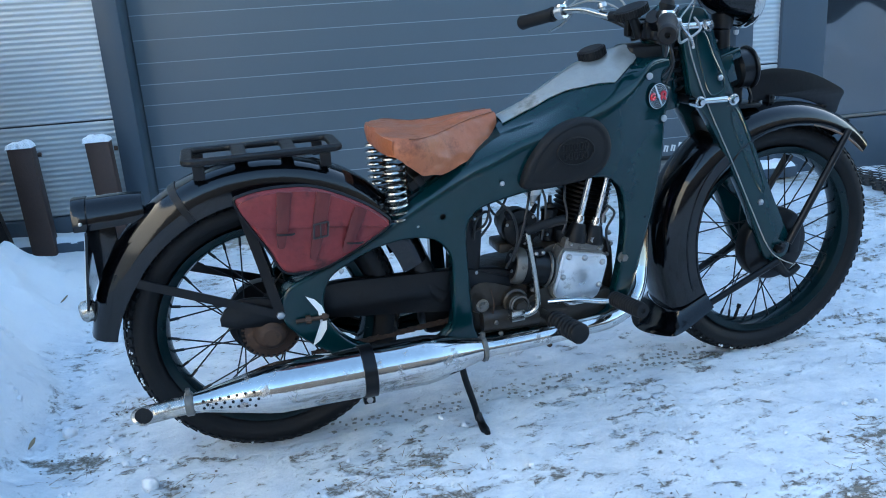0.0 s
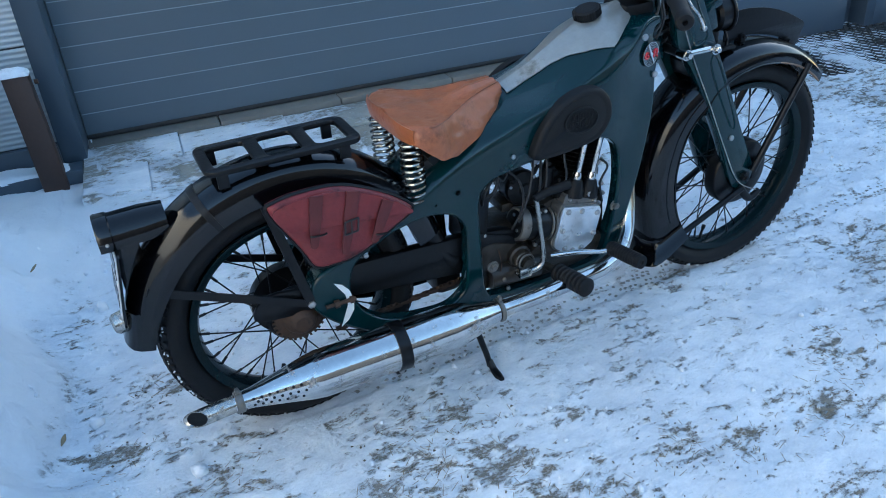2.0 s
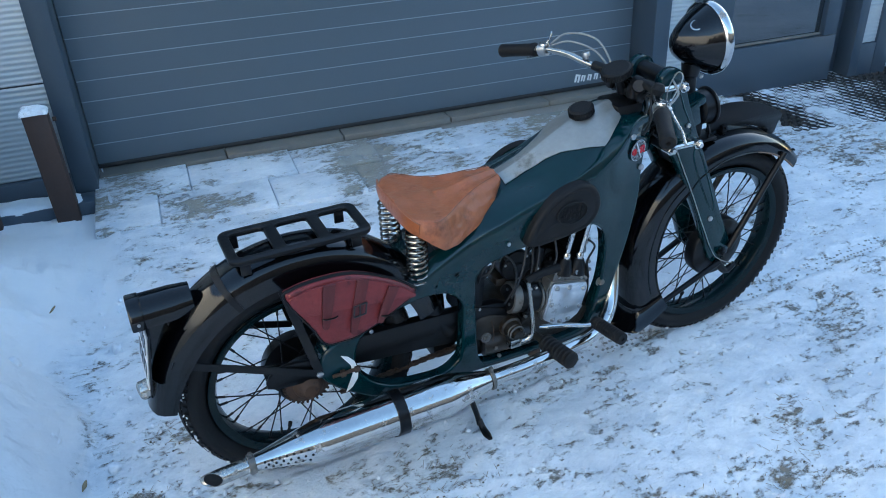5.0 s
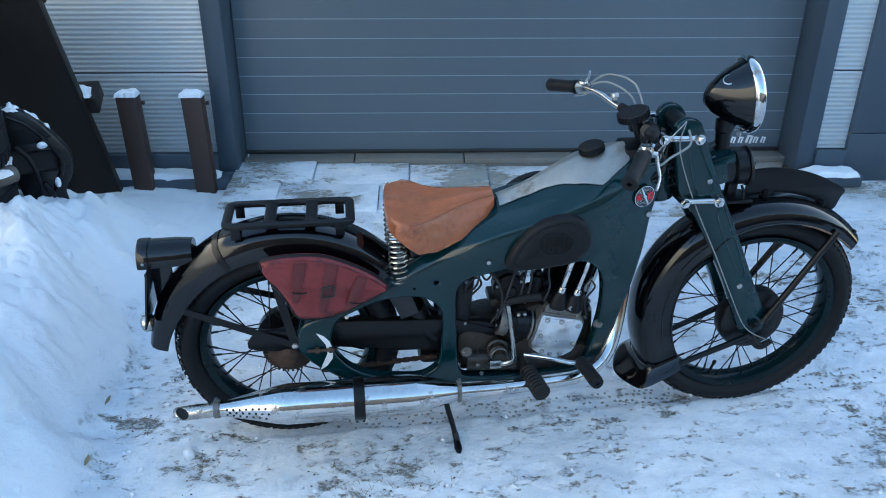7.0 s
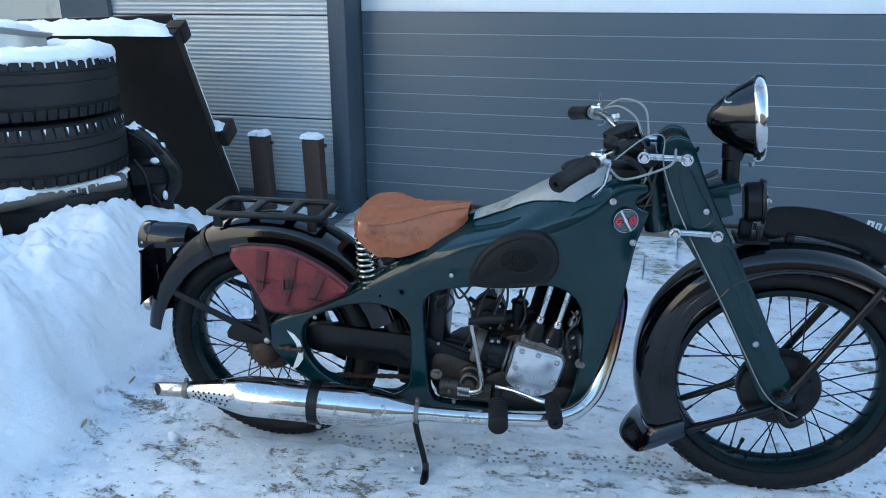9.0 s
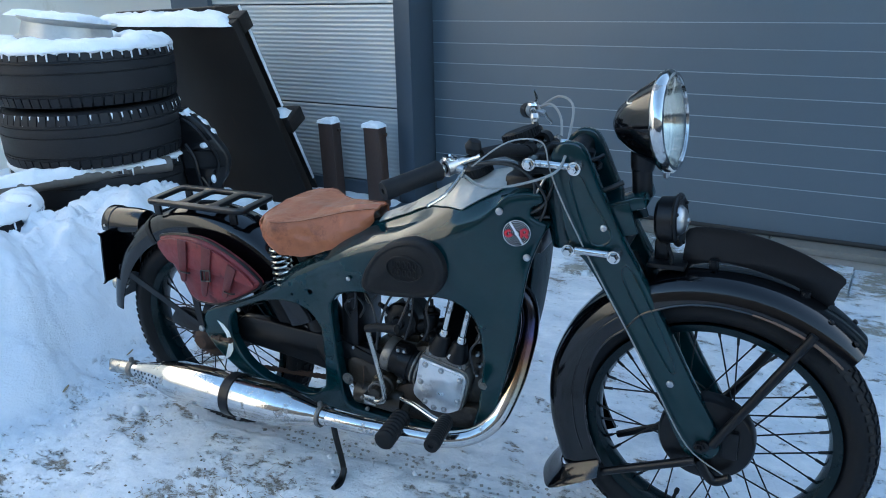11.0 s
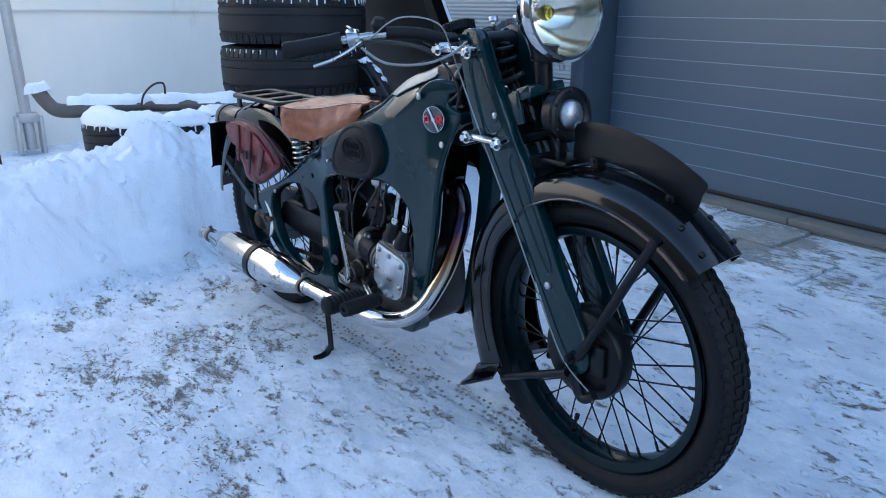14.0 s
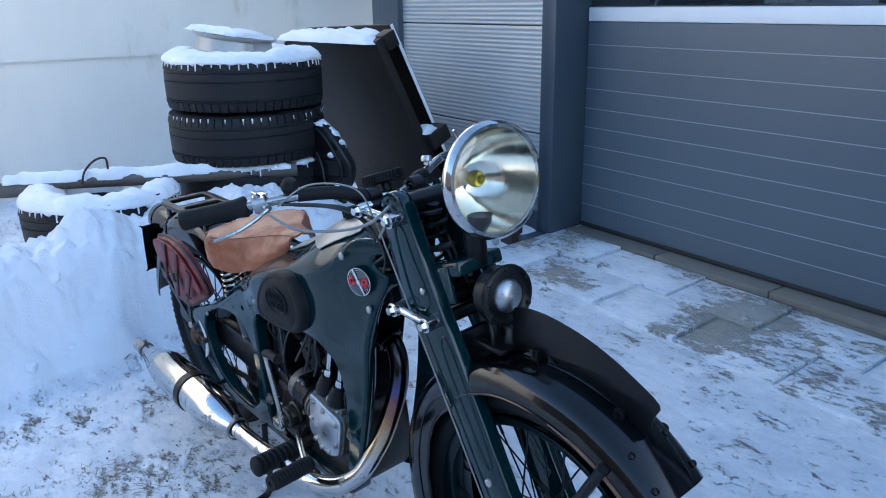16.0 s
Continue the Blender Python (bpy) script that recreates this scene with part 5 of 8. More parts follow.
for i in range(41):
    x = 0.603 + 0.345 * i / 40
    notch = lerp_table(x, [(0.603, 0.70), (0.66, 0.75), (0.72, 0.75), (0.76, 0.70), (0.81, 0.57), (0.862, 0.37), (0.90, 0.5), (0.948, 0.66)])
    r = []
    for k in range(13):
        s = notch + (1 - notch) * k / 12
        y, z = tank_point(x, s)
        r.append((x, -y, z + 0.006))
    rows.append(r + [(p[0], -p[1], p[2]) for p in r[::-1]])
arr = np.array(rows)
for _ in range(2):
    arr[:, 2:-2, :] = (arr[:, 1:-3, :] + 2 * arr[:, 2:-2, :] + arr[:, 3:-1, :]) / 4
part("top_panel", skin([[tuple(p) for p in r] for r in arr], thick=0.003), BAREMETAL, tank, "bare worn metal panel on the tank", 60)
bm = bmesh.new()
lathe(bm, [(0.0, 0.026), (0.028, 0.026), (0.033, 0.021), (0.034, 0.004), (0.03, 0.0), (0.0, 0.0)], (0.862, 0.0, 0.560), (-0.3, 0, 1), 28)
for k in range(28):
    a = 2 * math.pi * k / 28
    box(bm, (0.032, -0.0016, 0.004), (0.0355, 0.0016, 0.022), pose(0.862, 0, 0.560, 0, -17, 0) @ pose(0, 0, 0, 0, 0, math.degrees(a)), 0)
part("filler_cap", bm, RUBBER, tank, "black ribbed filler cap")
# head of the frame
bm = bmesh.new()
rod(bm, (1.035, 0, 0.60), (1.075, 0, 0.42), 0.035, 0.035, 20)
part("steering_head", bm, GREEN, frame_ob)
bm = bmesh.new()
box(bm, (0.94, -0.05, 0.40), (1.03, 0.05, 0.585), None, 0.012)
part("head_gusset", bm, MATTBLACK, frame_ob)

# Dark discs behind the small frame holes paint the shade inside them.
for s in (-1, 1):
    bm = bmesh.new()
    lathe(bm, [(0.0, 0.002), (0.014, 0.002), (0.014, 0.0)], (0.422, s * 0.098, 0.242), (0, s, 0), 16)
    part("hole_backing", bm, ENGBLACK, frame_ob)
# knee pads
for s in (-1, 1):
    out = P2([(0.607, 0.312), (0.616, 0.340), (0.632, 0.368), (0.662, 0.404), (0.704, 0.431), (0.753, 0.444), (0.795, 0.437), (0.825, 0.404), (0.832, 0.360), (0.812, 0.320), (0.776, 0.300), (0.690, 0.288), (0.628, 0.288), (0.609, 0.297)], 4)
    cx, cz = 0.725, 0.368
    rows = []
    for f, d in ((1.0, 0.0), (1.0, 0.021), (0.985, 0.027), (0.94, 0.0305), (0.86, 0.0325), (0.83, 0.0312), (0.78, 0.0312), (0.75, 0.033), (0.4, 0.0335), (0.05, 0.0335)):
        rows.append([(cx + (x - cx) * f, s * (half_width(x, z) - 0.004 + d), cz + (z - cz) * f) for x, z in out])
    bm = skin(rows, True)
    bm.faces.new(bm.verts[-len(out):])
    pad = part("knee_pad", bm, RUBBER, bike, "black rubber knee pad with an embossed oval mark", 50)
    # embossed oval mark: ring and plain bars
    bm = bmesh.new()
    ring = [(0.735 + 0.046 * math.cos(a), s * 0.1662, 0.372 + 0.032 * math.sin(a)) for a in np.linspace(0, 2 * math.pi, 24, endpoint=False)]
    tube(bm, ring, 0.0022, 6, 2, True)
    for row_z, n in ((0.383, 5), (0.362, 5)):
        for k in range(n):
            x0 = 0.703 + 0.0135 * k
            tube(bm, [(x0 + 0.001, s * 0.1662, row_z - 0.007), (x0 + 0.008, s * 0.1662, row_z - 0.007), (x0 + 0.008, s * 0.1662, row_z + 0.007), (x0 + 0.001, s * 0.1662, row_z + 0.007)], 0.0013, 5, 2, True)
    part("embossed_mark", bm, RUBBER, pad)

# frame screws
for at, r in (((0.561, -0.138, 0.311), 0.006), ((0.174, -0.116, 0.149), 0.006), ((1.009, -0.094, 0.411), 0.0085), ((0.953, -0.112, 0.520), 0.0085)):
    disc_bolt(frame_ob, at, r=r, name="screw", h=0.005)
for at, r in (((0.512, -0.114, 0.002), 0.013), ((0.902, -0.106, 0.066), 0.013)):
    bm = bmesh.new()
    lathe(bm, [(0.0, 0.003), (r * 1.25, 0.003), (r * 1.25, 0)], at, (0, -1, 0), 20)
    lathe(bm, [(0.0, 0.012), (r * 0.6, 0.012), (r * 0.6, 0.009), (r * 0.8, 0.009), (r * 0.9, 0.003)], at, (0, -1, 0), 6)
    part("frame_nut", bm, GREYCAST, frame_ob, "steel nut and washer")
# white crescent on the rear of the frame
bm = plate([[(0.088, 0.10), (0.112, 0.06), (0.115, 0.03), (0.104, 0.003), (0.092, -0.026), (0.112, -0.012), (0.128, 0.012), (0.131, 0.04), (0.123, 0.07), (0.107, 0.09)]], 0.002)
part("white_crescent", move(bm, Matrix.Translation((0, -0.1155, 0))), WHITE, frame_ob, "white painted crescent")

# badge: rings, two red marks and a silver propeller
ec, en = Vector((0.987, -0.0975, 0.468)), Vector((0.26, -1, 0.0)).normalized()
bm = bmesh.new()
lathe(bm, [(0.0, 0.002), (0.0295, 0.002), (0.031, 0.0)], ec, en, 40)
badge = part("badge", bm, BLACK, tank, "round black badge with red marks and silver rings")
bm = bmesh.new()
for r in (0.0305, 0.026, 0.022, 0.018, 0.014, 0.010):
    w_ = 0.0013 if r > 0.03 else 0.00055
    lathe(bm, [(r, 0.0019), (r, 0.0026), (r - w_, 0.0026), (r - w_, 0.0019)], ec, en, 40, loop=True)
part("badge_rings", bm, POLISHED, badge)
eu = Vector((0, 0, 1)).cross(en).normalized()
em = Matrix((( *eu, 0), (*en, 0), (0, 0, 1, 0), (0, 0, 0, 1))).transposed()
em = Matrix.Translation(ec) @ em
for s in (-1, 1):
    bm = bmesh.new()
    if s < 0:
        tube(bm, [em @ Vector((-0.0175 + 0.0068 * math.cos(radians(a)), 0.003, 0.0068 * math.sin(radians(a)))) for a in range(50, 351, 30)], 0.0032, 8, 2)
        rod(bm, em @ Vector((-0.017, 0.003, -0.001)), em @ Vector((-0.011, 0.003, -0.001)), 0.0028, None, 8)
    else:
        lathe(bm, [(0.0035, 0.0046), (0.0088, 0.0046), (0.0095, 0.002), (0.003, 0.002)], em @ Vector((0.0172, 0, 0.0028)), en, 20, loop=True)
        for p, q in (((0.0105, 0.009), (0.0105, -0.0095)), ((0.018, -0.004), (0.0245, -0.0095))):
            rod(bm, em @ Vector((p[0], 0.003, p[1])), em @ Vector((q[0], 0.003, q[1])), 0.0032, None, 8)
    part("red_mark", bm, EMRED, badge)
bm = bmesh.new()
for s in (-1, 1):
    box(bm, (-0.0024, 0.003, 0.002), (0.0024, 0.0046, 0.0295), em @ pose(0, 0, 0, 0, (-28 if s > 0 else 152), 0), 0.0008)
lathe(bm, [(0.0, 0.006), (0.0045, 0.0055), (0.005, 0.002)], ec, en, 14)
part("propeller", bm, POLISHED, badge)

# -- saddle --
CREST_W = [(0.296, 0.070), (0.302, 0.104), (0.318, 0.126), (0.345, 0.143), (0.362, 0.144), (0.38, 0.132), (0.42, 0.100), (0.46, 0.073), (0.50, 0.053), (0.55, 0.036), (0.588, 0.026)]
CREST_Z = [(0.296, 0.438), (0.345, 0.437), (0.41, 0.432), (0.46, 0.438), (0.52, 0.450), (0.588, 0.458)]
MID_Z = [(0.296, 0.446), (0.345, 0.443), (0.41, 0.433), (0.46, 0.440), (0.52, 0.456), (0.588, 0.462)]
HEM_Y = [(0.296, 0.090), (0.302, 0.124), (0.318, 0.145), (0.345, 0.153), (0.37, 0.150), (0.42, 0.128), (0.50, 0.092), (0.56, 0.062), (0.588, 0.036)]
HEM_Z = [(0.296, 0.405), (0.318, 0.395), (0.345, 0.372), (0.37, 0.352), (0.42, 0.345), (0.50, 0.363), (0.56, 0.398), (0.588, 0.428)]
rows = []
for i in range(73):
    x = 0.296 + 0.292 * i / 72
    w, zw, zm, yh, zh = (lerp_table(x, t) for t in (CREST_W, CREST_Z, MID_Z, HEM_Y, HEM_Z))
    r = []
    for k in range(61):
        q = -1 + 2 * k / 60
        a, sg = abs(q), (1 if q > 0 else -1)
        if a < 0.55:
            f = a / 0.55
            y, z = w * f, zm + (zw - zm) * f ** 2 - 0.004 * math.sin(f * math.pi)
        else:
            f = (a - 0.55) / 0.45
            y, z = w + (yh - w) * f + 0.006 * math.sin(f * math.pi), zw + (zh - zw) * f + 0.004 * math.sin(f * math.pi)
        fold = max(0.0, a - 0.5) * 2
        wr = fold * (0.006 * (0.32 - abs(noise.noise(Vector((x * 9 + z * 14, 2.0 + sg, z * 26 - x * 8))))) + 0.003 * (0.3 - abs(noise.noise(Vector((x * 26 - z * 12, 5.0 + sg, z * 30)))))) + 0.0012 * (0.35 - abs(noise.noise(Vector((x * 38 + 2, y * 22, z * 45))))) + 0.0010 * noise.noise(Vector((x * 50, y * 30, z * 30))) + 0.003 * noise.noise(Vector((x * 16, y * 12, z * 12))) + 0.003 * (0.3 - abs(noise.noise(Vector((x * 22 + z * 30, y * 9, z * 8)))))
        r.append((x + 0.4 * wr, sg * (y + wr), z + wr))
    rows.append(r)
arr = np.array(rows)
arr[1:-1] = (arr[:-2] + 2 * arr[1:-1] + arr[2:]) / 4
seat = part("saddle", skin([[tuple(p) for p in r] for r in arr], thick=0.005), TAN, bike, "tan leather sprung saddle", 60)
bm = bmesh.new()
edge = [(x, -lerp_table(x, CREST_W) - 0.001, lerp_table(x, CREST_Z) + 0.001) for x in np.linspace(0.345, 0.585, 20)]
tube(bm, edge, 0.0011, 6, 3)
tube(bm, [(x, -y, z) for x, y, z in edge], 0.0011, 6, 3)
part("seam", bm, BROWNSEAM, seat, "brown stitched seam")
# rear wall of the saddle
rows = []
for k in range(15):
    y = -0.135 + 0.27 * k / 14
    x = 0.2975 + 0.016 * (abs(y) / 0.135) ** 4
    rows.append([(x, y, 0.442 - 0.006 * (y / 0.125) ** 2), (x - 0.003, y, 0.425), (x + 0.001, y, 0.400)])
part("saddle_back", skin(rows, thick=0.004), TAN, seat, sharp=60)
for s in (-1, 1):
    bm = bmesh.new()
    turns, pts = 10, []
    for k in range(turns * 12 + 1):
        a = 2 * math.pi * k / 12
        z = 0.235 + 0.160 * k / (turns * 12)
        rr = 0.026
        pts.append((0.322 + 0.02 * (0.3 - z) + rr * math.cos(a), s * 0.088 + rr * math.sin(a), z))
    tube(bm, pts, 0.0036, 6, 1)
    part("seat_spring", bm, WORNCHROME, seat, "dull coil spring")
bm = bmesh.new()
box(bm, (0.33, -0.03, 0.30), (0.56, 0.03, 0.325), pose(0, 0, 0, 0, 0, 0) @ pose(0.0, 0, 0.0), 0.006)
tube(bm, [(0.33, -0.085, 0.405), (0.42, -0.06, 0.385), (0.54, -0.02, 0.41)], 0.009, 8)
tube(bm, [(0.33, 0.085, 0.405), (0.42, 0.06, 0.385), (0.54, 0.02, 0.41)], 0.009, 8)
part("seat_frame", bm, MATTBLACK, seat, "black saddle frame")
# body below the saddle
rows = []
for i in range(13):
    x = 0.24 + 0.36 * i / 12
    z = lerp_table(x, [(0.24, 0.22), (0.36, 0.30), (0.5, 0.37), (0.6, 0.41)])
    rows.append([(x, -0.10, z - 0.03), (x, -0.085, z - 0.005), (x, 0.0, z), (x, 0.085, z - 0.005), (x, 0.10, z - 0.03)])
part("frame_bridge", skin(rows, thick=0.004), MATTBLACK, frame_ob)
bm = bmesh.new()
box(bm, (0.36, -0.07, 0.285), (0.47, 0.06, 0.345), pose(0.0, 0, 0) @ Matrix.Translation((0.41, 0, 0.315)) @ pose(0, 0, 0, 0, -28, 0) @ Matrix.Translation((-0.41, 0, -0.315)), 0.006)
box(bm, (0.38, -0.075, 0.29), (0.40, 0.065, 0.35), Matrix.Translation((0.41, 0, 0.315)) @ pose(0, 0, 0, 0, -28, 0) @ Matrix.Translation((-0.41, 0, -0.315)), 0.003)
part("tool_box", bm, MATTBLACK, bike, "small black box under the saddle")


# -- mudguards --
def fender(c, R, hw, a0, a1, depth, tail=None, n=64):
    """A rounded U-shaped guard round a wheel; angles in degrees from straight ahead, depth of the side at an angle."""
    rows = []
    base_R, base_hw = R, hw
    for i in range(n + 1):
        a = a0 + (a1 - a0) * i / n
        d = depth(a)
        R = base_R(a)
        hw = base_hw if isinstance(base_hw, float) else base_hw(a)
        ca, sa = math.cos(radians(a)), math.sin(radians(a))
        sec = [(hw * 1.0, R - d), (hw * 1.0, R - max(0.05, d * 0.55)), (hw * 0.985, R - 0.045), (hw * 0.93, R - 0.028), (hw * 0.80, R - 0.014), (hw * 0.55, R - 0.005), (hw * 0.25, R - 0.0005)]
        prof = [(-y, r) for y, r in sec] + [(0.0, R)] + [(y, r) for y, r in sec[::-1]]
        rows.append([(c[0] + r * ca, c[1] + y, c[2] + r * sa) for y, r in prof])
    if tail:
        rows += [[(p[0] + dx, p[1], p[2] + dz) for p in rows[n]] for dx, dz in tail]
    return skin(rows, thick=0.0025)


FC = (1.415, 0.0, 0.01)
fradius = lambda a: lerp_table(a, [(44, 0.395), (130, 0.396), (145, 0.392), (160, 0.385), (178, 0.373), (194, 0.367), (207, 0.369)])
fdepth = lambda a: lerp_table(a, [(40, 0.05), (70, 0.055), (100, 0.056), (118, 0.064), (126, 0.080), (140, 0.082), (157, 0.096), (176, 0.103), (194, 0.106), (207, 0.112)])
fwidth = lambda a: lerp_table(a, [(44, 0.076), (198, 0.076), (207, 0.079)])
ffender = part("front_mudguard", fender(FC, fradius, fwidth, 44, 207, fdepth, n=96), BLACK, bike, "glossy black deeply valanced front mudguard, flared at its foot", 50)
# dished lip standing off the guard's foot
rows = []
for da, grow_by in ((-1.6, 0.0), (-0.4, 0.10), (1.0, 0.32), (2.2, 0.66), (2.8, 0.9), (3.4, 1.0)):
    r = []
    for k in range(25):
        q = radians(-100 + 200 * k / 24)
        up = (1 + math.cos(q)) / 2
        out = grow_by * (0.014 + 0.062 * up ** 1.4)
        rr = 0.369 - 0.036 + 0.036 * math.cos(q) if abs(math.degrees(q)) < 90 else 0.333
        rr -= 0.076 * smooth(abs(math.degrees(q)), 58, 100)
        y = 0.0795 * math.sin(min(max(q * 1.25, -math.pi / 2), math.pi / 2))
        a = radians(206 + da + 2.0 * grow_by * (1 - up))
        rr += out * up + 0.004 * math.sin(5 * q + 1) * grow_by
        y += out * math.sin(q) * (1.15 - 0.5 * up)
        r.append((FC[0] + rr * math.cos(a), FC[1] + y, FC[2] + rr * math.sin(a)))
    rows.append(r)
part("guard_lip", skin(rows, thick=0.003), BLACK, ffender, "dished black lip at the guard's foot", 60)
RC = (0.025, -0.014, 0.012)
rfender = part("rear_mudguard", fender(RC, lambda a: lerp_table(a, [(20, 0.392), (60, 0.400), (135, 0.400), (160, 0.402), (180, 0.406)]), 0.072, 18, 171, lambda a: lerp_table(a, [(20, 0.075), (60, 0.082), (90, 0.084), (150, 0.072), (175, 0.055)]), [(-0.004, -0.015)]), BLACK, bike, "glossy black rear mudguard", 50)
bm = bmesh.new()
for a in (118,):
    rows = []
    for da in (-1.2, 1.2):
        q = radians(a + da)
        rows.append([(RC[0] + r * math.cos(q), RC[1] + y, RC[2] + r * math.sin(q)) for y, r in ((-0.0745, 0.325), (-0.0745, 0.356), (-0.071, 0.374), (-0.059, 0.389), (-0.03, 0.4005), (0, 0.403), (0.03, 0.4005), (0.059, 0.389), (0.071, 0.374), (0.0745, 0.356), (0.0745, 0.325))])
    bm.free()
    bm = skin(rows, thick=0.002)
part("mudguard_band", bm, MATTBLACK, rfender)
# inner edge bead of the front guard
for s in (-1, 1):
    bm = bmesh.new()
    tube(bm, [(FC[0] + (fradius(a) - fdepth(a)) * math.cos(radians(a)), s * 0.0765, FC[2] + (fradius(a) - fdepth(a)) * math.sin(radians(a))) for a in range(46, 207, 8)], 0.0028, 6, 3)
    part("edge_bead", bm, BLACK, ffender)
    bm = bmesh.new()
    tube(bm, [(FC[0] + (fradius(a) - fdepth(a)) * math.cos(radians(a)), s * 0.0772, FC[2] + (fradius(a) - fdepth(a)) * math.sin(radians(a))) for a in range(45, 82, 4)], [0.0022, 0.0036, 0.0032, 0.0036, 0.003, 0.0034, 0.0028, 0.0026, 0.0024, 0.0015], 6, 3)
    part("worn_edge", bm, CHIPPED, ffender, "chipped rusty mudguard edge")
# pressed line along the deep side of the front guard
for s in (-1, 1):
    bm = bmesh.new()
    tube(bm, [(FC[0] + (fradius(a) - fdepth(a) + 0.030) * math.cos(radians(a)), s * 0.0766, FC[2] + (fradius(a) - fdepth(a) + 0.030) * math.sin(radians(a))) for a in range(126, 204, 6)], 0.0016, 6, 3)
    part("pressed_line", bm, BLACK, ffender)
# number blade on the front guard
bm = plate([P2([(1.335, 0.405), (1.333, 0.45), (1.338, 0.484), (1.39, 0.492), (1.445, 0.488), (1.50, 0.477), (1.553, 0.459), (1.60, 0.437), (1.642, 0.412), (1.634, 0.388), (1.619, 0.350), (1.575, 0.375), (1.525, 0.396), (1.46, 0.412), (1.40, 0.418)], 3)], 0.004, 0.001)
blade = part("number_blade", bm, MATTBLACK, ffender, "dull black curved number blade")
for x, z in ((1.393, 0.412), (1.575, 0.368)):
    bm = bmesh.new()
    box(bm, (x - 0.009, -0.014, z - 0.012), (x + 0.009, 0.014, z + 0.012), None, 0.002)
    rod(bm, (x, -0.02, z + 0.006), (x, 0.02, z + 0.006), 0.005, None, 8)
    part("blade_clip", bm, MATTBLACK, blade)
for a, y in ((57, -0.045), (57, 0.045), (48, -0.05), (48, 0.05)):
    q = radians(a)
    disc_bolt(ffender, (FC[0] + 0.388 * math.cos(q), y, FC[2] + 0.388 * math.sin(q)), (math.cos(q), 0, math.sin(q)), 0.006, "rivet", MATTBLACK, 0.005)


def flat_bar(bm, p0, p1, w, t, up):
    p0, p1 = Vector(p0), Vector(p1)
    d = (p1 - p0).normalized()
    n = Vector(up).normalized()
    s = d.cross(n).normalized()
    vs = [[bm.verts.new(p + s * (a * w / 2) + n * (b * t / 2)) for a, b in ((-1, -1), (1, -1), (1, 1), (-1, 1))] for p in (p0, p1)]
    for i in range(4):
        bm.faces.new((vs[0][i], vs[0][(i + 1) % 4], vs[1][(i + 1) % 4], vs[1][i]))
    bm.faces.new(vs[0]), bm.faces.new(vs[1])


for s in (-1, 1):
    bm = bmesh.new()
    rod(bm, (1.432, s * 0.088, 0.02), (1.60, s * 0.08, 0.318), 0.0105, 0.0095, 12)
    part("guard_stay", bm, MATTBLACK, ffender, "thin black tubular stay")
    bm = bmesh.new()
    rod(bm, (1.40, s * 0.088, -0.03), (1.19, s * 0.08, -0.128), 0.010, 0.009, 12)
    part("guard_stay", bm, MATTBLACK, ffender, "thin black tubular stay")
    bm = bmesh.new()
    flat_bar(bm, (-0.305, s * 0.078, 0.195), (0.028, s * 0.115, 0.066), 0.02, 0.004, (0, 1, 0))
    part("guard_stay", bm, MATTBLACK, rfender, "flat black steel stay")
    bm = bmesh.new()
    flat_bar(bm, (-0.035, s * 0.078, 0.36), (0.028, s * 0.118, 0.07), 0.022, 0.004, (0, 1, 0))
    part("guard_stay", bm, MATTBLACK, rfender, "flat black steel stay")
    disc_bolt(rfender, (0.028, s * 0.119, 0.066), (0, s, 0), 0.010)
    disc_bolt(rear_wheel, (0.005, s * 0.095, 0.006), (0, s, 0), 0.014, h=0.014)

# rack on the rear guard
rack = part("luggage_rack", bmesh.new(), MATTBLACK, bike, "black pressed steel luggage rack")
def round_rect(x0, x1, y0, y1, r):
    pts = []
    for cx, cy, a0 in ((x1 - r, y1 - r, 0), (x0 + r, y1 - r, 90), (x0 + r, y0 + r, 180), (x1 - r, y0 + r, 270)):
        pts += [(cx + r * math.cos(radians(a0 + 22.5 * i)), cy + r * math.sin(radians(a0 + 22.5 * i))) for i in range(5)]
    return pts


bm = plate([round_rect(-0.130, 0.206, -0.074, 0.074, 0.022), round_rect(-0.115, -0.022, -0.060, 0.060, 0.016), round_rect(-0.001, 0.086, -0.060, 0.060, 0.016), round_rect(0.107, 0.191, -0.060, 0.060, 0.016)], 0.014, 0.005)
bmesh.ops.transform(bm, matrix=Matrix.Translation((0, -0.012, 0.424)) @ Matrix.Rotation(radians(-90), 4, "X"), verts=bm.verts)
old = rack.data
rack.data = finish(bm, "luggage_rack", MATTBLACK)
bpy.data.meshes.remove(old)
for x, s in ((-0.10, -1), (0.17, -1), (-0.10, 1), (0.17, 1)):
    bm = bmesh.new()
    box(bm, (x - 0.012, -0.012 + s * 0.064 - 0.004, 0.385), (x + 0.012, -0.012 + s * 0.064 + 0.004, 0.424), None, 0.001)
    part("rack_bracket", bm, MATTBLACK, rack)

# tail lamp housing, number plate and reflector
rows = []
for x, f in ((-0.366, 0.97), (-0.362, 1.0), (-0.338, 1.0), (-0.336, 0.95), (-0.27, 0.93), (-0.225, 0.80)):
    zc = 0.308 + 0.10 * max(0.0, x + 0.30)
    rows.append([(x, -0.010 + 0.052 * f * math.cos(a), zc + (0.056 * f * math.sin(a) if math.sin(a) > 0 else 0.0)) for a in np.linspace(0, math.pi, 17)] + [(x, -0.010 - 0.05 * f, zc - 0.008), (x, -0.010 + 0.05 * f, zc - 0.008)])
bm = skin(rows, True)
bm.faces.new(bm.verts[-len(rows[0]):])
lamp = part("tail_lamp", bm, BLACK, bike, "black D-shaped tail lamp housing")
bm = bmesh.new()
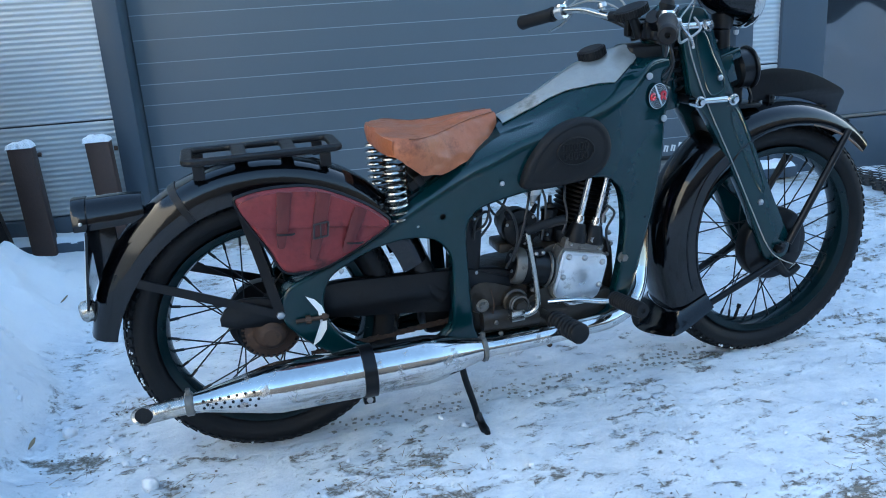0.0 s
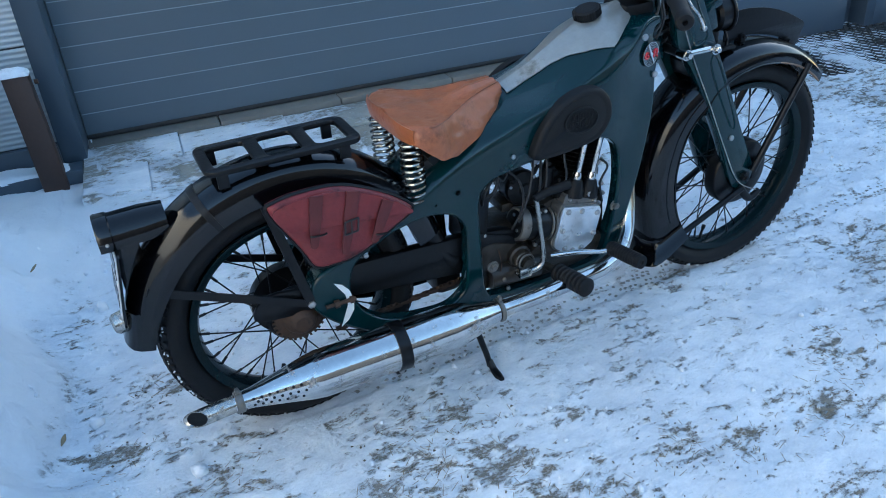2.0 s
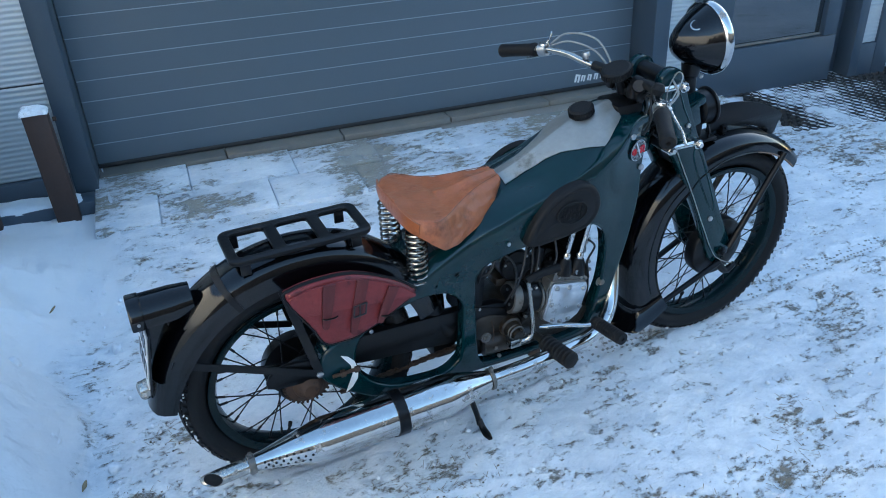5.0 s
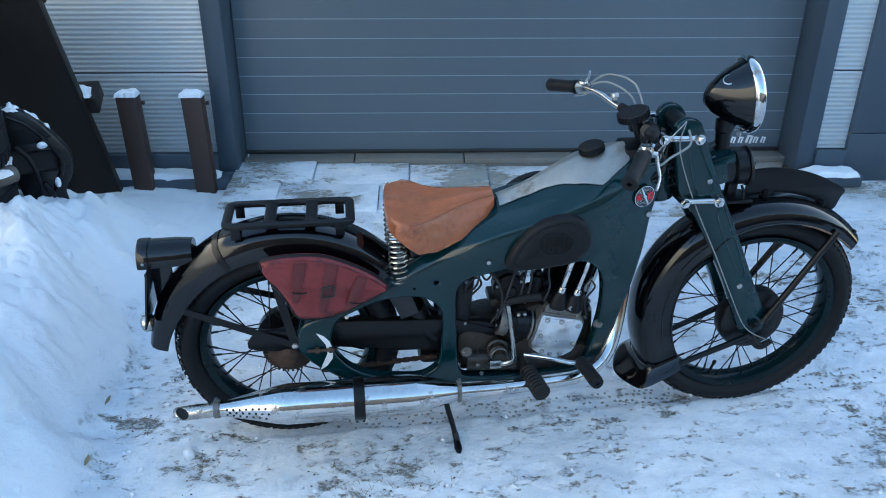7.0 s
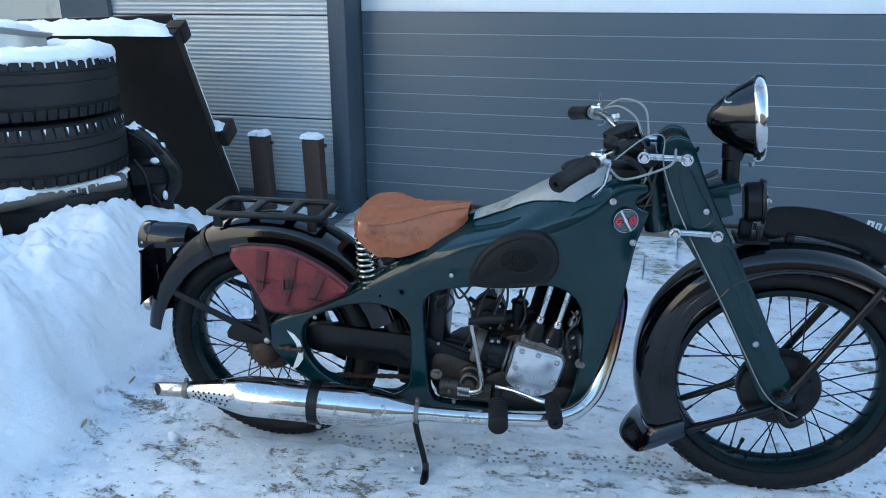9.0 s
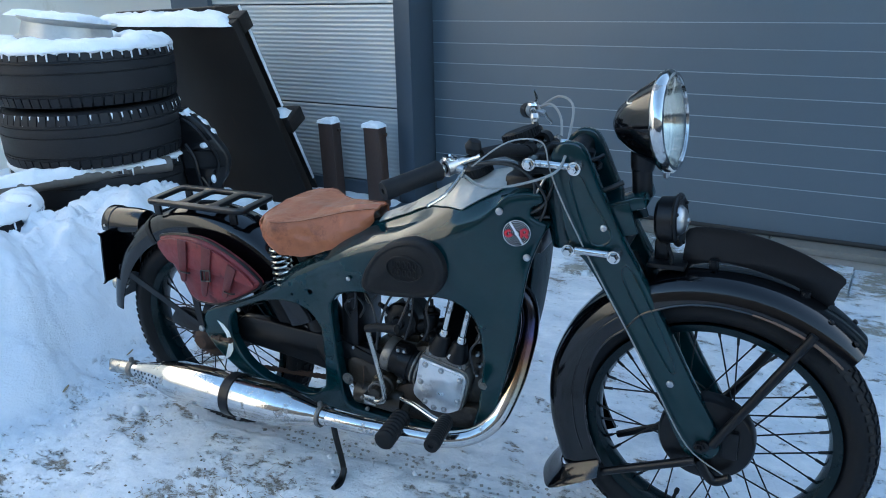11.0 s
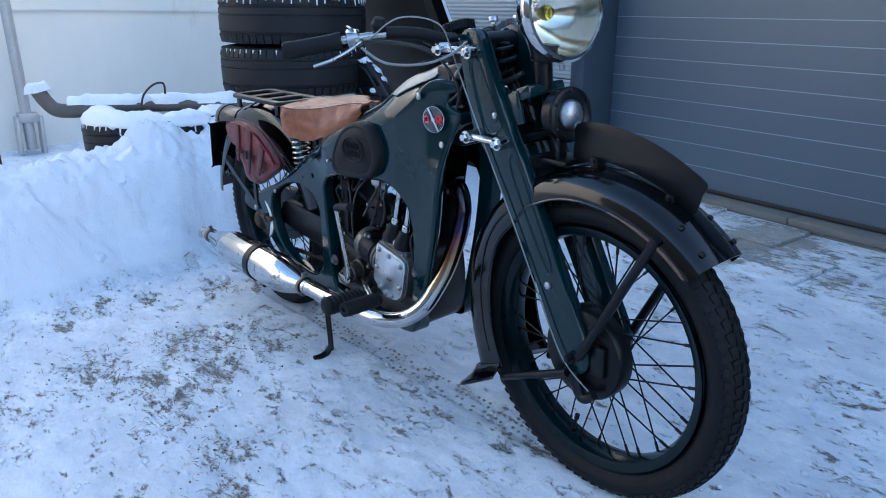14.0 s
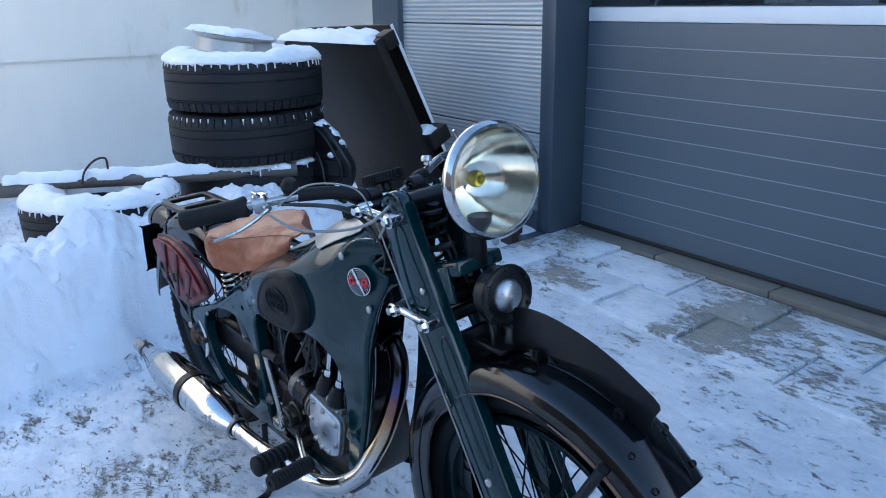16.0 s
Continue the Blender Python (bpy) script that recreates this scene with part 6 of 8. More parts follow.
rows = [[(-0.3665, -0.010 + f * 0.046 * math.cos(a), 0.310 + f * 0.050 * math.sin(a)) for a in np.linspace(0.05, math.pi - 0.05, 15)] for f in (1.0, 0.02)]
bm.free()
bm = skin(rows, thick=0.002)
part("tail_lens", bm, REDDARK, lamp, "dark red tail lamp glass")
disc_bolt(lamp, (-0.35, -0.0625, 0.318), (0, -1, 0), 0.004, "screw", STEEL, 0.003)
tiltp = Matrix.Translation((-0.350, -0.012, 0.225)) @ pose(0, 0, 0, 0, 9, 0)
bm = plate([P2([(-0.082, 0.07), (-0.076, 0.080), (0.076, 0.080), (0.082, 0.07), (0.082, -0.075), (0.074, -0.085), (-0.074, -0.085), (-0.082, -0.075)], 3)], 0.005, 0.001)
nplate = part("number_plate", move(bm, tiltp @ pose(0, 0, 0, 0, 0, 90)), BLACK, bike, "rear number plate, black backed, with plain bars")
bm = bmesh.new()
box(bm, (-0.0052, -0.072, -0.075), (-0.003, 0.072, 0.07), tiltp, 0)
face = part("plate_face", bm, PALE, nplate, "worn white plate face")
for row_z in (0.012, -0.055):
    for k in range(4):
        bm = bmesh.new()
        box(bm, (-0.0066, -0.058 + 0.031 * k, row_z), (-0.005, -0.038 + 0.031 * k, row_z + 0.045), tiltp, 0)
        part("plate_bar", bm, BLACK, face)
bm = bmesh.new()
box(bm, (-0.345, -0.016, 0.15), (-0.29, -0.008, 0.30), None, 0.002)
part("plate_bracket", bm, BLACK, nplate)
bm = bmesh.new()
lathe(bm, [(0.0, 0.014), (0.019, 0.012), (0.024, 0.006), (0.024, -0.016), (0.012, -0.022), (0.012, -0.035), (0.0, -0.035)], (-0.378, -0.03, 0.112), (-1, 0, -0.2), 24)
part("reflector", bm, TAILPIPE, nplate)

# -- red leather bag between the stays --
out = P2([(-0.036, 0.338), (-0.020, 0.358), (0.045, 0.366), (0.131, 0.358), (0.225, 0.314), (0.280, 0.272), (0.287, 0.254), (0.255, 0.230), (0.147, 0.178), (0.085, 0.171), (0.045, 0.180), (0.018, 0.235)], 5)
cx, cz = 0.115, 0.285
rows = []
for f, y in ((0.98, -0.128), (1.0, -0.131), (1.0, -0.140), (0.985, -0.147), (0.93, -0.152), (0.84, -0.154), (0.75, -0.156), (0.62, -0.157), (0.5, -0.158), (0.37, -0.158), (0.25, -0.158), (0.14, -0.158), (0.04, -0.158)):
    r = []
    for x, z in out:
        px, pz = cx + (x - cx) * f, cz + (z - cz) * f
        r.append((px, y - (0.004 * noise.noise(Vector((px * 25, pz * 25, 3))) + 0.006 * (0.35 - abs(noise.noise(Vector((px * 17 + pz * 4, pz * 3, 8))))) if f < 0.95 else 0), pz))
    rows.append(r)
bm = skin(rows, True)
bm.faces.new(bm.verts[-len(out):])
bm.faces.new(bm.verts[:len(out)])
bag = part("leather_bag", bm, RED, bike, "worn dark red leather side bag with straps", 50)
bm = bmesh.new()
tube(bm, [(x, -0.143, z) for x, z in out], 0.0048, 6, 1, True)
part("piping", bm, MATTBLACK, bag, "black edge piping")
# flap: a second layer over the upper half
flap = [(-0.030, 0.336), (-0.014, 0.351), (0.045, 0.359), (0.131, 0.351), (0.221, 0.308), (0.274, 0.268), (0.274, 0.256), (0.22, 0.266), (0.12, 0.277), (0.02, 0.287), (-0.008, 0.30)]
bm = plate([P2(flap, 4)], 0.005, 0.0015)
part("bag_flap", move(bm, Matrix.Translation((0, -0.1640, 0))), RED, bag)
for x0, z0, x1, z1, w, main in ((0.064, 0.360, 0.044, 0.240, 0.027, 0), (0.146, 0.349, 0.110, 0.205, 0.028, 1), (0.222, 0.305, 0.180, 0.212, 0.026, 0)):
    d = Vector((x1 - x0, z1 - z0)).normalized()
    n = Vector((-d.y, d.x)) * (w / 2)
    shape = [(0.0, 1.0), (0.35, 0.95), (0.62, 0.8), (0.86, 0.62), (0.97, 0.5), (1.0, 0.25)]
    side = [(x0 + (x1 - x0) * f + n.x * g, z0 + (z1 - z0) * f + n.y * g) for f, g in shape]
    other = [(x0 + (x1 - x0) * f - n.x * g, z0 + (z1 - z0) * f - n.y * g) for f, g in shape[::-1]]
    strap = part("strap", move(plate([side + other], 0.005, 0.0015), Matrix.Translation((0, -0.1695, 0))), STRAP, bag, "dark leather strap")
    bm = bmesh.new()
    bx, bz = x1 + 0.006 + (x0 - x1) * 0.45, z1 + (z0 - z1) * 0.45
    if main:
        loop = [(bx - 0.0145, -0.1745, bz + 0.014), (bx + 0.0165, -0.1745, bz + 0.017), (bx + 0.0125, -0.1745, bz - 0.014), (bx - 0.018, -0.1745, bz - 0.017)]
        for p, q in zip(loop, loop[1:] + loop[:1]):
            rod(bm, p, q, 0.0023, None, 8)
        rod(bm, (bx - 0.001, -0.1765, bz + 0.015), (bx - 0.003, -0.1765, bz - 0.014), 0.0018, None, 6)
        part("buckle", bm, DARKWIRE, strap, "dull metal buckle")
    else:
        tube(bm, [(bx - w * 0.75, -0.1710, bz - 0.022), (bx - w * 0.5, -0.1755, bz - 0.0225), (bx + w * 0.3, -0.1755, bz - 0.0245), (bx + w * 0.6, -0.1710, bz - 0.025)], 0.0022, 6, 3)
        part("strap_keeper", bm, MATTBLACK, strap, "black wire keeper")

# -- exhaust --
EY = -0.205
bm = bmesh.new()
lathe(bm, [(0.016, -0.20), (0.0205, -0.20), (0.0207, -0.19), (0.0235, -0.16), (0.0385, -0.09), (0.052, -0.03), (0.0565, 0.0), (0.057, 0.16), (0.057, 0.335), (0.052, 0.37), (0.0365, 0.43), (0.0245, 0.478), (0.0225, 0.50), (0.018, 0.50)], (0, EY, -0.066), (1, 0, 0), 40, loop=True)
silencer = part("silencer", bm, CHROME, bike, "chrome fishtail silencer with rows of small holes")
bm = bmesh.new()
lathe(bm, [(0.0172, -0.286), (0.0190, -0.287), (0.0200, -0.282), (0.0203, -0.205), (0.0203, -0.185), (0.0165, -0.185), (0.0165, -0.24)], (0, EY, -0.066), (1, 0, 0), 32, loop=True)
for v in bm.verts:
    if v.co.x < -0.25:
        v.co.x += 0.45 * (v.co.z + 0.066) - 1.25 * (v.co.y - EY)
for v in bm.verts:
    v.co.z += 0.08 * (v.co.x + 0.19)
part("tailpipe", bm, TAILPIPE, silencer, "dull worn tailpiece with a slanted open end")
# Dark disc just inside the open end paints the shade of the bore.
bm = bmesh.new()
rod(bm, (-0.281, EY, -0.066), (-0.279, EY, -0.066), 0.0176, None, 20)
for v in bm.verts:
    v.co.x += 0.45 * (v.co.z + 0.066) - 1.25 * (v.co.y - EY)
for v in bm.verts:
    v.co.z += 0.08 * (v.co.x + 0.19)
part("pipe_bore", bm, ENGBLACK, silencer, "dark disc painting the shade inside the tailpiece")
for x0, x1, r in ((-0.198, -0.180, 0.0225), (0.472, 0.484, 0.028)):
    bm = bmesh.new()
    lathe(bm, [(r, x0), (r + 0.003, x0 + 0.002), (r + 0.003, x1 - 0.002), (r, x1)], (0, EY, -0.066), (1, 0, 0), 28)
    box(bm, ((x0 + x1) / 2 - 0.005, EY - 0.006, -0.066 + r), ((x0 + x1) / 2 + 0.005, EY + 0.006, -0.066 + r + 0.014), None, 0.002)
    part("clamp", bm, GREYCAST, silencer, "dark steel pipe clamp")
# Dark pegs on the cone paint the shaded insides of small holes.
bm = bmesh.new()
for k in range(7):
    for row_a in (-10, 9, 28):
        x = -0.160 + 0.0175 * k + (0.008 if row_a == 9 else 0)
        r = lerp_table(x, [(-0.19, 0.0207), (-0.16, 0.0235), (-0.09, 0.0385), (-0.03, 0.052), (0, 0.0565)])
        a = radians(row_a)
        d = Vector((-0.18, -math.cos(a), math.sin(a))).normalized()
        p = Vector((x, EY - r * math.cos(a), -0.066 + r * math.sin(a)))
        rod(bm, p - d * 0.003, p + d * 0.0006, 0.0034, None, 8)
part("silencer_holes", bm, ENGBLACK, silencer)
bm = bmesh.new()
lathe(bm, [(0.057, 0.182), (0.0605, 0.183), (0.0605, 0.212), (0.057, 0.213)], (0, EY, -0.066), (1, 0, 0), 36)
box(bm, (0.184, EY - 0.006, -0.150), (0.211, EY + 0.012, -0.122), None, 0.003)
rod(bm, (0.19, EY + 0.05, -0.072), (0.19, -0.10, -0.075), 0.007, None, 8)
part("silencer_strap", bm, MATTBLACK, silencer, "black steel silencer strap")
disc_bolt(silencer, (0.197, EY - 0.006, -0.138), r=0.008, mat=STEEL)
bm = bmesh.new()
tube(bm, [(0.48, EY, -0.066), (0.60, -0.203, -0.066), (0.74, -0.19, -0.067), (0.825, -0.178, -0.066), (0.893, -0.152, -0.052), (0.938, -0.120, -0.016), (0.961, -0.090, 0.036)], 0.0215, 16, 8)
part("exhaust_pipe", bm, CHROME, silencer, "bright chrome exhaust pipe")
bm = bmesh.new()
tube(bm, [(0.957, -0.096, 0.026), (0.972, -0.070, 0.075), (0.983, -0.049, 0.13), (0.991, -0.032, 0.185), (0.990, -0.020, 0.235), (0.972, -0.012, 0.275), (0.93, -0.006, 0.297), (0.87, -0.004, 0.30)], 0.0218, 16, 8)
lathe(bm, [(0.023, 0.0), (0.03, 0.002), (0.03, 0.012), (0.023, 0.014)], (0.955, -0.010, 0.286), (-0.8, 0, 0.45), 20)
part("exhaust_bend", bm, HOTCHROME, silencer, "heat-tinted exhaust bend")

# -- engine --
out = P2([(0.50, -0.02), (0.56, 0.05), (0.66, 0.06), (0.72, 0.10), (0.86, 0.10), (0.885, 0.04), (0.88, -0.05), (0.84, -0.095), (0.62, -0.10), (0.52, -0.085)], 4)
engine = part("engine", plate([out], 0.13, 0.016), OILBROWN, bike, "oily single-cylinder engine with black fins")


def sheet(name, pts, y, thick, mat, parent, label="", bevel=0.003, n=0):
    """A casting or plate of a given outline, its outer face at y."""
    o = P2(pts, n) if n else pts
    return part(name, move(plate([o], thick, bevel), Matrix.Translation((0, y + thick / 2, 0))), mat, parent, label)


def capped(name, profile, at, axis, mat, parent, label="", seg=24):
    bm = bmesh.new()
    lathe(bm, profile, at, axis, seg)
    return part(name, bm, mat, parent, label)


# timing chest and its cover plate, canted forwards
COVER = [(0.737, 0.106), (0.744, 0.104), (0.790, 0.0935), (0.838, 0.083), (0.848, 0.077), (0.852, 0.066), (0.851, 0.055), (0.842, 0.020), (0.832, -0.014), (0.826, -0.024), (0.804, -0.037), (0.790, -0.0405), (0.762, -0.0405), (0.752, -0.039), (0.715, -0.012), (0.708, -0.003), (0.707, 0.008), (0.716, 0.040), (0.727, 0.084), (0.731, 0.100)]
sheet("timing_chest", grow(COVER, 0.004), -0.101, 0.055, GREYCAST, engine, "dull grey timing chest", 0.004)
tcover = sheet("timing_cover", COVER, -0.110, 0.0085, POLISHED, engine, "polished aluminium cover plate with bolts", 0.0025)
sheet("pressed_lip", grow(COVER, -0.006), -0.1118, 0.003, POLISHED, tcover, "", 0.001)
for x, z in ((0.746, 0.092), (0.789, 0.083), (0.839, 0.065), (0.729, 0.040), (0.737, -0.017), (0.791, -0.030), (0.830, 0.004), (0.762, -0.030)):
    capped("washer", [(0.0, 0.0015), (0.0082, 0.0015), (0.0082, 0.0)], (x, -0.1118, z), (0, -1, 0), STEEL, tcover)
    disc_bolt(tcover, (x, -0.113, z), r=0.0062, mat=STEEL, h=0.006)
top_cast = sheet("chest_top", [(0.741, 0.108), (0.747, 0.131), (0.752, 0.134), (0.842, 0.106), (0.847, 0.100), (0.842, 0.086)], -0.098, 0.075, GREYCAST, engine, "dull grey casting above the timing cover", 0.004)
disc_bolt(top_cast, (0.757, -0.098, 0.121), r=0.005)
disc_bolt(top_cast, (0.836, -0.098, 0.097), r=0.005)
sheet("lower_web", [(0.640, -0.030), (0.700, 0.005), (0.722, -0.022), (0.765, -0.050), (0.86, -0.030), (0.872, -0.06), (0.80, -0.095), (0.66, -0.095)], -0.090, 0.05, OILBROWN, engine, "brown oily crankcase web", 0.01, 3)
# tappet blocks and pushrod tubes
for x0, z0, x1, z1 in ((0.788, 0.173, 0.8195, 0.292), (0.834, 0.161, 0.8655, 0.280)):
    d = Vector((x1 - x0, 0.004, z1 - z0)).normalized()
    base = Vector((x0, -0.083, z0)) - d * 0.052
    tb = capped("tappet_block", [(0.0, 0.0), (0.029, 0.0), (0.0285, 0.012), (0.020, 0.040), (0.0165, 0.047), (0.0, 0.047)], base, d, ENGBLACK, engine, "black tapered tappet block", 20)
    bm = bmesh.new()
    rod(bm, Vector((x0, -0.083, z0)), Vector((x1, -0.079, z1)), 0.0078, None, 16)
    tube_ob = part("pushrod_tube", bm, CHROME, engine, "chrome pushrod tube")
    capped("gland_nut", [(0.0, 0.0), (0.0125, 0.0), (0.0128, 0.010), (0.0115, 0.014), (0.0105, 0.020), (0.0, 0.020)], Vector((x0, -0.083, z0)) - d * 0.006, d, CHROME, tube_ob, "bright gland nut", 12)
capped("tappet_bolt", [(0.0, 0.012), (0.007, 0.012), (0.0085, 0.004), (0.0085, 0.0)], (0.8135, -0.098, 0.124), (0, -1, 0.2), STEEL, engine, "", 6)
# cylinder and head with fins
tilt_m = pose(0.806, 0.0, 0.095, 0, 14.5, 0)
up = tilt_m.to_3x3() @ Vector((0, 0, 1))
bm = bmesh.new()
rod(bm, tilt_m @ Vector((0, 0, -0.01)), tilt_m @ Vector((0, 0, 0.27)), 0.046, None, 24)
barrel = part("cylinder", bm, ENGBLACK, engine, "black finned cylinder")
for k in range(19):
    z = 0.045 + 0.0118 * k
    r = 0.070 + (0.010 if k > 10 else 0)
    capped("fin", [(0.04, z), (r - 0.002, z + 0.0008), (r, z + 0.0018), (r - 0.002, z + 0.003), (0.04, z + 0.0045)], tilt_m.translation, up, ENGBLACK, barrel, "", 32)
bm = bmesh.new()
rod(bm, (0.868, -0.052, 0.165), (0.885, -0.060, 0.195), 0.0045, None, 8)
lathe(bm, [(0.0, 0.02), (0.008, 0.018), (0.010, 0.006), (0.010, 0.0)], (0.868, -0.052, 0.15), (0.2, 0, 1), 12)
part("oil_union", bm, STEEL, engine, "bright oil pipe union")
for k, (x, z) in enumerate(((0.872, 0.128), (0.878, 0.098), (0.868, 0.070))):
    disc_bolt(engine, (x, -0.072, z), (0.3, -1, 0), 0.007 - 0.0006 * k, mat=STEEL, h=0.012)
# dynamo: barrel with cast end rings, a clamp strap and a terminal
d0, d1 = Vector((0.606, -0.062, 0.076)), Vector((0.732, -0.066, 0.044))
ax, L_ = (d1 - d0).normalized(), (d1 - d0).length
dynamo = capped("dynamo", [(0.0, 0.0), (0.034, 0.0), (0.043, 0.006), (0.0445, 0.028), (0.0445, L_ - 0.02), (0.04, L_), (0.0, L_)], d0, ax, ENGBLACK, engine, "black dynamo barrel", 36)
capped("end_ring", [(0.030, 0.001), (0.044, 0.004), (0.0468, 0.008), (0.0468, 0.028), (0.0448, 0.030)], d0, ax, GREYCAST, dynamo, "grey cast end ring", 36)
for h0, h1 in ((0.094, 0.101), (0.106, 0.113)):
    capped("end_ring", [(0.0445, h0), (0.0482, h0 + 0.001), (0.0482, h1 - 0.001), (0.0445, h1)], d0, ax, GREYCAST, dynamo, "grey cast flange ring", 36)
bm = bmesh.new()
lathe(bm, [(0.0448, 0.050), (0.0475, 0.051), (0.0475, 0.083), (0.0448, 0.084)], d0, ax, 36)
sm = Matrix.Translation(d0 + ax * 0.067)
box(bm, (-0.016, -0.034, 0.040), (0.016, -0.012, 0.060), sm, 0.003)
dstrap = part("clamp_strap", bm, MATTBLACK, dynamo, "black clamp strap")
for dx in (-0.008, 0.010):
    disc_bolt(dstrap, d0 + ax * 0.067 + Vector((dx, -0.034, 0.050)), (0, -1, 0), 0.0055, mat=STEEL, h=0.006)
for a_ in (20, 140, 260):
    u_, v_ = frame_axes(ax)
    disc_bolt(dynamo, d0 + 0.025 * (math.cos(radians(a_)) * u_ + math.sin(radians(a_)) * v_), -ax, 0.005, mat=STEEL, h=0.004)
# magneto with its domed cap
mag = capped("magneto", [(0.0, 0.018), (0.014, 0.018), (0.018, 0.012), (0.034, 0.010), (0.040, 0.006), (0.046, 0.004), (0.049, -0.004), (0.049, -0.012), (0.046, -0.016), (0.046, -0.05), (0.038, -0.055), (0.034, -0.10), (0.0, -0.10)], (0.645, -0.044, 0.163), (0, -1, 0.05), ENGBLACK, engine, "black magneto", 36)
for k in range(3):
    a_ = radians(40 + 120 * k)
    disc_bolt(mag, (0.645 + 0.041 * math.cos(a_), -0.049, 0.163 + 0.041 * math.sin(a_)), (0, -1, 0), 0.0045, mat=STEEL, h=0.004)
for p, q, r0, r1 in (((0.612, -0.052, 0.195), (0.598, -0.066, 0.215), 0.008, 0.006), ((0.672, -0.055, 0.205), (0.680, -0.062, 0.225), 0.007, 0.0045)):
    bm = bmesh.new()
    rod(bm, p, q, r0, r1, 10)
    part("cable_end", bm, RUBBER, mag, "black rubber cable end")
bm = bmesh.new()
box(bm, (0.590, -0.03, 0.095), (0.690, 0.05, 0.122), None, 0.008)
part("magneto_platform", bm, OILBROWN, engine)
bm = bmesh.new()
box(bm, (0.468, -0.072, 0.03), (0.522, 0.06, 0.245), Matrix.Translation((0.5, 0, 0.03)) @ pose(0, 0, 0, 0, 5, 0) @ Matrix.Translation((-0.5, 0, -0.03)), 0.012)
oil = part("oil_tank", bm, MATTBLACK, engine, "black oil tank behind the engine")
bm = bmesh.new()
rod(bm, (0.522, -0.055, 0.235), (0.522, -0.055, 0.266), 0.009, None, 10)
rod(bm, (0.522, -0.055, 0.240), (0.522, -0.055, 0.248), 0.0125, None, 6)
part("oil_union", bm, GREYCAST, oil)
for z in (0.075, 0.215):
    disc_bolt(oil, (0.512, -0.072, z), r=0.006, mat=STEEL)
# carburettor
bm = bmesh.new()
rod(bm, (0.724, -0.03, 0.118), (0.729, -0.03, 0.192), 0.020, None, 20)
rod(bm, (0.729, -0.03, 0.192), (0.730, -0.03, 0.199), 0.024, None, 8)
rod(bm, (0.690, -0.03, 0.150), (0.775, -0.015, 0.165), 0.0165, None, 16)
rod(bm, (0.690, -0.03, 0.150), (0.684, -0.03, 0.149), 0.021, None, 16)
carb = part("carburettor", bm, ENGBLACK, engine, "dark carburettor")
capped("carburettor_top", [(0.0, 0.034), (0.0045, 0.034), (0.005, 0.016), (0.009, 0.014), (0.012, 0.004), (0.021, 0.002), (0.021, 0.0)], (0.730, -0.03, 0.199), (0.05, 0, 1), MATTBLACK, carb, "", 18)
capped("float_bowl", [(0.0, 0.0), (0.019, 0.0), (0.021, 0.006), (0.021, 0.034), (0.014, 0.040), (0.005, 0.042), (0.004, 0.052), (0.0, 0.052)], (0.752, -0.058, 0.118), (0, 0, 1), ENGBLACK, carb, "", 20)
for x, z in ((0.712, 0.140), (0.742, 0.152), (0.756, 0.150)):
    disc_bolt(carb, (x, -0.052, z), r=0.0045, mat=STEEL, h=0.008)
# fuel tap under the tank with its settling bowl
tap = capped("fuel_tap", [(0.0, 0.0), (0.017, 0.0), (0.0225, 0.010), (0.0225, 0.032), (0.0145, 0.040), (0.012, 0.052), (0.0, 0.054)], (0.674, -0.050, 0.284), (0.06, 0, -1), DULLALU, engine, "dull metal fuel tap bowl", 20)
bm = bmesh.new()
rod(bm, (0.677, -0.05, 0.235), (0.678, -0.05, 0.205), 0.0048, 0.004, 8)
rod(bm, (0.677, -0.05, 0.226), (0.677, -0.05, 0.219), 0.0085, None, 6)
part("tap_spout", bm, STEEL, tap)
bm = bmesh.new()
rod(bm, (0.660, -0.066, 0.270), (0.640, -0.088, 0.266), 0.0045, None, 8)
part("tap_lever", bm, STEEL, tap)
# primary guard, gearbox and kick shaft
sheet("primary_guard", [(0.462, 0.092), (0.476, 0.090), (0.594, 0.048), (0.600, 0.040), (0.598, 0.014), (0.474, 0.046)], -0.078, 0.022, MATTBLACK, engine, "flat black guard over the primary chain", 0.004)
sheet("gearbox_lid", [(0.500, 0.030), (0.535, 0.040), (0.610, 0.012), (0.640, -0.012), (0.628, -0.040), (0.560, -0.035), (0.505, -0.022)], -0.082, 0.06, OILBROWN, engine, "oily gearbox lid", 0.008, 3)
kick_hub = capped("kick_shaft", [(0.0, 0.062), (0.015, 0.062), (0.017, 0.052), (0.017, 0.040), (0.026, 0.038), (0.028, 0.030), (0.028, 0.022), (0.033, 0.018), (0.033, 0.0)], (0.606, -0.078, -0.010), (0, -1, 0), OILBROWN, engine, "", 24)
bm = bmesh.new()
tube(bm, [(0.606 + 0.0235 * math.cos(a), -0.098 - 0.0021 * a, -0.010 + 0.0235 * math.sin(a)) for a in np.linspace(0, 6 * math.pi, 56)], 0.0026, 6, 1)
part("return_spring", bm, GREYCAST, kick_hub, "coiled return spring")
bm = bmesh.new()
rod(bm, (0.52, -0.075, -0.055), (0.665, -0.085, -0.055), 0.034, 0.034, 28)
box(bm, (0.5, -0.07, -0.10), (0.70, 0.06, -0.02), None, 0.012)
gearbox = part("gearbox", bm, OILBROWN, engine, "oily gearbox casing")
for x, z in ((0.548, -0.052), (0.560, -0.084), (0.640, -0.060), (0.655, 0.012)):
    disc_bolt(gearbox, (x, -0.108 if z < 0 else -0.09, z), r=0.0065, mat=GREYCAST, h=0.008)
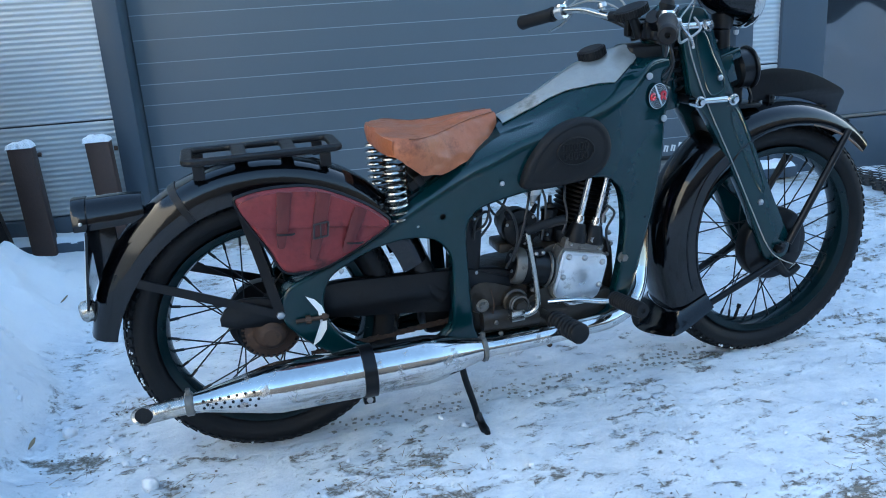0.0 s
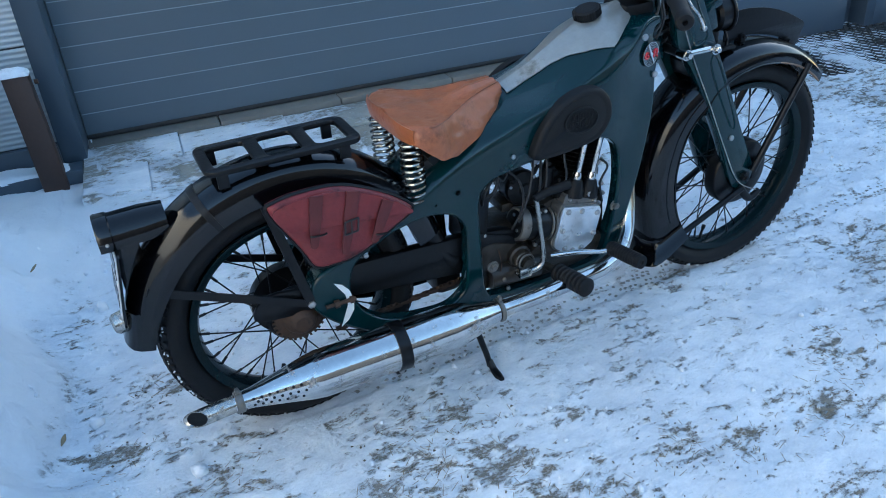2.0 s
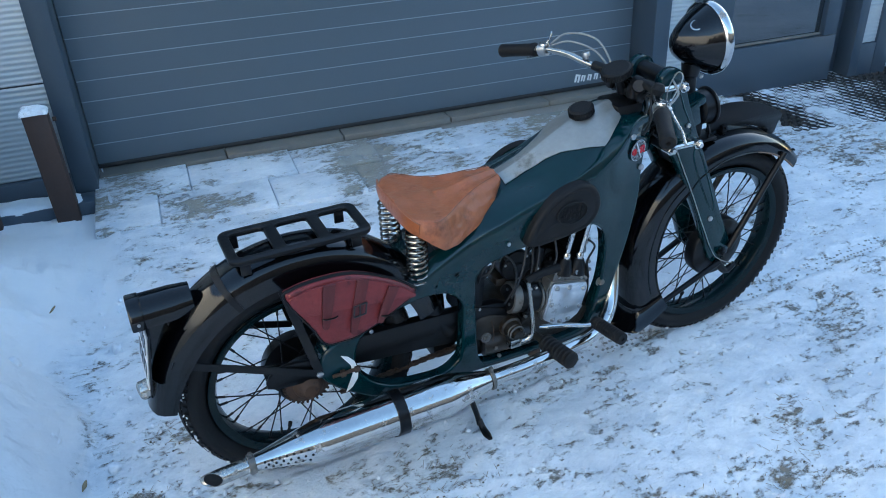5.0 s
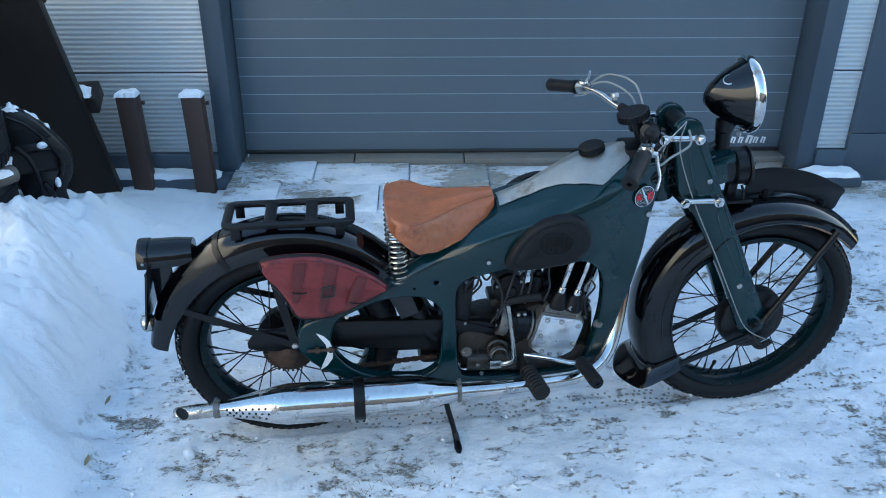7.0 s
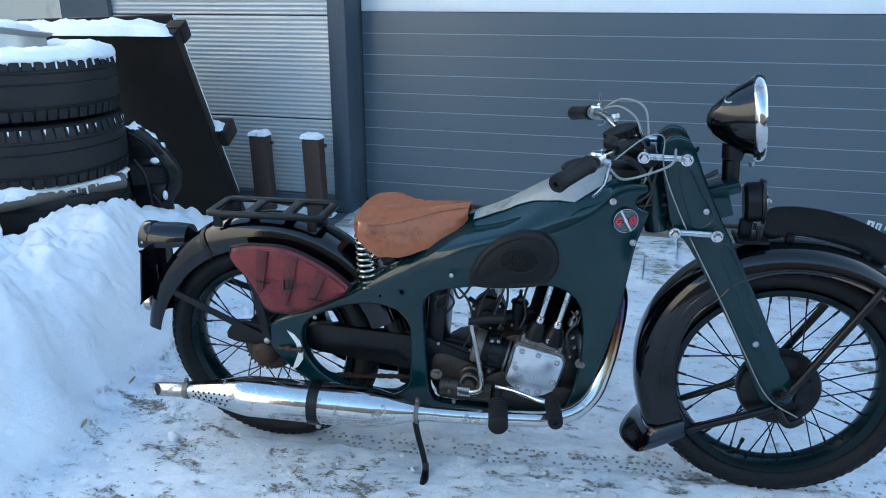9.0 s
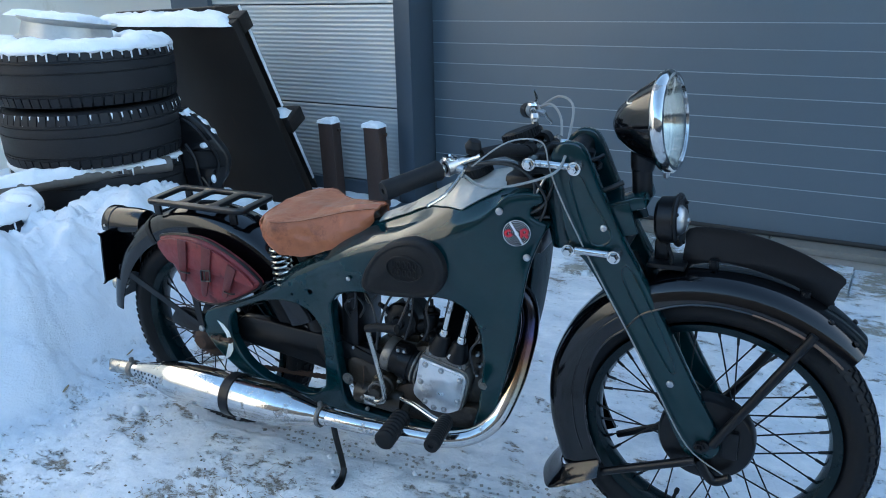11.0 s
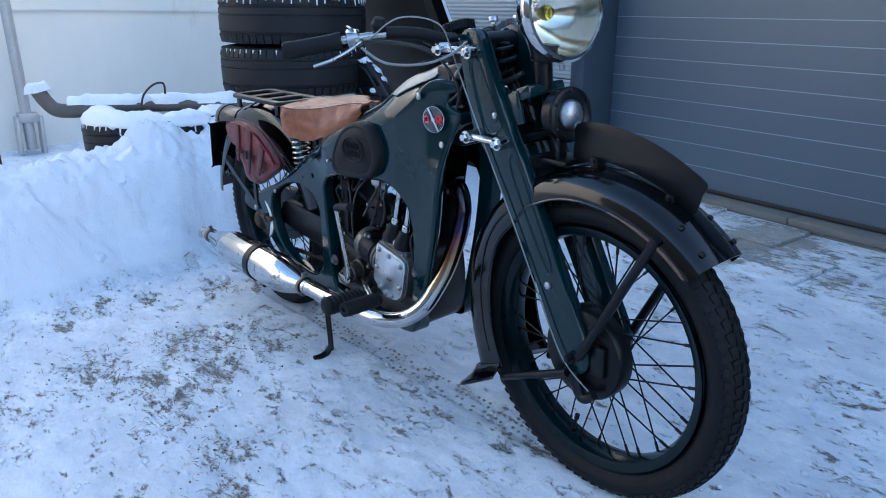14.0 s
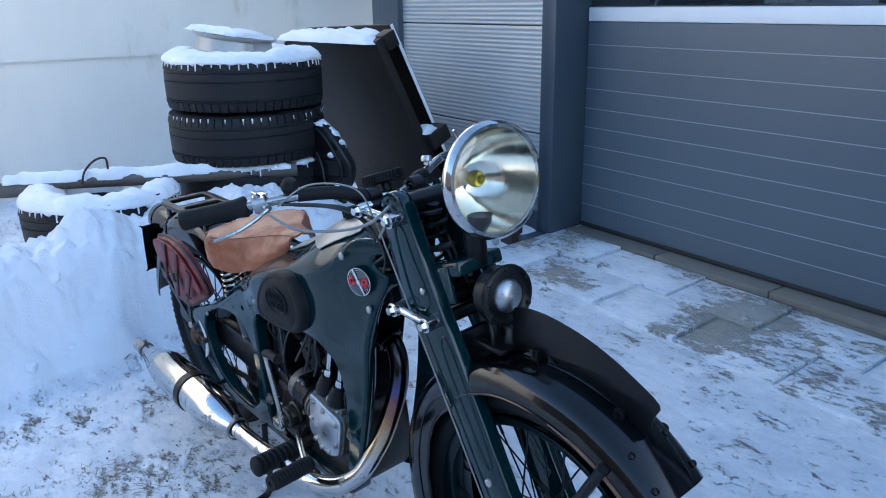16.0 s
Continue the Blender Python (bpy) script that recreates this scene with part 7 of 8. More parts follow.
capped("filler_plug", [(0.0, 0.014), (0.009, 0.014), (0.011, 0.009), (0.011, 0.006), (0.015, 0.005), (0.015, 0.0)], (0.662, -0.082, 0.022), (0, -1, 0.3), ENGBLACK, gearbox, "", 8)
bm = bmesh.new()
tube(bm, [(0.545, -0.086, 0.03), (0.548, -0.098, -0.01), (0.540, -0.100, -0.05), (0.545, -0.09, -0.09)], 0.0016, 6)
part("gear_wire", bm, RUST, gearbox)
bm = bmesh.new()
box(bm, (0.652, -0.086, 0.0), (0.676, -0.060, 0.042), Matrix.Translation((0.664, 0, 0.02)) @ pose(0, 0, 0, 0, 15, 0) @ Matrix.Translation((-0.664, 0, -0.02)), 0.004)
rod(bm, (0.660, -0.075, 0.005), (0.705, -0.085, 0.000), 0.006, None, 8)
part("breather_block", bm, ENGBLACK, gearbox)
# kick starter
bm = bmesh.new()
tube(bm, [(0.585, -0.135, -0.022), (0.615, -0.142, -0.028), (0.640, -0.150, -0.012), (0.642, -0.152, 0.02), (0.630, -0.155, 0.10), (0.614, -0.157, 0.19)], [0.0085, 0.0085, 0.0078, 0.007, 0.0066, 0.007], 12)
box(bm, (0.575, -0.148, -0.042), (0.612, -0.118, -0.012), None, 0.004)
kick = part("kick_starter", bm, WORNCHROME, engine, "chrome kick-start lever")
bm = bmesh.new()
tube(bm, [(0.612, -0.155, 0.19), (0.65, -0.16, 0.203), (0.705, -0.168, 0.212)], [0.0105, 0.011, 0.012], 12)
part("kick_pedal", bm, RUBBER, kick, "black rubber kick pedal")
# footrest and brake pedal
bm = bmesh.new()
rod(bm, (0.675, -0.08, -0.056), (0.690, -0.16, -0.052), 0.012, None, 12)
part("footrest_bar", bm, ALUCASE, bike)
bm = bmesh.new()
a, b = Vector((0.688, -0.150, -0.053)), Vector((0.702, -0.268, -0.043))
q = (b - a).length
prof = [(0.0, 0.0)]
for k in range(8):
    prof += [(0.0225, q * (k / 8 + 0.004)), (0.0255, q * (k / 8 + 0.03)), (0.0258, q * (k / 8 + 0.09)), (0.0225, q * (k / 8 + 0.118))]
lathe(bm, prof + [(0.020, q * 1.0), (0.018, q * 1.01), (0.0, q * 1.01)], a, b - a, 22)
footrest = part("footrest", bm, RUBBER, bike, "ribbed black rubber footrest")
bm = bmesh.new()
a, b = Vector((0.832, -0.185, -0.006)), Vector((0.847, -0.298, 0.003))
q = (b - a).length
prof = [(0.0, 0.0), (0.018, 0.0)]
for k in range(11):
    prof += [(0.0182, q * (0.05 + 0.08 * k)), (0.0198, q * (0.075 + 0.08 * k)), (0.0198, q * (0.1 + 0.08 * k)), (0.0182, q * (0.125 + 0.08 * k))]
lathe(bm, prof + [(0.018, q), (0.007, q), (0.006, q - 0.004), (0.0, q - 0.004)], a, b - a, 20)
pedal = part("brake_pedal", bm, RUBBER, bike, "worn dark rubber brake pedal")
bm = bmesh.new()
tube(bm, [(0.832, -0.192, -0.006), (0.80, -0.185, -0.008), (0.74, -0.16, -0.004), (0.68, -0.13, -0.01)], 0.007, 10)
part("pedal_arm", bm, CHROME, pedal, "chrome pedal arm")
bm = bmesh.new()
tube(bm, [(0.69, -0.10, -0.115), (0.69, -0.10, -0.135), (0.70, -0.1, -0.15)], 0.007, 8)
box(bm, (0.66, -0.115, -0.125), (0.70, -0.09, -0.108), None, 0.003)
part("drain_plug", bm, RUST, engine)

# chain, chain guard, lower frame tube
bm = plate([P2([(0.118, 0.055), (0.135, 0.088), (0.17, 0.098), (0.30, 0.092), (0.47, 0.082), (0.60, 0.06), (0.60, 0.02), (0.47, -0.012), (0.43, -0.012), (0.30, 0.005), (0.18, 0.018), (0.128, 0.03)], 3)], 0.03, 0.006)
part("chain_guard", move(bm, Matrix.Translation((0, -0.058, 0))), MATTBLACK, bike, "matt black chain guard")
for z0, z1, nm in ((-0.055, -0.058, "lower"),):
    chain = None
    for k in range(34):
        x = 0.10 + 0.0127 * k
        z = -0.072 + 0.03 * (x - 0.1) / 0.43
        bm = bmesh.new()
        for y in ((-0.064, -0.052) if k % 2 else (-0.0615, -0.0545)):
            box(bm, (x - 0.008, y - 0.001, z - 0.0045), (x + 0.008, y + 0.001, z + 0.0045), None, 0)
        rod(bm, (x, -0.064, z), (x, -0.052, z), 0.004, None, 6)
        if chain is None:
            chain = part("drive_chain", bm, RUST, bike, "rusty drive chain")
        else:
            part("chain_link", bm, RUST, chain)
bm = bmesh.new()
tube(bm, [(0.43, -0.05, 0.02), (0.40, -0.045, 0.05), (0.36, -0.03, 0.15), (0.33, -0.02, 0.22)], 0.03, 14)
tube(bm, [(0.43, 0.05, 0.02), (0.40, 0.045, 0.05), (0.36, 0.03, 0.15), (0.33, 0.02, 0.22)], 0.03, 14)
part("seat_post", bm, MATTBLACK, frame_ob)
bm = bmesh.new()
box(bm, (0.38, -0.045, -0.09), (0.46, 0.045, 0.02), None, 0.02)
part("frame_lug", bm, MATTBLACK, frame_ob)
# chain adjuster
bm = bmesh.new()
rod(bm, (0.06, -0.12, 0.045), (0.135, -0.12, 0.045), 0.005, None, 8)
rod(bm, (0.082, -0.12, 0.045), (0.094, -0.12, 0.045), 0.010, None, 6)
rod(bm, (0.12, -0.12, 0.045), (0.13, -0.12, 0.045), 0.009, None, 6)
part("chain_adjuster", bm, RUST, frame_ob)
bm = plate([P2([(-0.10, 0.055), (-0.075, 0.10), (-0.02, 0.105), (0.04, 0.085), (0.045, 0.045), (-0.02, 0.04)], 3)], 0.012, 0.003)
part("hub_shield", move(bm, Matrix.Translation((0, -0.095, 0))), MATTBLACK, rear_wheel)

# prop stand
bm = bmesh.new()
tube(bm, [(0.445, -0.115, -0.11), (0.455, -0.125, -0.18), (0.475, -0.135, -0.26), (0.482, -0.140, -0.298)], 0.0085, 10)
tube(bm, [(0.482, -0.138, -0.280), (0.484, -0.156, -0.300), (0.485, -0.180, -0.308), (0.484, -0.202, -0.302)], [0.0085, 0.010, 0.012, 0.007], 12)
part("prop_stand", bm, MATTBLACK, bike, "black steel prop stand")

# -- fork --
fork = None
FORK = P2([(1.062, 0.632), (1.078, 0.662), (1.105, 0.665), (1.128, 0.645), (1.165, 0.56), (1.21, 0.468), (1.255, 0.385), (1.31, 0.28), (1.375, 0.15), (1.436, 0.035), (1.435, -0.015), (1.395, -0.03), (1.362, 0.005), (1.30, 0.14), (1.22, 0.285), (1.15, 0.40), (1.105, 0.455), (1.085, 0.53)], 4)
for s in (-1, 1):
    bm = plate([FORK], 0.03, 0.006)
    for v in bm.verts:
        v.co.y += s * 0.062
    if fork is None:
        fork = part("fork", bm, GREEN, bike, "dark green pressed steel girder fork")
        blade_ob = fork
    else:
        blade_ob = part("fork_blade", bm, GREEN, fork)
    # pressed recesses
    for pts in ([(1.10, 0.60), (1.122, 0.607), (1.152, 0.55), (1.192, 0.475), (1.150, 0.455), (1.115, 0.535)], [(1.218, 0.405), (1.242, 0.398), (1.33, 0.22), (1.338, 0.175), (1.31, 0.21), (1.232, 0.355)]):
        o = P2(pts, 4)
        bm = bmesh.new()
        tube(bm, [(x, s * 0.0765, z) for x, z in o], 0.0028, 6, 1, True)
        part("pressed_rib", bm, GREEN, fork)
    disc_bolt(fork, (1.175, s * 0.078, 0.495), (0, s, 0), 0.0075, "screw")
    disc_bolt(fork, (1.333, s * 0.078, 0.149), (0, s, 0), 0.009)
    for z, x0, x1 in ((0.628, 1.017, 1.115), (0.443, 1.105, 1.203)):
        bm = bmesh.new()
        rod(bm, (x0, s * 0.092, z), (x1, s * 0.092, z - 0.002), 0.0085, None, 14)
        rod(bm, (x0, s * 0.075, z), (x0, s * 0.104, z), 0.0145, None, 16)
        rod(bm, (x1, s * 0.075, z - 0.002), (x1, s * 0.104, z - 0.002), 0.0145, None, 16)
        lathe(bm, [(0.0, 0.011), (0.008, 0.011), (0.011, 0.003), (0.011, 0.0)], (x0, s * 0.104, z), (0, s, 0), 6)
        lathe(bm, [(0.0, 0.011), (0.008, 0.011), (0.011, 0.003), (0.011, 0.0)], (x1, s * 0.104, z - 0.002), (0, s, 0), 6)
        part("fork_link", bm, CHROME, fork, "chrome fork link with hexagon nuts")
    bm = bmesh.new()
    lathe(bm, [(0.0, 0.022), (0.006, 0.022), (0.008, 0.012), (0.013, 0.012), (0.013, 0.0)], (1.405, s * 0.078, 0.005), (0, s, 0), 6)
    part("axle_nut", bm, MATTBLACK, front_wheel)
for x, z, y, r in ((1.095, 0.638, 0.06, 0.024), (1.150, 0.445, 0.06, 0.018), (1.205, 0.441, 0.06, 0.014), (1.017, 0.628, 0.085, 0.012), (1.105, 0.443, 0.085, 0.012)):
    bm = bmesh.new()
    lathe(bm, [(0.0, -y), (r * 0.9, -y), (r, -y + 0.002), (r, y - 0.002), (r * 0.9, y), (0.0, y)], (x, 0, z), (0, 1, 0), 20)
    part("fork_spindle", bm, MATTBLACK, fork)
bm = bmesh.new()
box(bm, (1.20, -0.055, 0.30), (1.245, 0.055, 0.40), Matrix.Translation((1.22, 0, 0.35)) @ pose(0, 0, 0, 0, -27, 0) @ Matrix.Translation((-1.22, 0, -0.35)), 0.01)
part("fork_bridge", bm, MATTBLACK, fork)
# fork spring between the blades
bm = bmesh.new()
rod(bm, (1.07, 0, 0.43), (1.12, 0, 0.64), 0.014, None, 14)
pts = [(1.075 + 0.045 * k / 84 + 0.03 * math.cos(2 * math.pi * k / 12), 0.03 * math.sin(2 * math.pi * k / 12), 0.445 + 0.185 * k / 84) for k in range(85)]
tube(bm, pts, 0.005, 6, 1)
part("fork_spring", bm, MATTBLACK, fork)
bm = bmesh.new()
tube(bm, [(1.405, -0.075, -0.035), (1.44, -0.085, -0.075), (1.475, -0.088, -0.055)], [0.013, 0.012, 0.009], 10)
box(bm, (1.45, -0.075, -0.02), (1.485, -0.062, 0.05), None, 0.004)
part("brake_arm", bm, MATTBLACK, front_wheel, "black brake lever arm")

# -- handlebar, levers, cables --
bm = bmesh.new()
tube(bm, [(0.845, -0.345, 0.642), (0.905, -0.25, 0.657), (0.955, -0.165, 0.664), (0.985, -0.10, 0.655), (1.0, -0.06, 0.642), (1.005, 0.0, 0.638), (0.99, 0.06, 0.640), (0.955, 0.124, 0.652), (0.93, 0.185, 0.664), (0.905, 0.25, 0.662), (0.88, 0.305, 0.650), (0.85, 0.37, 0.634)], 0.0092, 14, 8)
bars = part("handlebar", bm, WORNCHROME, bike, "chrome handlebar with worn plating")
for s, e0, e1 in ((-1, (0.892, -0.272, 0.654), (0.824, -0.380, 0.637)), (1, (0.891, 0.285, 0.654), (0.838, 0.396, 0.628))):
    bm = bmesh.new()
    e0, e1 = Vector(e0), Vector(e1)
    lathe(bm, [(0.0, 0.0), (0.019, 0.0), (0.021, 0.004), (0.0185, 0.02), (0.0185, (e1 - e0).length - 0.03), (0.0205, (e1 - e0).length - 0.006), (0.017, (e1 - e0).length), (0.006, (e1 - e0).length), (0.005, (e1 - e0).length - 0.01), (0.0, (e1 - e0).length - 0.01)], e0, e1 - e0, 22)
    part("grip", bm, RUBBER, bars, "black rubber grip")
    bm = bmesh.new()
    c = e0 + (e0 - e1).normalized() * 0.025
    lathe(bm, [(0.012, -0.012), (0.019, -0.012), (0.019, 0.012), (0.012, 0.012)], c, e1 - e0, 16)
    f = Vector((0.03, 0, -0.006))
    rod(bm, c, c + f, 0.008, None, 10)
    part("lever_clamp", bm, STEEL, bars)
    bm = bmesh.new()
    q = e1 - e0
    tube(bm, [c + f, c + f + q * 0.25 + Vector((0.012, 0, -0.012)), c + f + q * 0.6 + Vector((0.028, 0, -0.022)), c + f + q * 0.95 + Vector((0.032, 0, -0.028))], [0.004, 0.0042, 0.004, 0.0036], 8)
    part("hand_lever", bm, WORNCHROME, bars, "bright hand lever")
    # small control lever on top
    bm = bmesh.new()
    reach = 1.0 if s > 0 else 0.35
    tube(bm, [c + Vector((0, 0, 0.010)), c + Vector((0.012, -0.008, 0.012 + 0.018 * reach)), c + Vector((0.01, -0.02, 0.014 + 0.041 * reach))], [0.005, 0.004, 0.003], 8)
    lathe(bm, [(0.0, 0.008), (0.014, 0.006), (0.016, 0.0), (0.0, 0.0)], c + Vector((0, 0, 0.014)), (0, 0, 1), 16)
    part("control_lever", bm, CHROME, bars)
for y0, y1 in ((0.055, 0.105), (-0.19, -0.06)):
    bm = bmesh.new()
    tube(bm, [(0.99 if y1 > 0 else 0.945, y0, 0.641 if y1 > 0 else 0.6665), (0.975, (y0 + y1) / 2, 0.648 if y1 > 0 else 0.662), (0.967 if y1 > 0 else 1.0, y1, 0.649 if y1 > 0 else 0.643)], 0.0135, 12)
    part("bar_sleeve", bm, RUBBER, bars, "black rubber sleeve on the bar")
bm = bmesh.new()
lathe(bm, [(0.0, 0.017), (0.012, 0.014), (0.018, 0.0), (0.012, -0.014), (0.0, -0.017)], (0.935, -0.20, 0.685), (0.3, 0, 1), 20)
part("horn_button", bm, RUBBER, bars)
# steering damper knob and clamps
bm = bmesh.new()
lathe(bm, [(0.0, 0.012), (0.036, 0.012), (0.041, 0.008), (0.041, -0.008), (0.036, -0.012), (0.0, -0.012)], (0.964, 0.0, 0.664), (-0.35, 0, 1), 36)
for k in range(36):
    box(bm, (0.0395, -0.0016, -0.009), (0.0435, 0.0016, 0.009), pose(0.964, 0, 0.664, 0, -19, 0) @ pose(0, 0, 0, 0, 0, 10 * k), 0)
part("damper_knob", bm, RUBBER, bars, "black knurled damper knob")
bm = bmesh.new()
rod(bm, (0.968, 0, 0.655), (0.99, 0, 0.60), 0.012, None, 12)
for s in (-1, 1):
    lathe(bm, [(0.012, -0.014), (0.02, -0.014), (0.02, 0.014), (0.012, 0.014)], (0.998, s * 0.055, 0.641), (0, 1, 0), 16)
    rod(bm, (1.0, s * 0.055, 0.63), (1.01, s * 0.055, 0.59), 0.011, None, 10)
    box(bm, (0.975, s * 0.045 - 0.012, 0.60), (1.04, s * 0.045 + 0.012, 0.64), None, 0.006)
box(bm, (0.985, -0.07, 0.595), (1.055, 0.07, 0.622), None, 0.01)
rod(bm, (0.965, -0.095, 0.655), (1.0, -0.06, 0.63), 0.016, None, 12)
part("bar_clamp", bm, MATTBLACK, bars)
bm = bmesh.new()
lathe(bm, [(0.0, 0.02), (0.010, 0.02), (0.012, 0.016), (0.012, 0.008), (0.006, 0.006), (0.006, 0.0)], (0.955, 0.124, 0.664), (-0.2, 0.2, 1), 16)
part("bar_knob", bm, STEEL, bars)
for nm, pts, r, mt in (("cable", [(0.945, -0.235, 0.655), (1.01, -0.20, 0.70), (1.055, -0.13, 0.685), (1.062, -0.098, 0.62), (1.085, -0.088, 0.55), (1.145, -0.083, 0.425), (1.235, -0.083, 0.262), (1.305, -0.083, 0.13), (1.38, -0.085, 0.0), (1.46, -0.09, -0.05)], 0.0017, WIRE),
                       ("cable", [(0.935, -0.25, 0.64), (0.965, -0.21, 0.605), (1.02, -0.15, 0.60), (1.08, -0.12, 0.62), (1.09, -0.08, 0.645)], 0.003, WIRE),
                       ("cable", [(0.925, 0.262, 0.672), (0.975, 0.25, 0.70), (1.03, 0.18, 0.69), (1.04, 0.10, 0.62)], 0.003, WIRE),
                       ("cable", [(0.925, 0.255, 0.67), (0.965, 0.22, 0.685), (1.01, 0.15, 0.665), (1.03, 0.08, 0.60)], 0.003, WIRE),
                       ("cable", [(1.05, -0.05, 0.61), (1.02, -0.07, 0.55), (0.985, -0.075, 0.50)], 0.003, STEEL),
                       ("cable", [(1.06, -0.03, 0.60), (1.04, -0.065, 0.53), (0.99, -0.07, 0.495), (1.05, -0.06, 0.50)], 0.0035, DARKWIRE),
                       ("cable", [(1.09, -0.02, 0.62), (1.14, -0.03, 0.56), (1.20, -0.02, 0.58)], 0.006, DARKWIRE),
                       ("cable", [(1.09, 0.02, 0.60), (1.15, 0.02, 0.52), (1.22, 0.01, 0.55)], 0.006, DARKWIRE)):
    bm = bmesh.new()
    tube(bm, pts, r, 8)
    part(nm, bm, mt, bars)
for pts, r in (([(0.93, -0.22, 0.652), (0.965, -0.155, 0.642), (0.99, -0.10, 0.622), (1.02, -0.075, 0.575), (1.01, -0.07, 0.52)], 0.0034),
               ([(0.94, -0.20, 0.648), (0.98, -0.13, 0.632), (1.015, -0.09, 0.60), (1.045, -0.07, 0.54), (1.03, -0.065, 0.49)], 0.003),
               ([(0.95, 0.13, 0.648), (0.985, 0.09, 0.628), (1.02, 0.06, 0.60), (1.05, 0.03, 0.545)], 0.004),
               ([(1.10, 0.03, 0.60), (1.13, 0.045, 0.52), (1.17, 0.05, 0.45), (1.20, 0.045, 0.40)], 0.0045)):
    bm = bmesh.new()
    tube(bm, pts, r, 7)
    part("cable", bm, DARKWIRE, bars)
# wires round the engine
for pts in ([(0.50, -0.06, 0.22), (0.52, -0.085, 0.25), (0.56, -0.075, 0.262), (0.60, -0.05, 0.25), (0.64, -0.06, 0.27)],
            [(0.51, -0.07, 0.16), (0.51, -0.09, 0.21), (0.54, -0.08, 0.23), (0.555, -0.07, 0.20), (0.53, -0.06, 0.16)],
            [(0.56, -0.08, 0.26), (0.60, -0.10, 0.22), (0.61, -0.105, 0.15), (0.585, -0.09, 0.08)],
            [(0.66, -0.07, 0.275), (0.64, -0.10, 0.235), (0.62, -0.11, 0.17), (0.60, -0.10, 0.10)],
            [(0.71, -0.04, 0.27), (0.69, -0.06, 0.25), (0.67, -0.09, 0.19), (0.66, -0.1, 0.165)],
            [(0.53, -0.05, 0.24), (0.58, -0.03, 0.28), (0.66, -0.02, 0.27), (0.71, -0.03, 0.275)],
            [(0.512, -0.06, 0.26), (0.53, -0.08, 0.275), (0.545, -0.09, 0.245), (0.535, -0.085, 0.20), (0.51, -0.07, 0.18)],
            [(0.54, -0.03, 0.275), (0.555, -0.06, 0.235), (0.57, -0.07, 0.215), (0.59, -0.065, 0.235), (0.61, -0.06, 0.27)],
            [(0.69, -0.05, 0.28), (0.70, -0.07, 0.24), (0.695, -0.08, 0.19), (0.68, -0.09, 0.14)],
            [(0.76, -0.06, 0.28), (0.745, -0.085, 0.24), (0.75, -0.09, 0.19), (0.735, -0.095, 0.15)],
            [(0.87, -0.07, 0.20), (0.885, -0.085, 0.18), (0.86, -0.09, 0.14), (0.87, -0.09, 0.08)]):
    bm = bmesh.new()
    tube(bm, pts, 0.0032, 7)
    part("wire", bm, DARKWIRE, engine)

# -- headlamp --
hc, hd = Vector((1.274, 0.012, 0.706)), Vector((1.0, -0.10, 0.12)).normalized()
bm = bmesh.new()
prof = [(0.0, -0.110), (0.016, -0.107), (0.037, -0.094), (0.057, -0.071), (0.075, -0.043), (0.091, -0.012), (0.0985, 0.0), (0.0955, 0.001), (0.088, -0.012), (0.072, -0.043), (0.054, -0.069), (0.034, -0.09), (0.0, -0.104)]
lathe(bm, prof, hc, hd, 48)
lampob = part("headlamp", bm, BLACK, bike, "large black bullet headlamp with chrome rim")
bm = bmesh.new()
lathe(bm, [(0.0985, -0.006), (0.103, -0.002), (0.1055, 0.006), (0.1045, 0.015), (0.099, 0.021), (0.093, 0.022), (0.091, 0.018), (0.094, 0.0)], hc, hd, 56, loop=True)
part("lamp_rim", bm, CHROME, lampob, "chrome headlamp rim")
bm = bmesh.new()
lathe(bm, [(0.0, 0.030), (0.04, 0.028), (0.075, 0.022), (0.093, 0.017), (0.093, 0.014), (0.075, 0.019), (0.04, 0.025), (0.0, 0.027)], hc, hd, 48)
lens = part("lens", bm, LENS, lampob, "clear headlamp glass")
lens.visible_shadow = False
bm = bmesh.new()
lathe(bm, [(0.092, 0.012), (0.085, -0.010), (0.069, -0.038), (0.051, -0.060), (0.03, -0.077), (0.014, -0.083), (0.0, -0.084)], hc, hd, 48)
part("reflector_bowl", bm, REFLECTOR, lampob, "aged silver reflector")
bm = bmesh.new()
bc = hc + hd * -0.045
lathe(bm, [(0.0, 0.019), (0.009, 0.017), (0.015, 0.009), (0.0165, 0.0), (0.014, -0.010), (0.009, -0.016), (0.0, -0.016)], bc, hd, 24)
part("bulb", bm, BULBGLASS, lampob, "yellow headlamp bulb")
bm = bmesh.new()
rod(bm, bc - hd * 0.045, bc - hd * 0.012, 0.013, None, 14)
part("bulb_holder", bm, STEEL, lampob)
hu = Vector((0, 0, 1))
disc_bolt(lampob, hc + hd * 0.008 + Vector((0, 0, -0.108)), (0, 0, -1), 0.007, mat=STEEL, h=0.012)
bd = Vector((-0.50, -0.40, 0.77)).normalized()
bp0 = hc - hd * 0.062 + Vector((0, -0.46, 0.888)) * 0.0635
bm = bmesh.new()
lathe(bm, [(0.0, 0.003), (0.014, 0.003), (0.016, 0.0), (0.016, -0.004)], bp0, bd, 24)
lbadge = part("lamp_badge", bm, BLACK, lampob, "small round dark badge")
bm = bmesh.new()
lathe(bm, [(0.0145, 0.0025), (0.0145, 0.0045), (0.0175, 0.0035), (0.0178, -0.002)], bp0, bd, 28)
part("badge_ring", bm, STEEL, lbadge, "thin metal ring")
bm = bmesh.new()
rod(bm, (1.236, 0.005, 0.545), (1.232, 0.005, 0.605), 0.021, 0.021, 20)
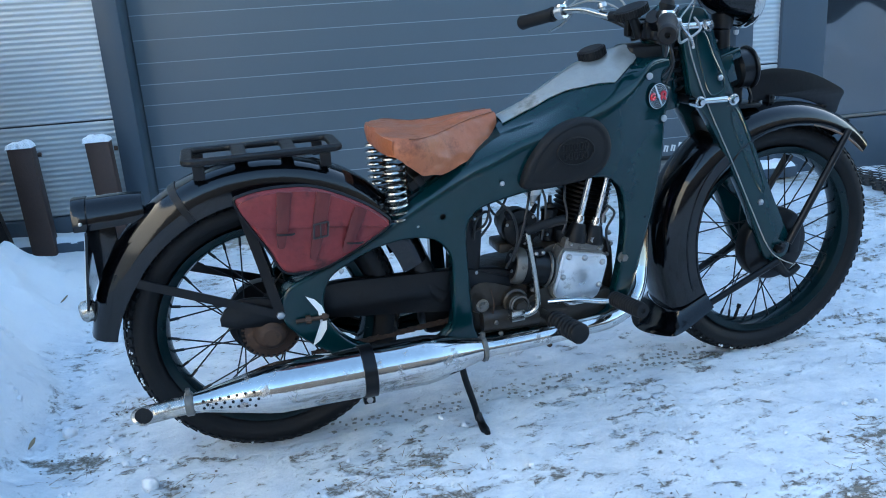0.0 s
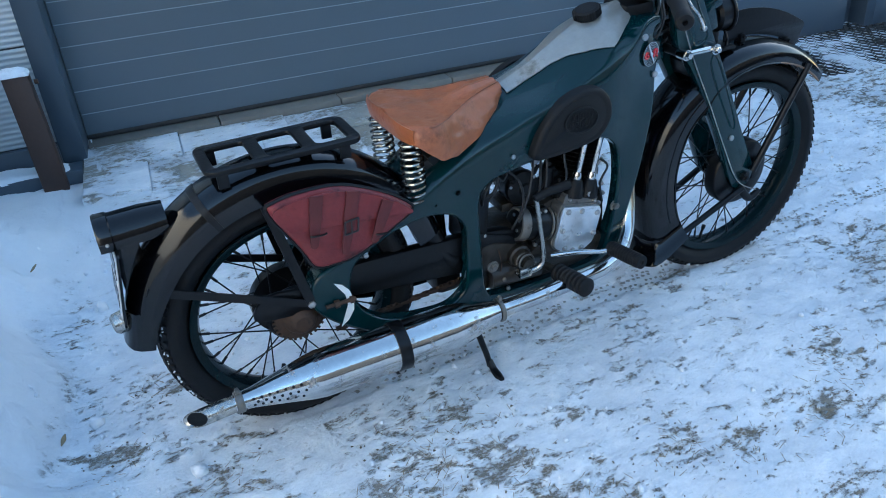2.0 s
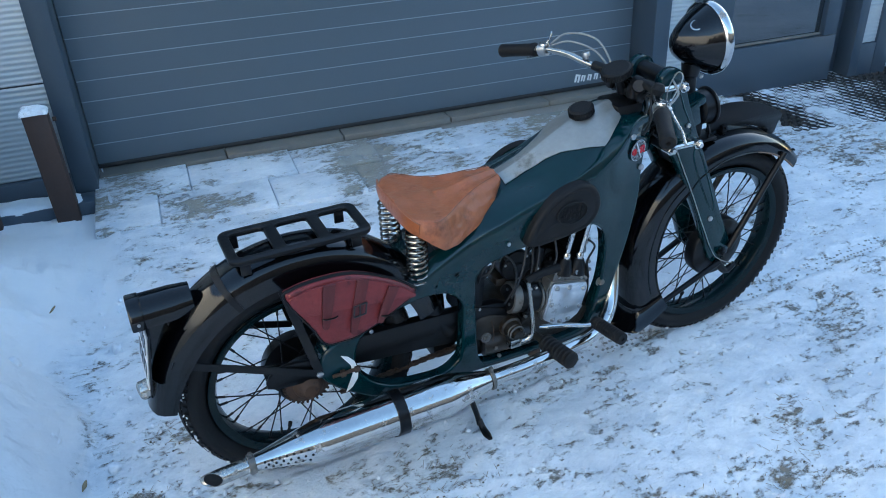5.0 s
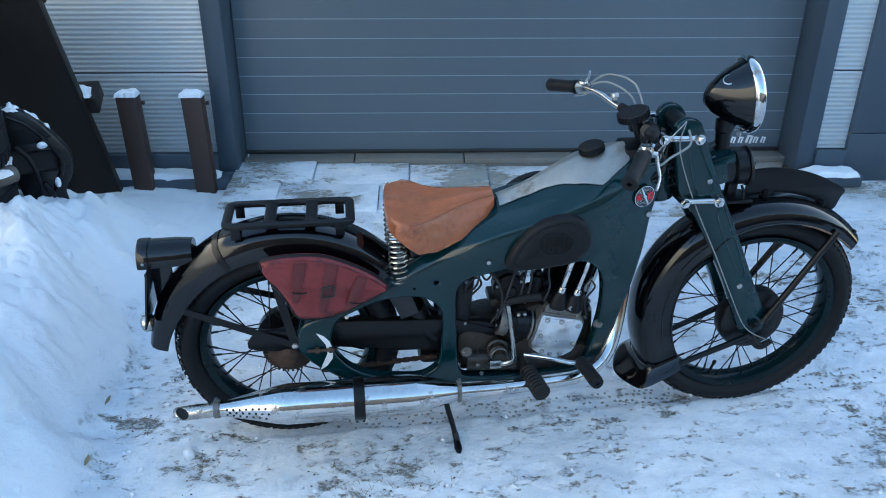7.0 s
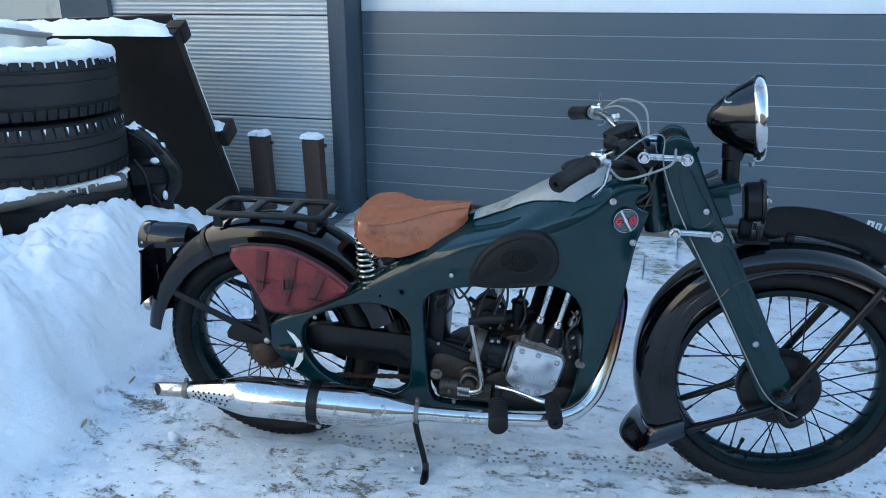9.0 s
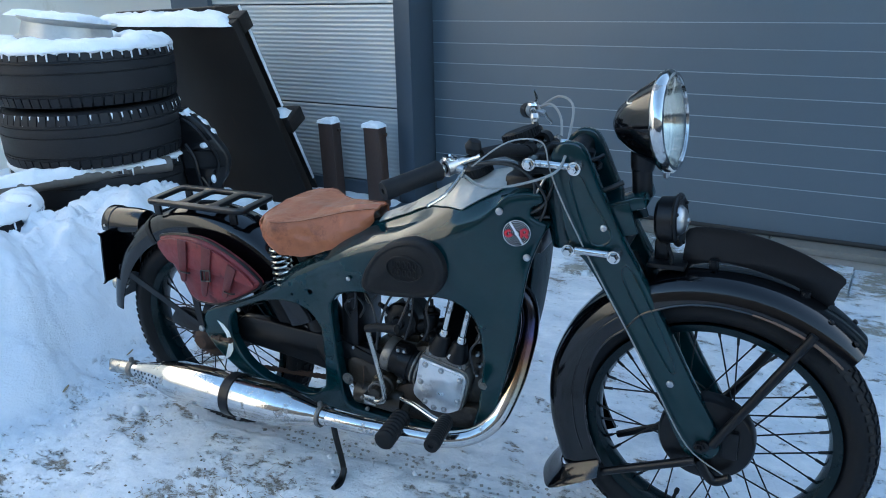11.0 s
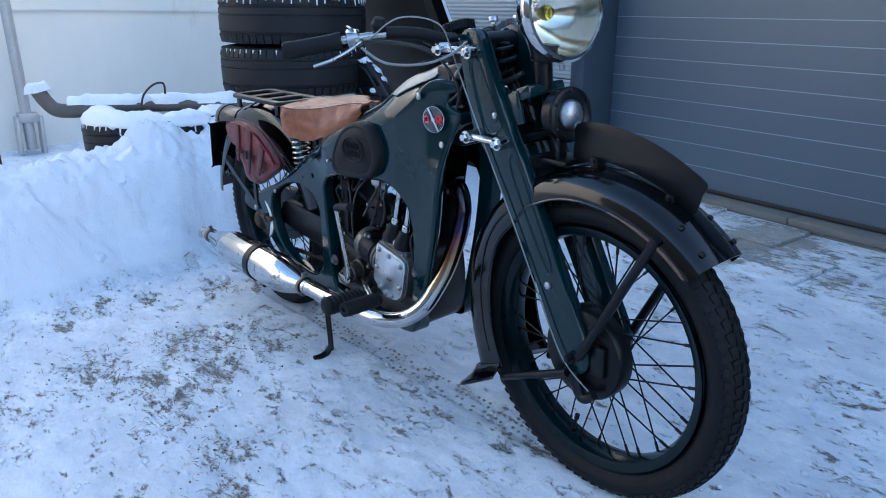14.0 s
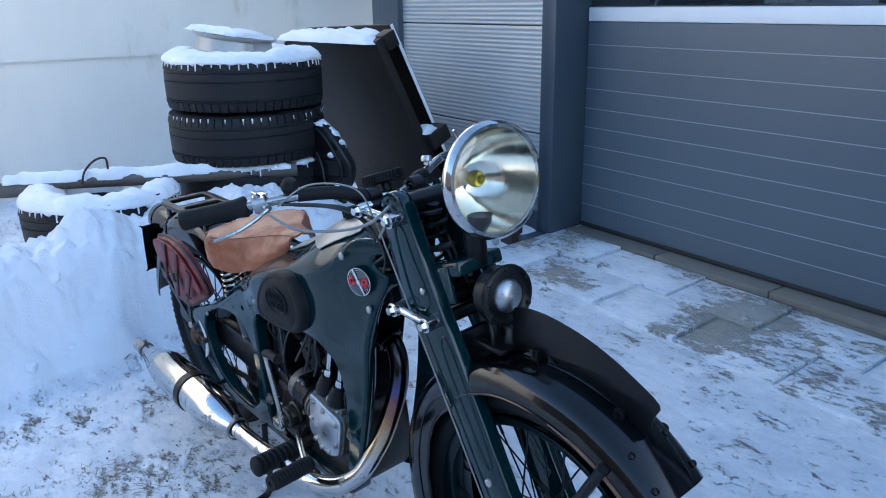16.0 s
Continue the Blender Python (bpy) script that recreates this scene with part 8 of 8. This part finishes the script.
rod(bm, (1.232, 0.005, 0.605), (1.236, 0.008, 0.640), 0.024, 0.030, 20)
part("lamp_post", bm, MATTBLACK, lampob)
bm = bmesh.new()
box(bm, (1.15, -0.055, 0.52), (1.255, 0.055, 0.548), Matrix.Translation((1.2, 0, 0.535)) @ pose(0, 0, 0, 0, -18, 0) @ Matrix.Translation((-1.2, 0, -0.535)), 0.006)
box(bm, (1.17, -0.06, 0.47), (1.235, -0.052, 0.54), Matrix.Translation((1.2, 0, 0.5)) @ pose(0, 0, 0, 0, -18, 0) @ Matrix.Translation((-1.2, 0, -0.5)), 0.002)
box(bm, (1.17, 0.052, 0.47), (1.235, 0.06, 0.54), Matrix.Translation((1.2, 0, 0.5)) @ pose(0, 0, 0, 0, -18, 0) @ Matrix.Translation((-1.2, 0, -0.5)), 0.002)
part("lamp_bracket", bm, GREEN, fork)

# -- horn --
nc, nd = Vector((1.285, 0.004, 0.498)), Vector((1, -0.08, 0.1)).normalized()
bm = bmesh.new()
lathe(bm, [(0.0, -0.012), (0.042, -0.012), (0.05, -0.004), (0.05, 0.026), (0.056, 0.028), (0.058, 0.032), (0.056, 0.036), (0.05, 0.038), (0.046, 0.034), (0.033, 0.032), (0.0, 0.03)], nc, nd, 40)
horn = part("horn", bm, MATTBLACK, bike, "round black horn with a metal dome")
bm = bmesh.new()
lathe(bm, [(0.0, 0.05), (0.012, 0.0485), (0.024, 0.044), (0.031, 0.036), (0.032, 0.03)], nc, nd, 32)
part("horn_dome", bm, STEEL, horn, "domed bright metal disc")
bm = bmesh.new()
lathe(bm, [(0.0, 0.054), (0.005, 0.053), (0.006, 0.048)], nc, nd, 14)
part("centre_screw", bm, STEEL, horn)
u_, v_ = frame_axes(nd)
for k in range(6):
    a = radians(90 + 60 * k)
    bm = bmesh.new()
    lathe(bm, [(0.0, 0.042), (0.004, 0.04), (0.005, 0.036)], nc + 0.05 * (math.cos(a) * u_ + math.sin(a) * v_), nd, 10)
    part("rim_screw", bm, MATTBLACK, horn)
bm = bmesh.new()
box(bm, (1.27, -0.012, 0.405), (1.30, 0.012, 0.455), None, 0.004)
box(bm, (1.26, -0.04, 0.40), (1.34, 0.04, 0.412), None, 0.004)
tube(bm, [(1.30, -0.03, 0.455), (1.31, -0.032, 0.43), (1.31, -0.03, 0.41)], 0.004, 8)
part("horn_bracket", bm, MATTBLACK, horn)
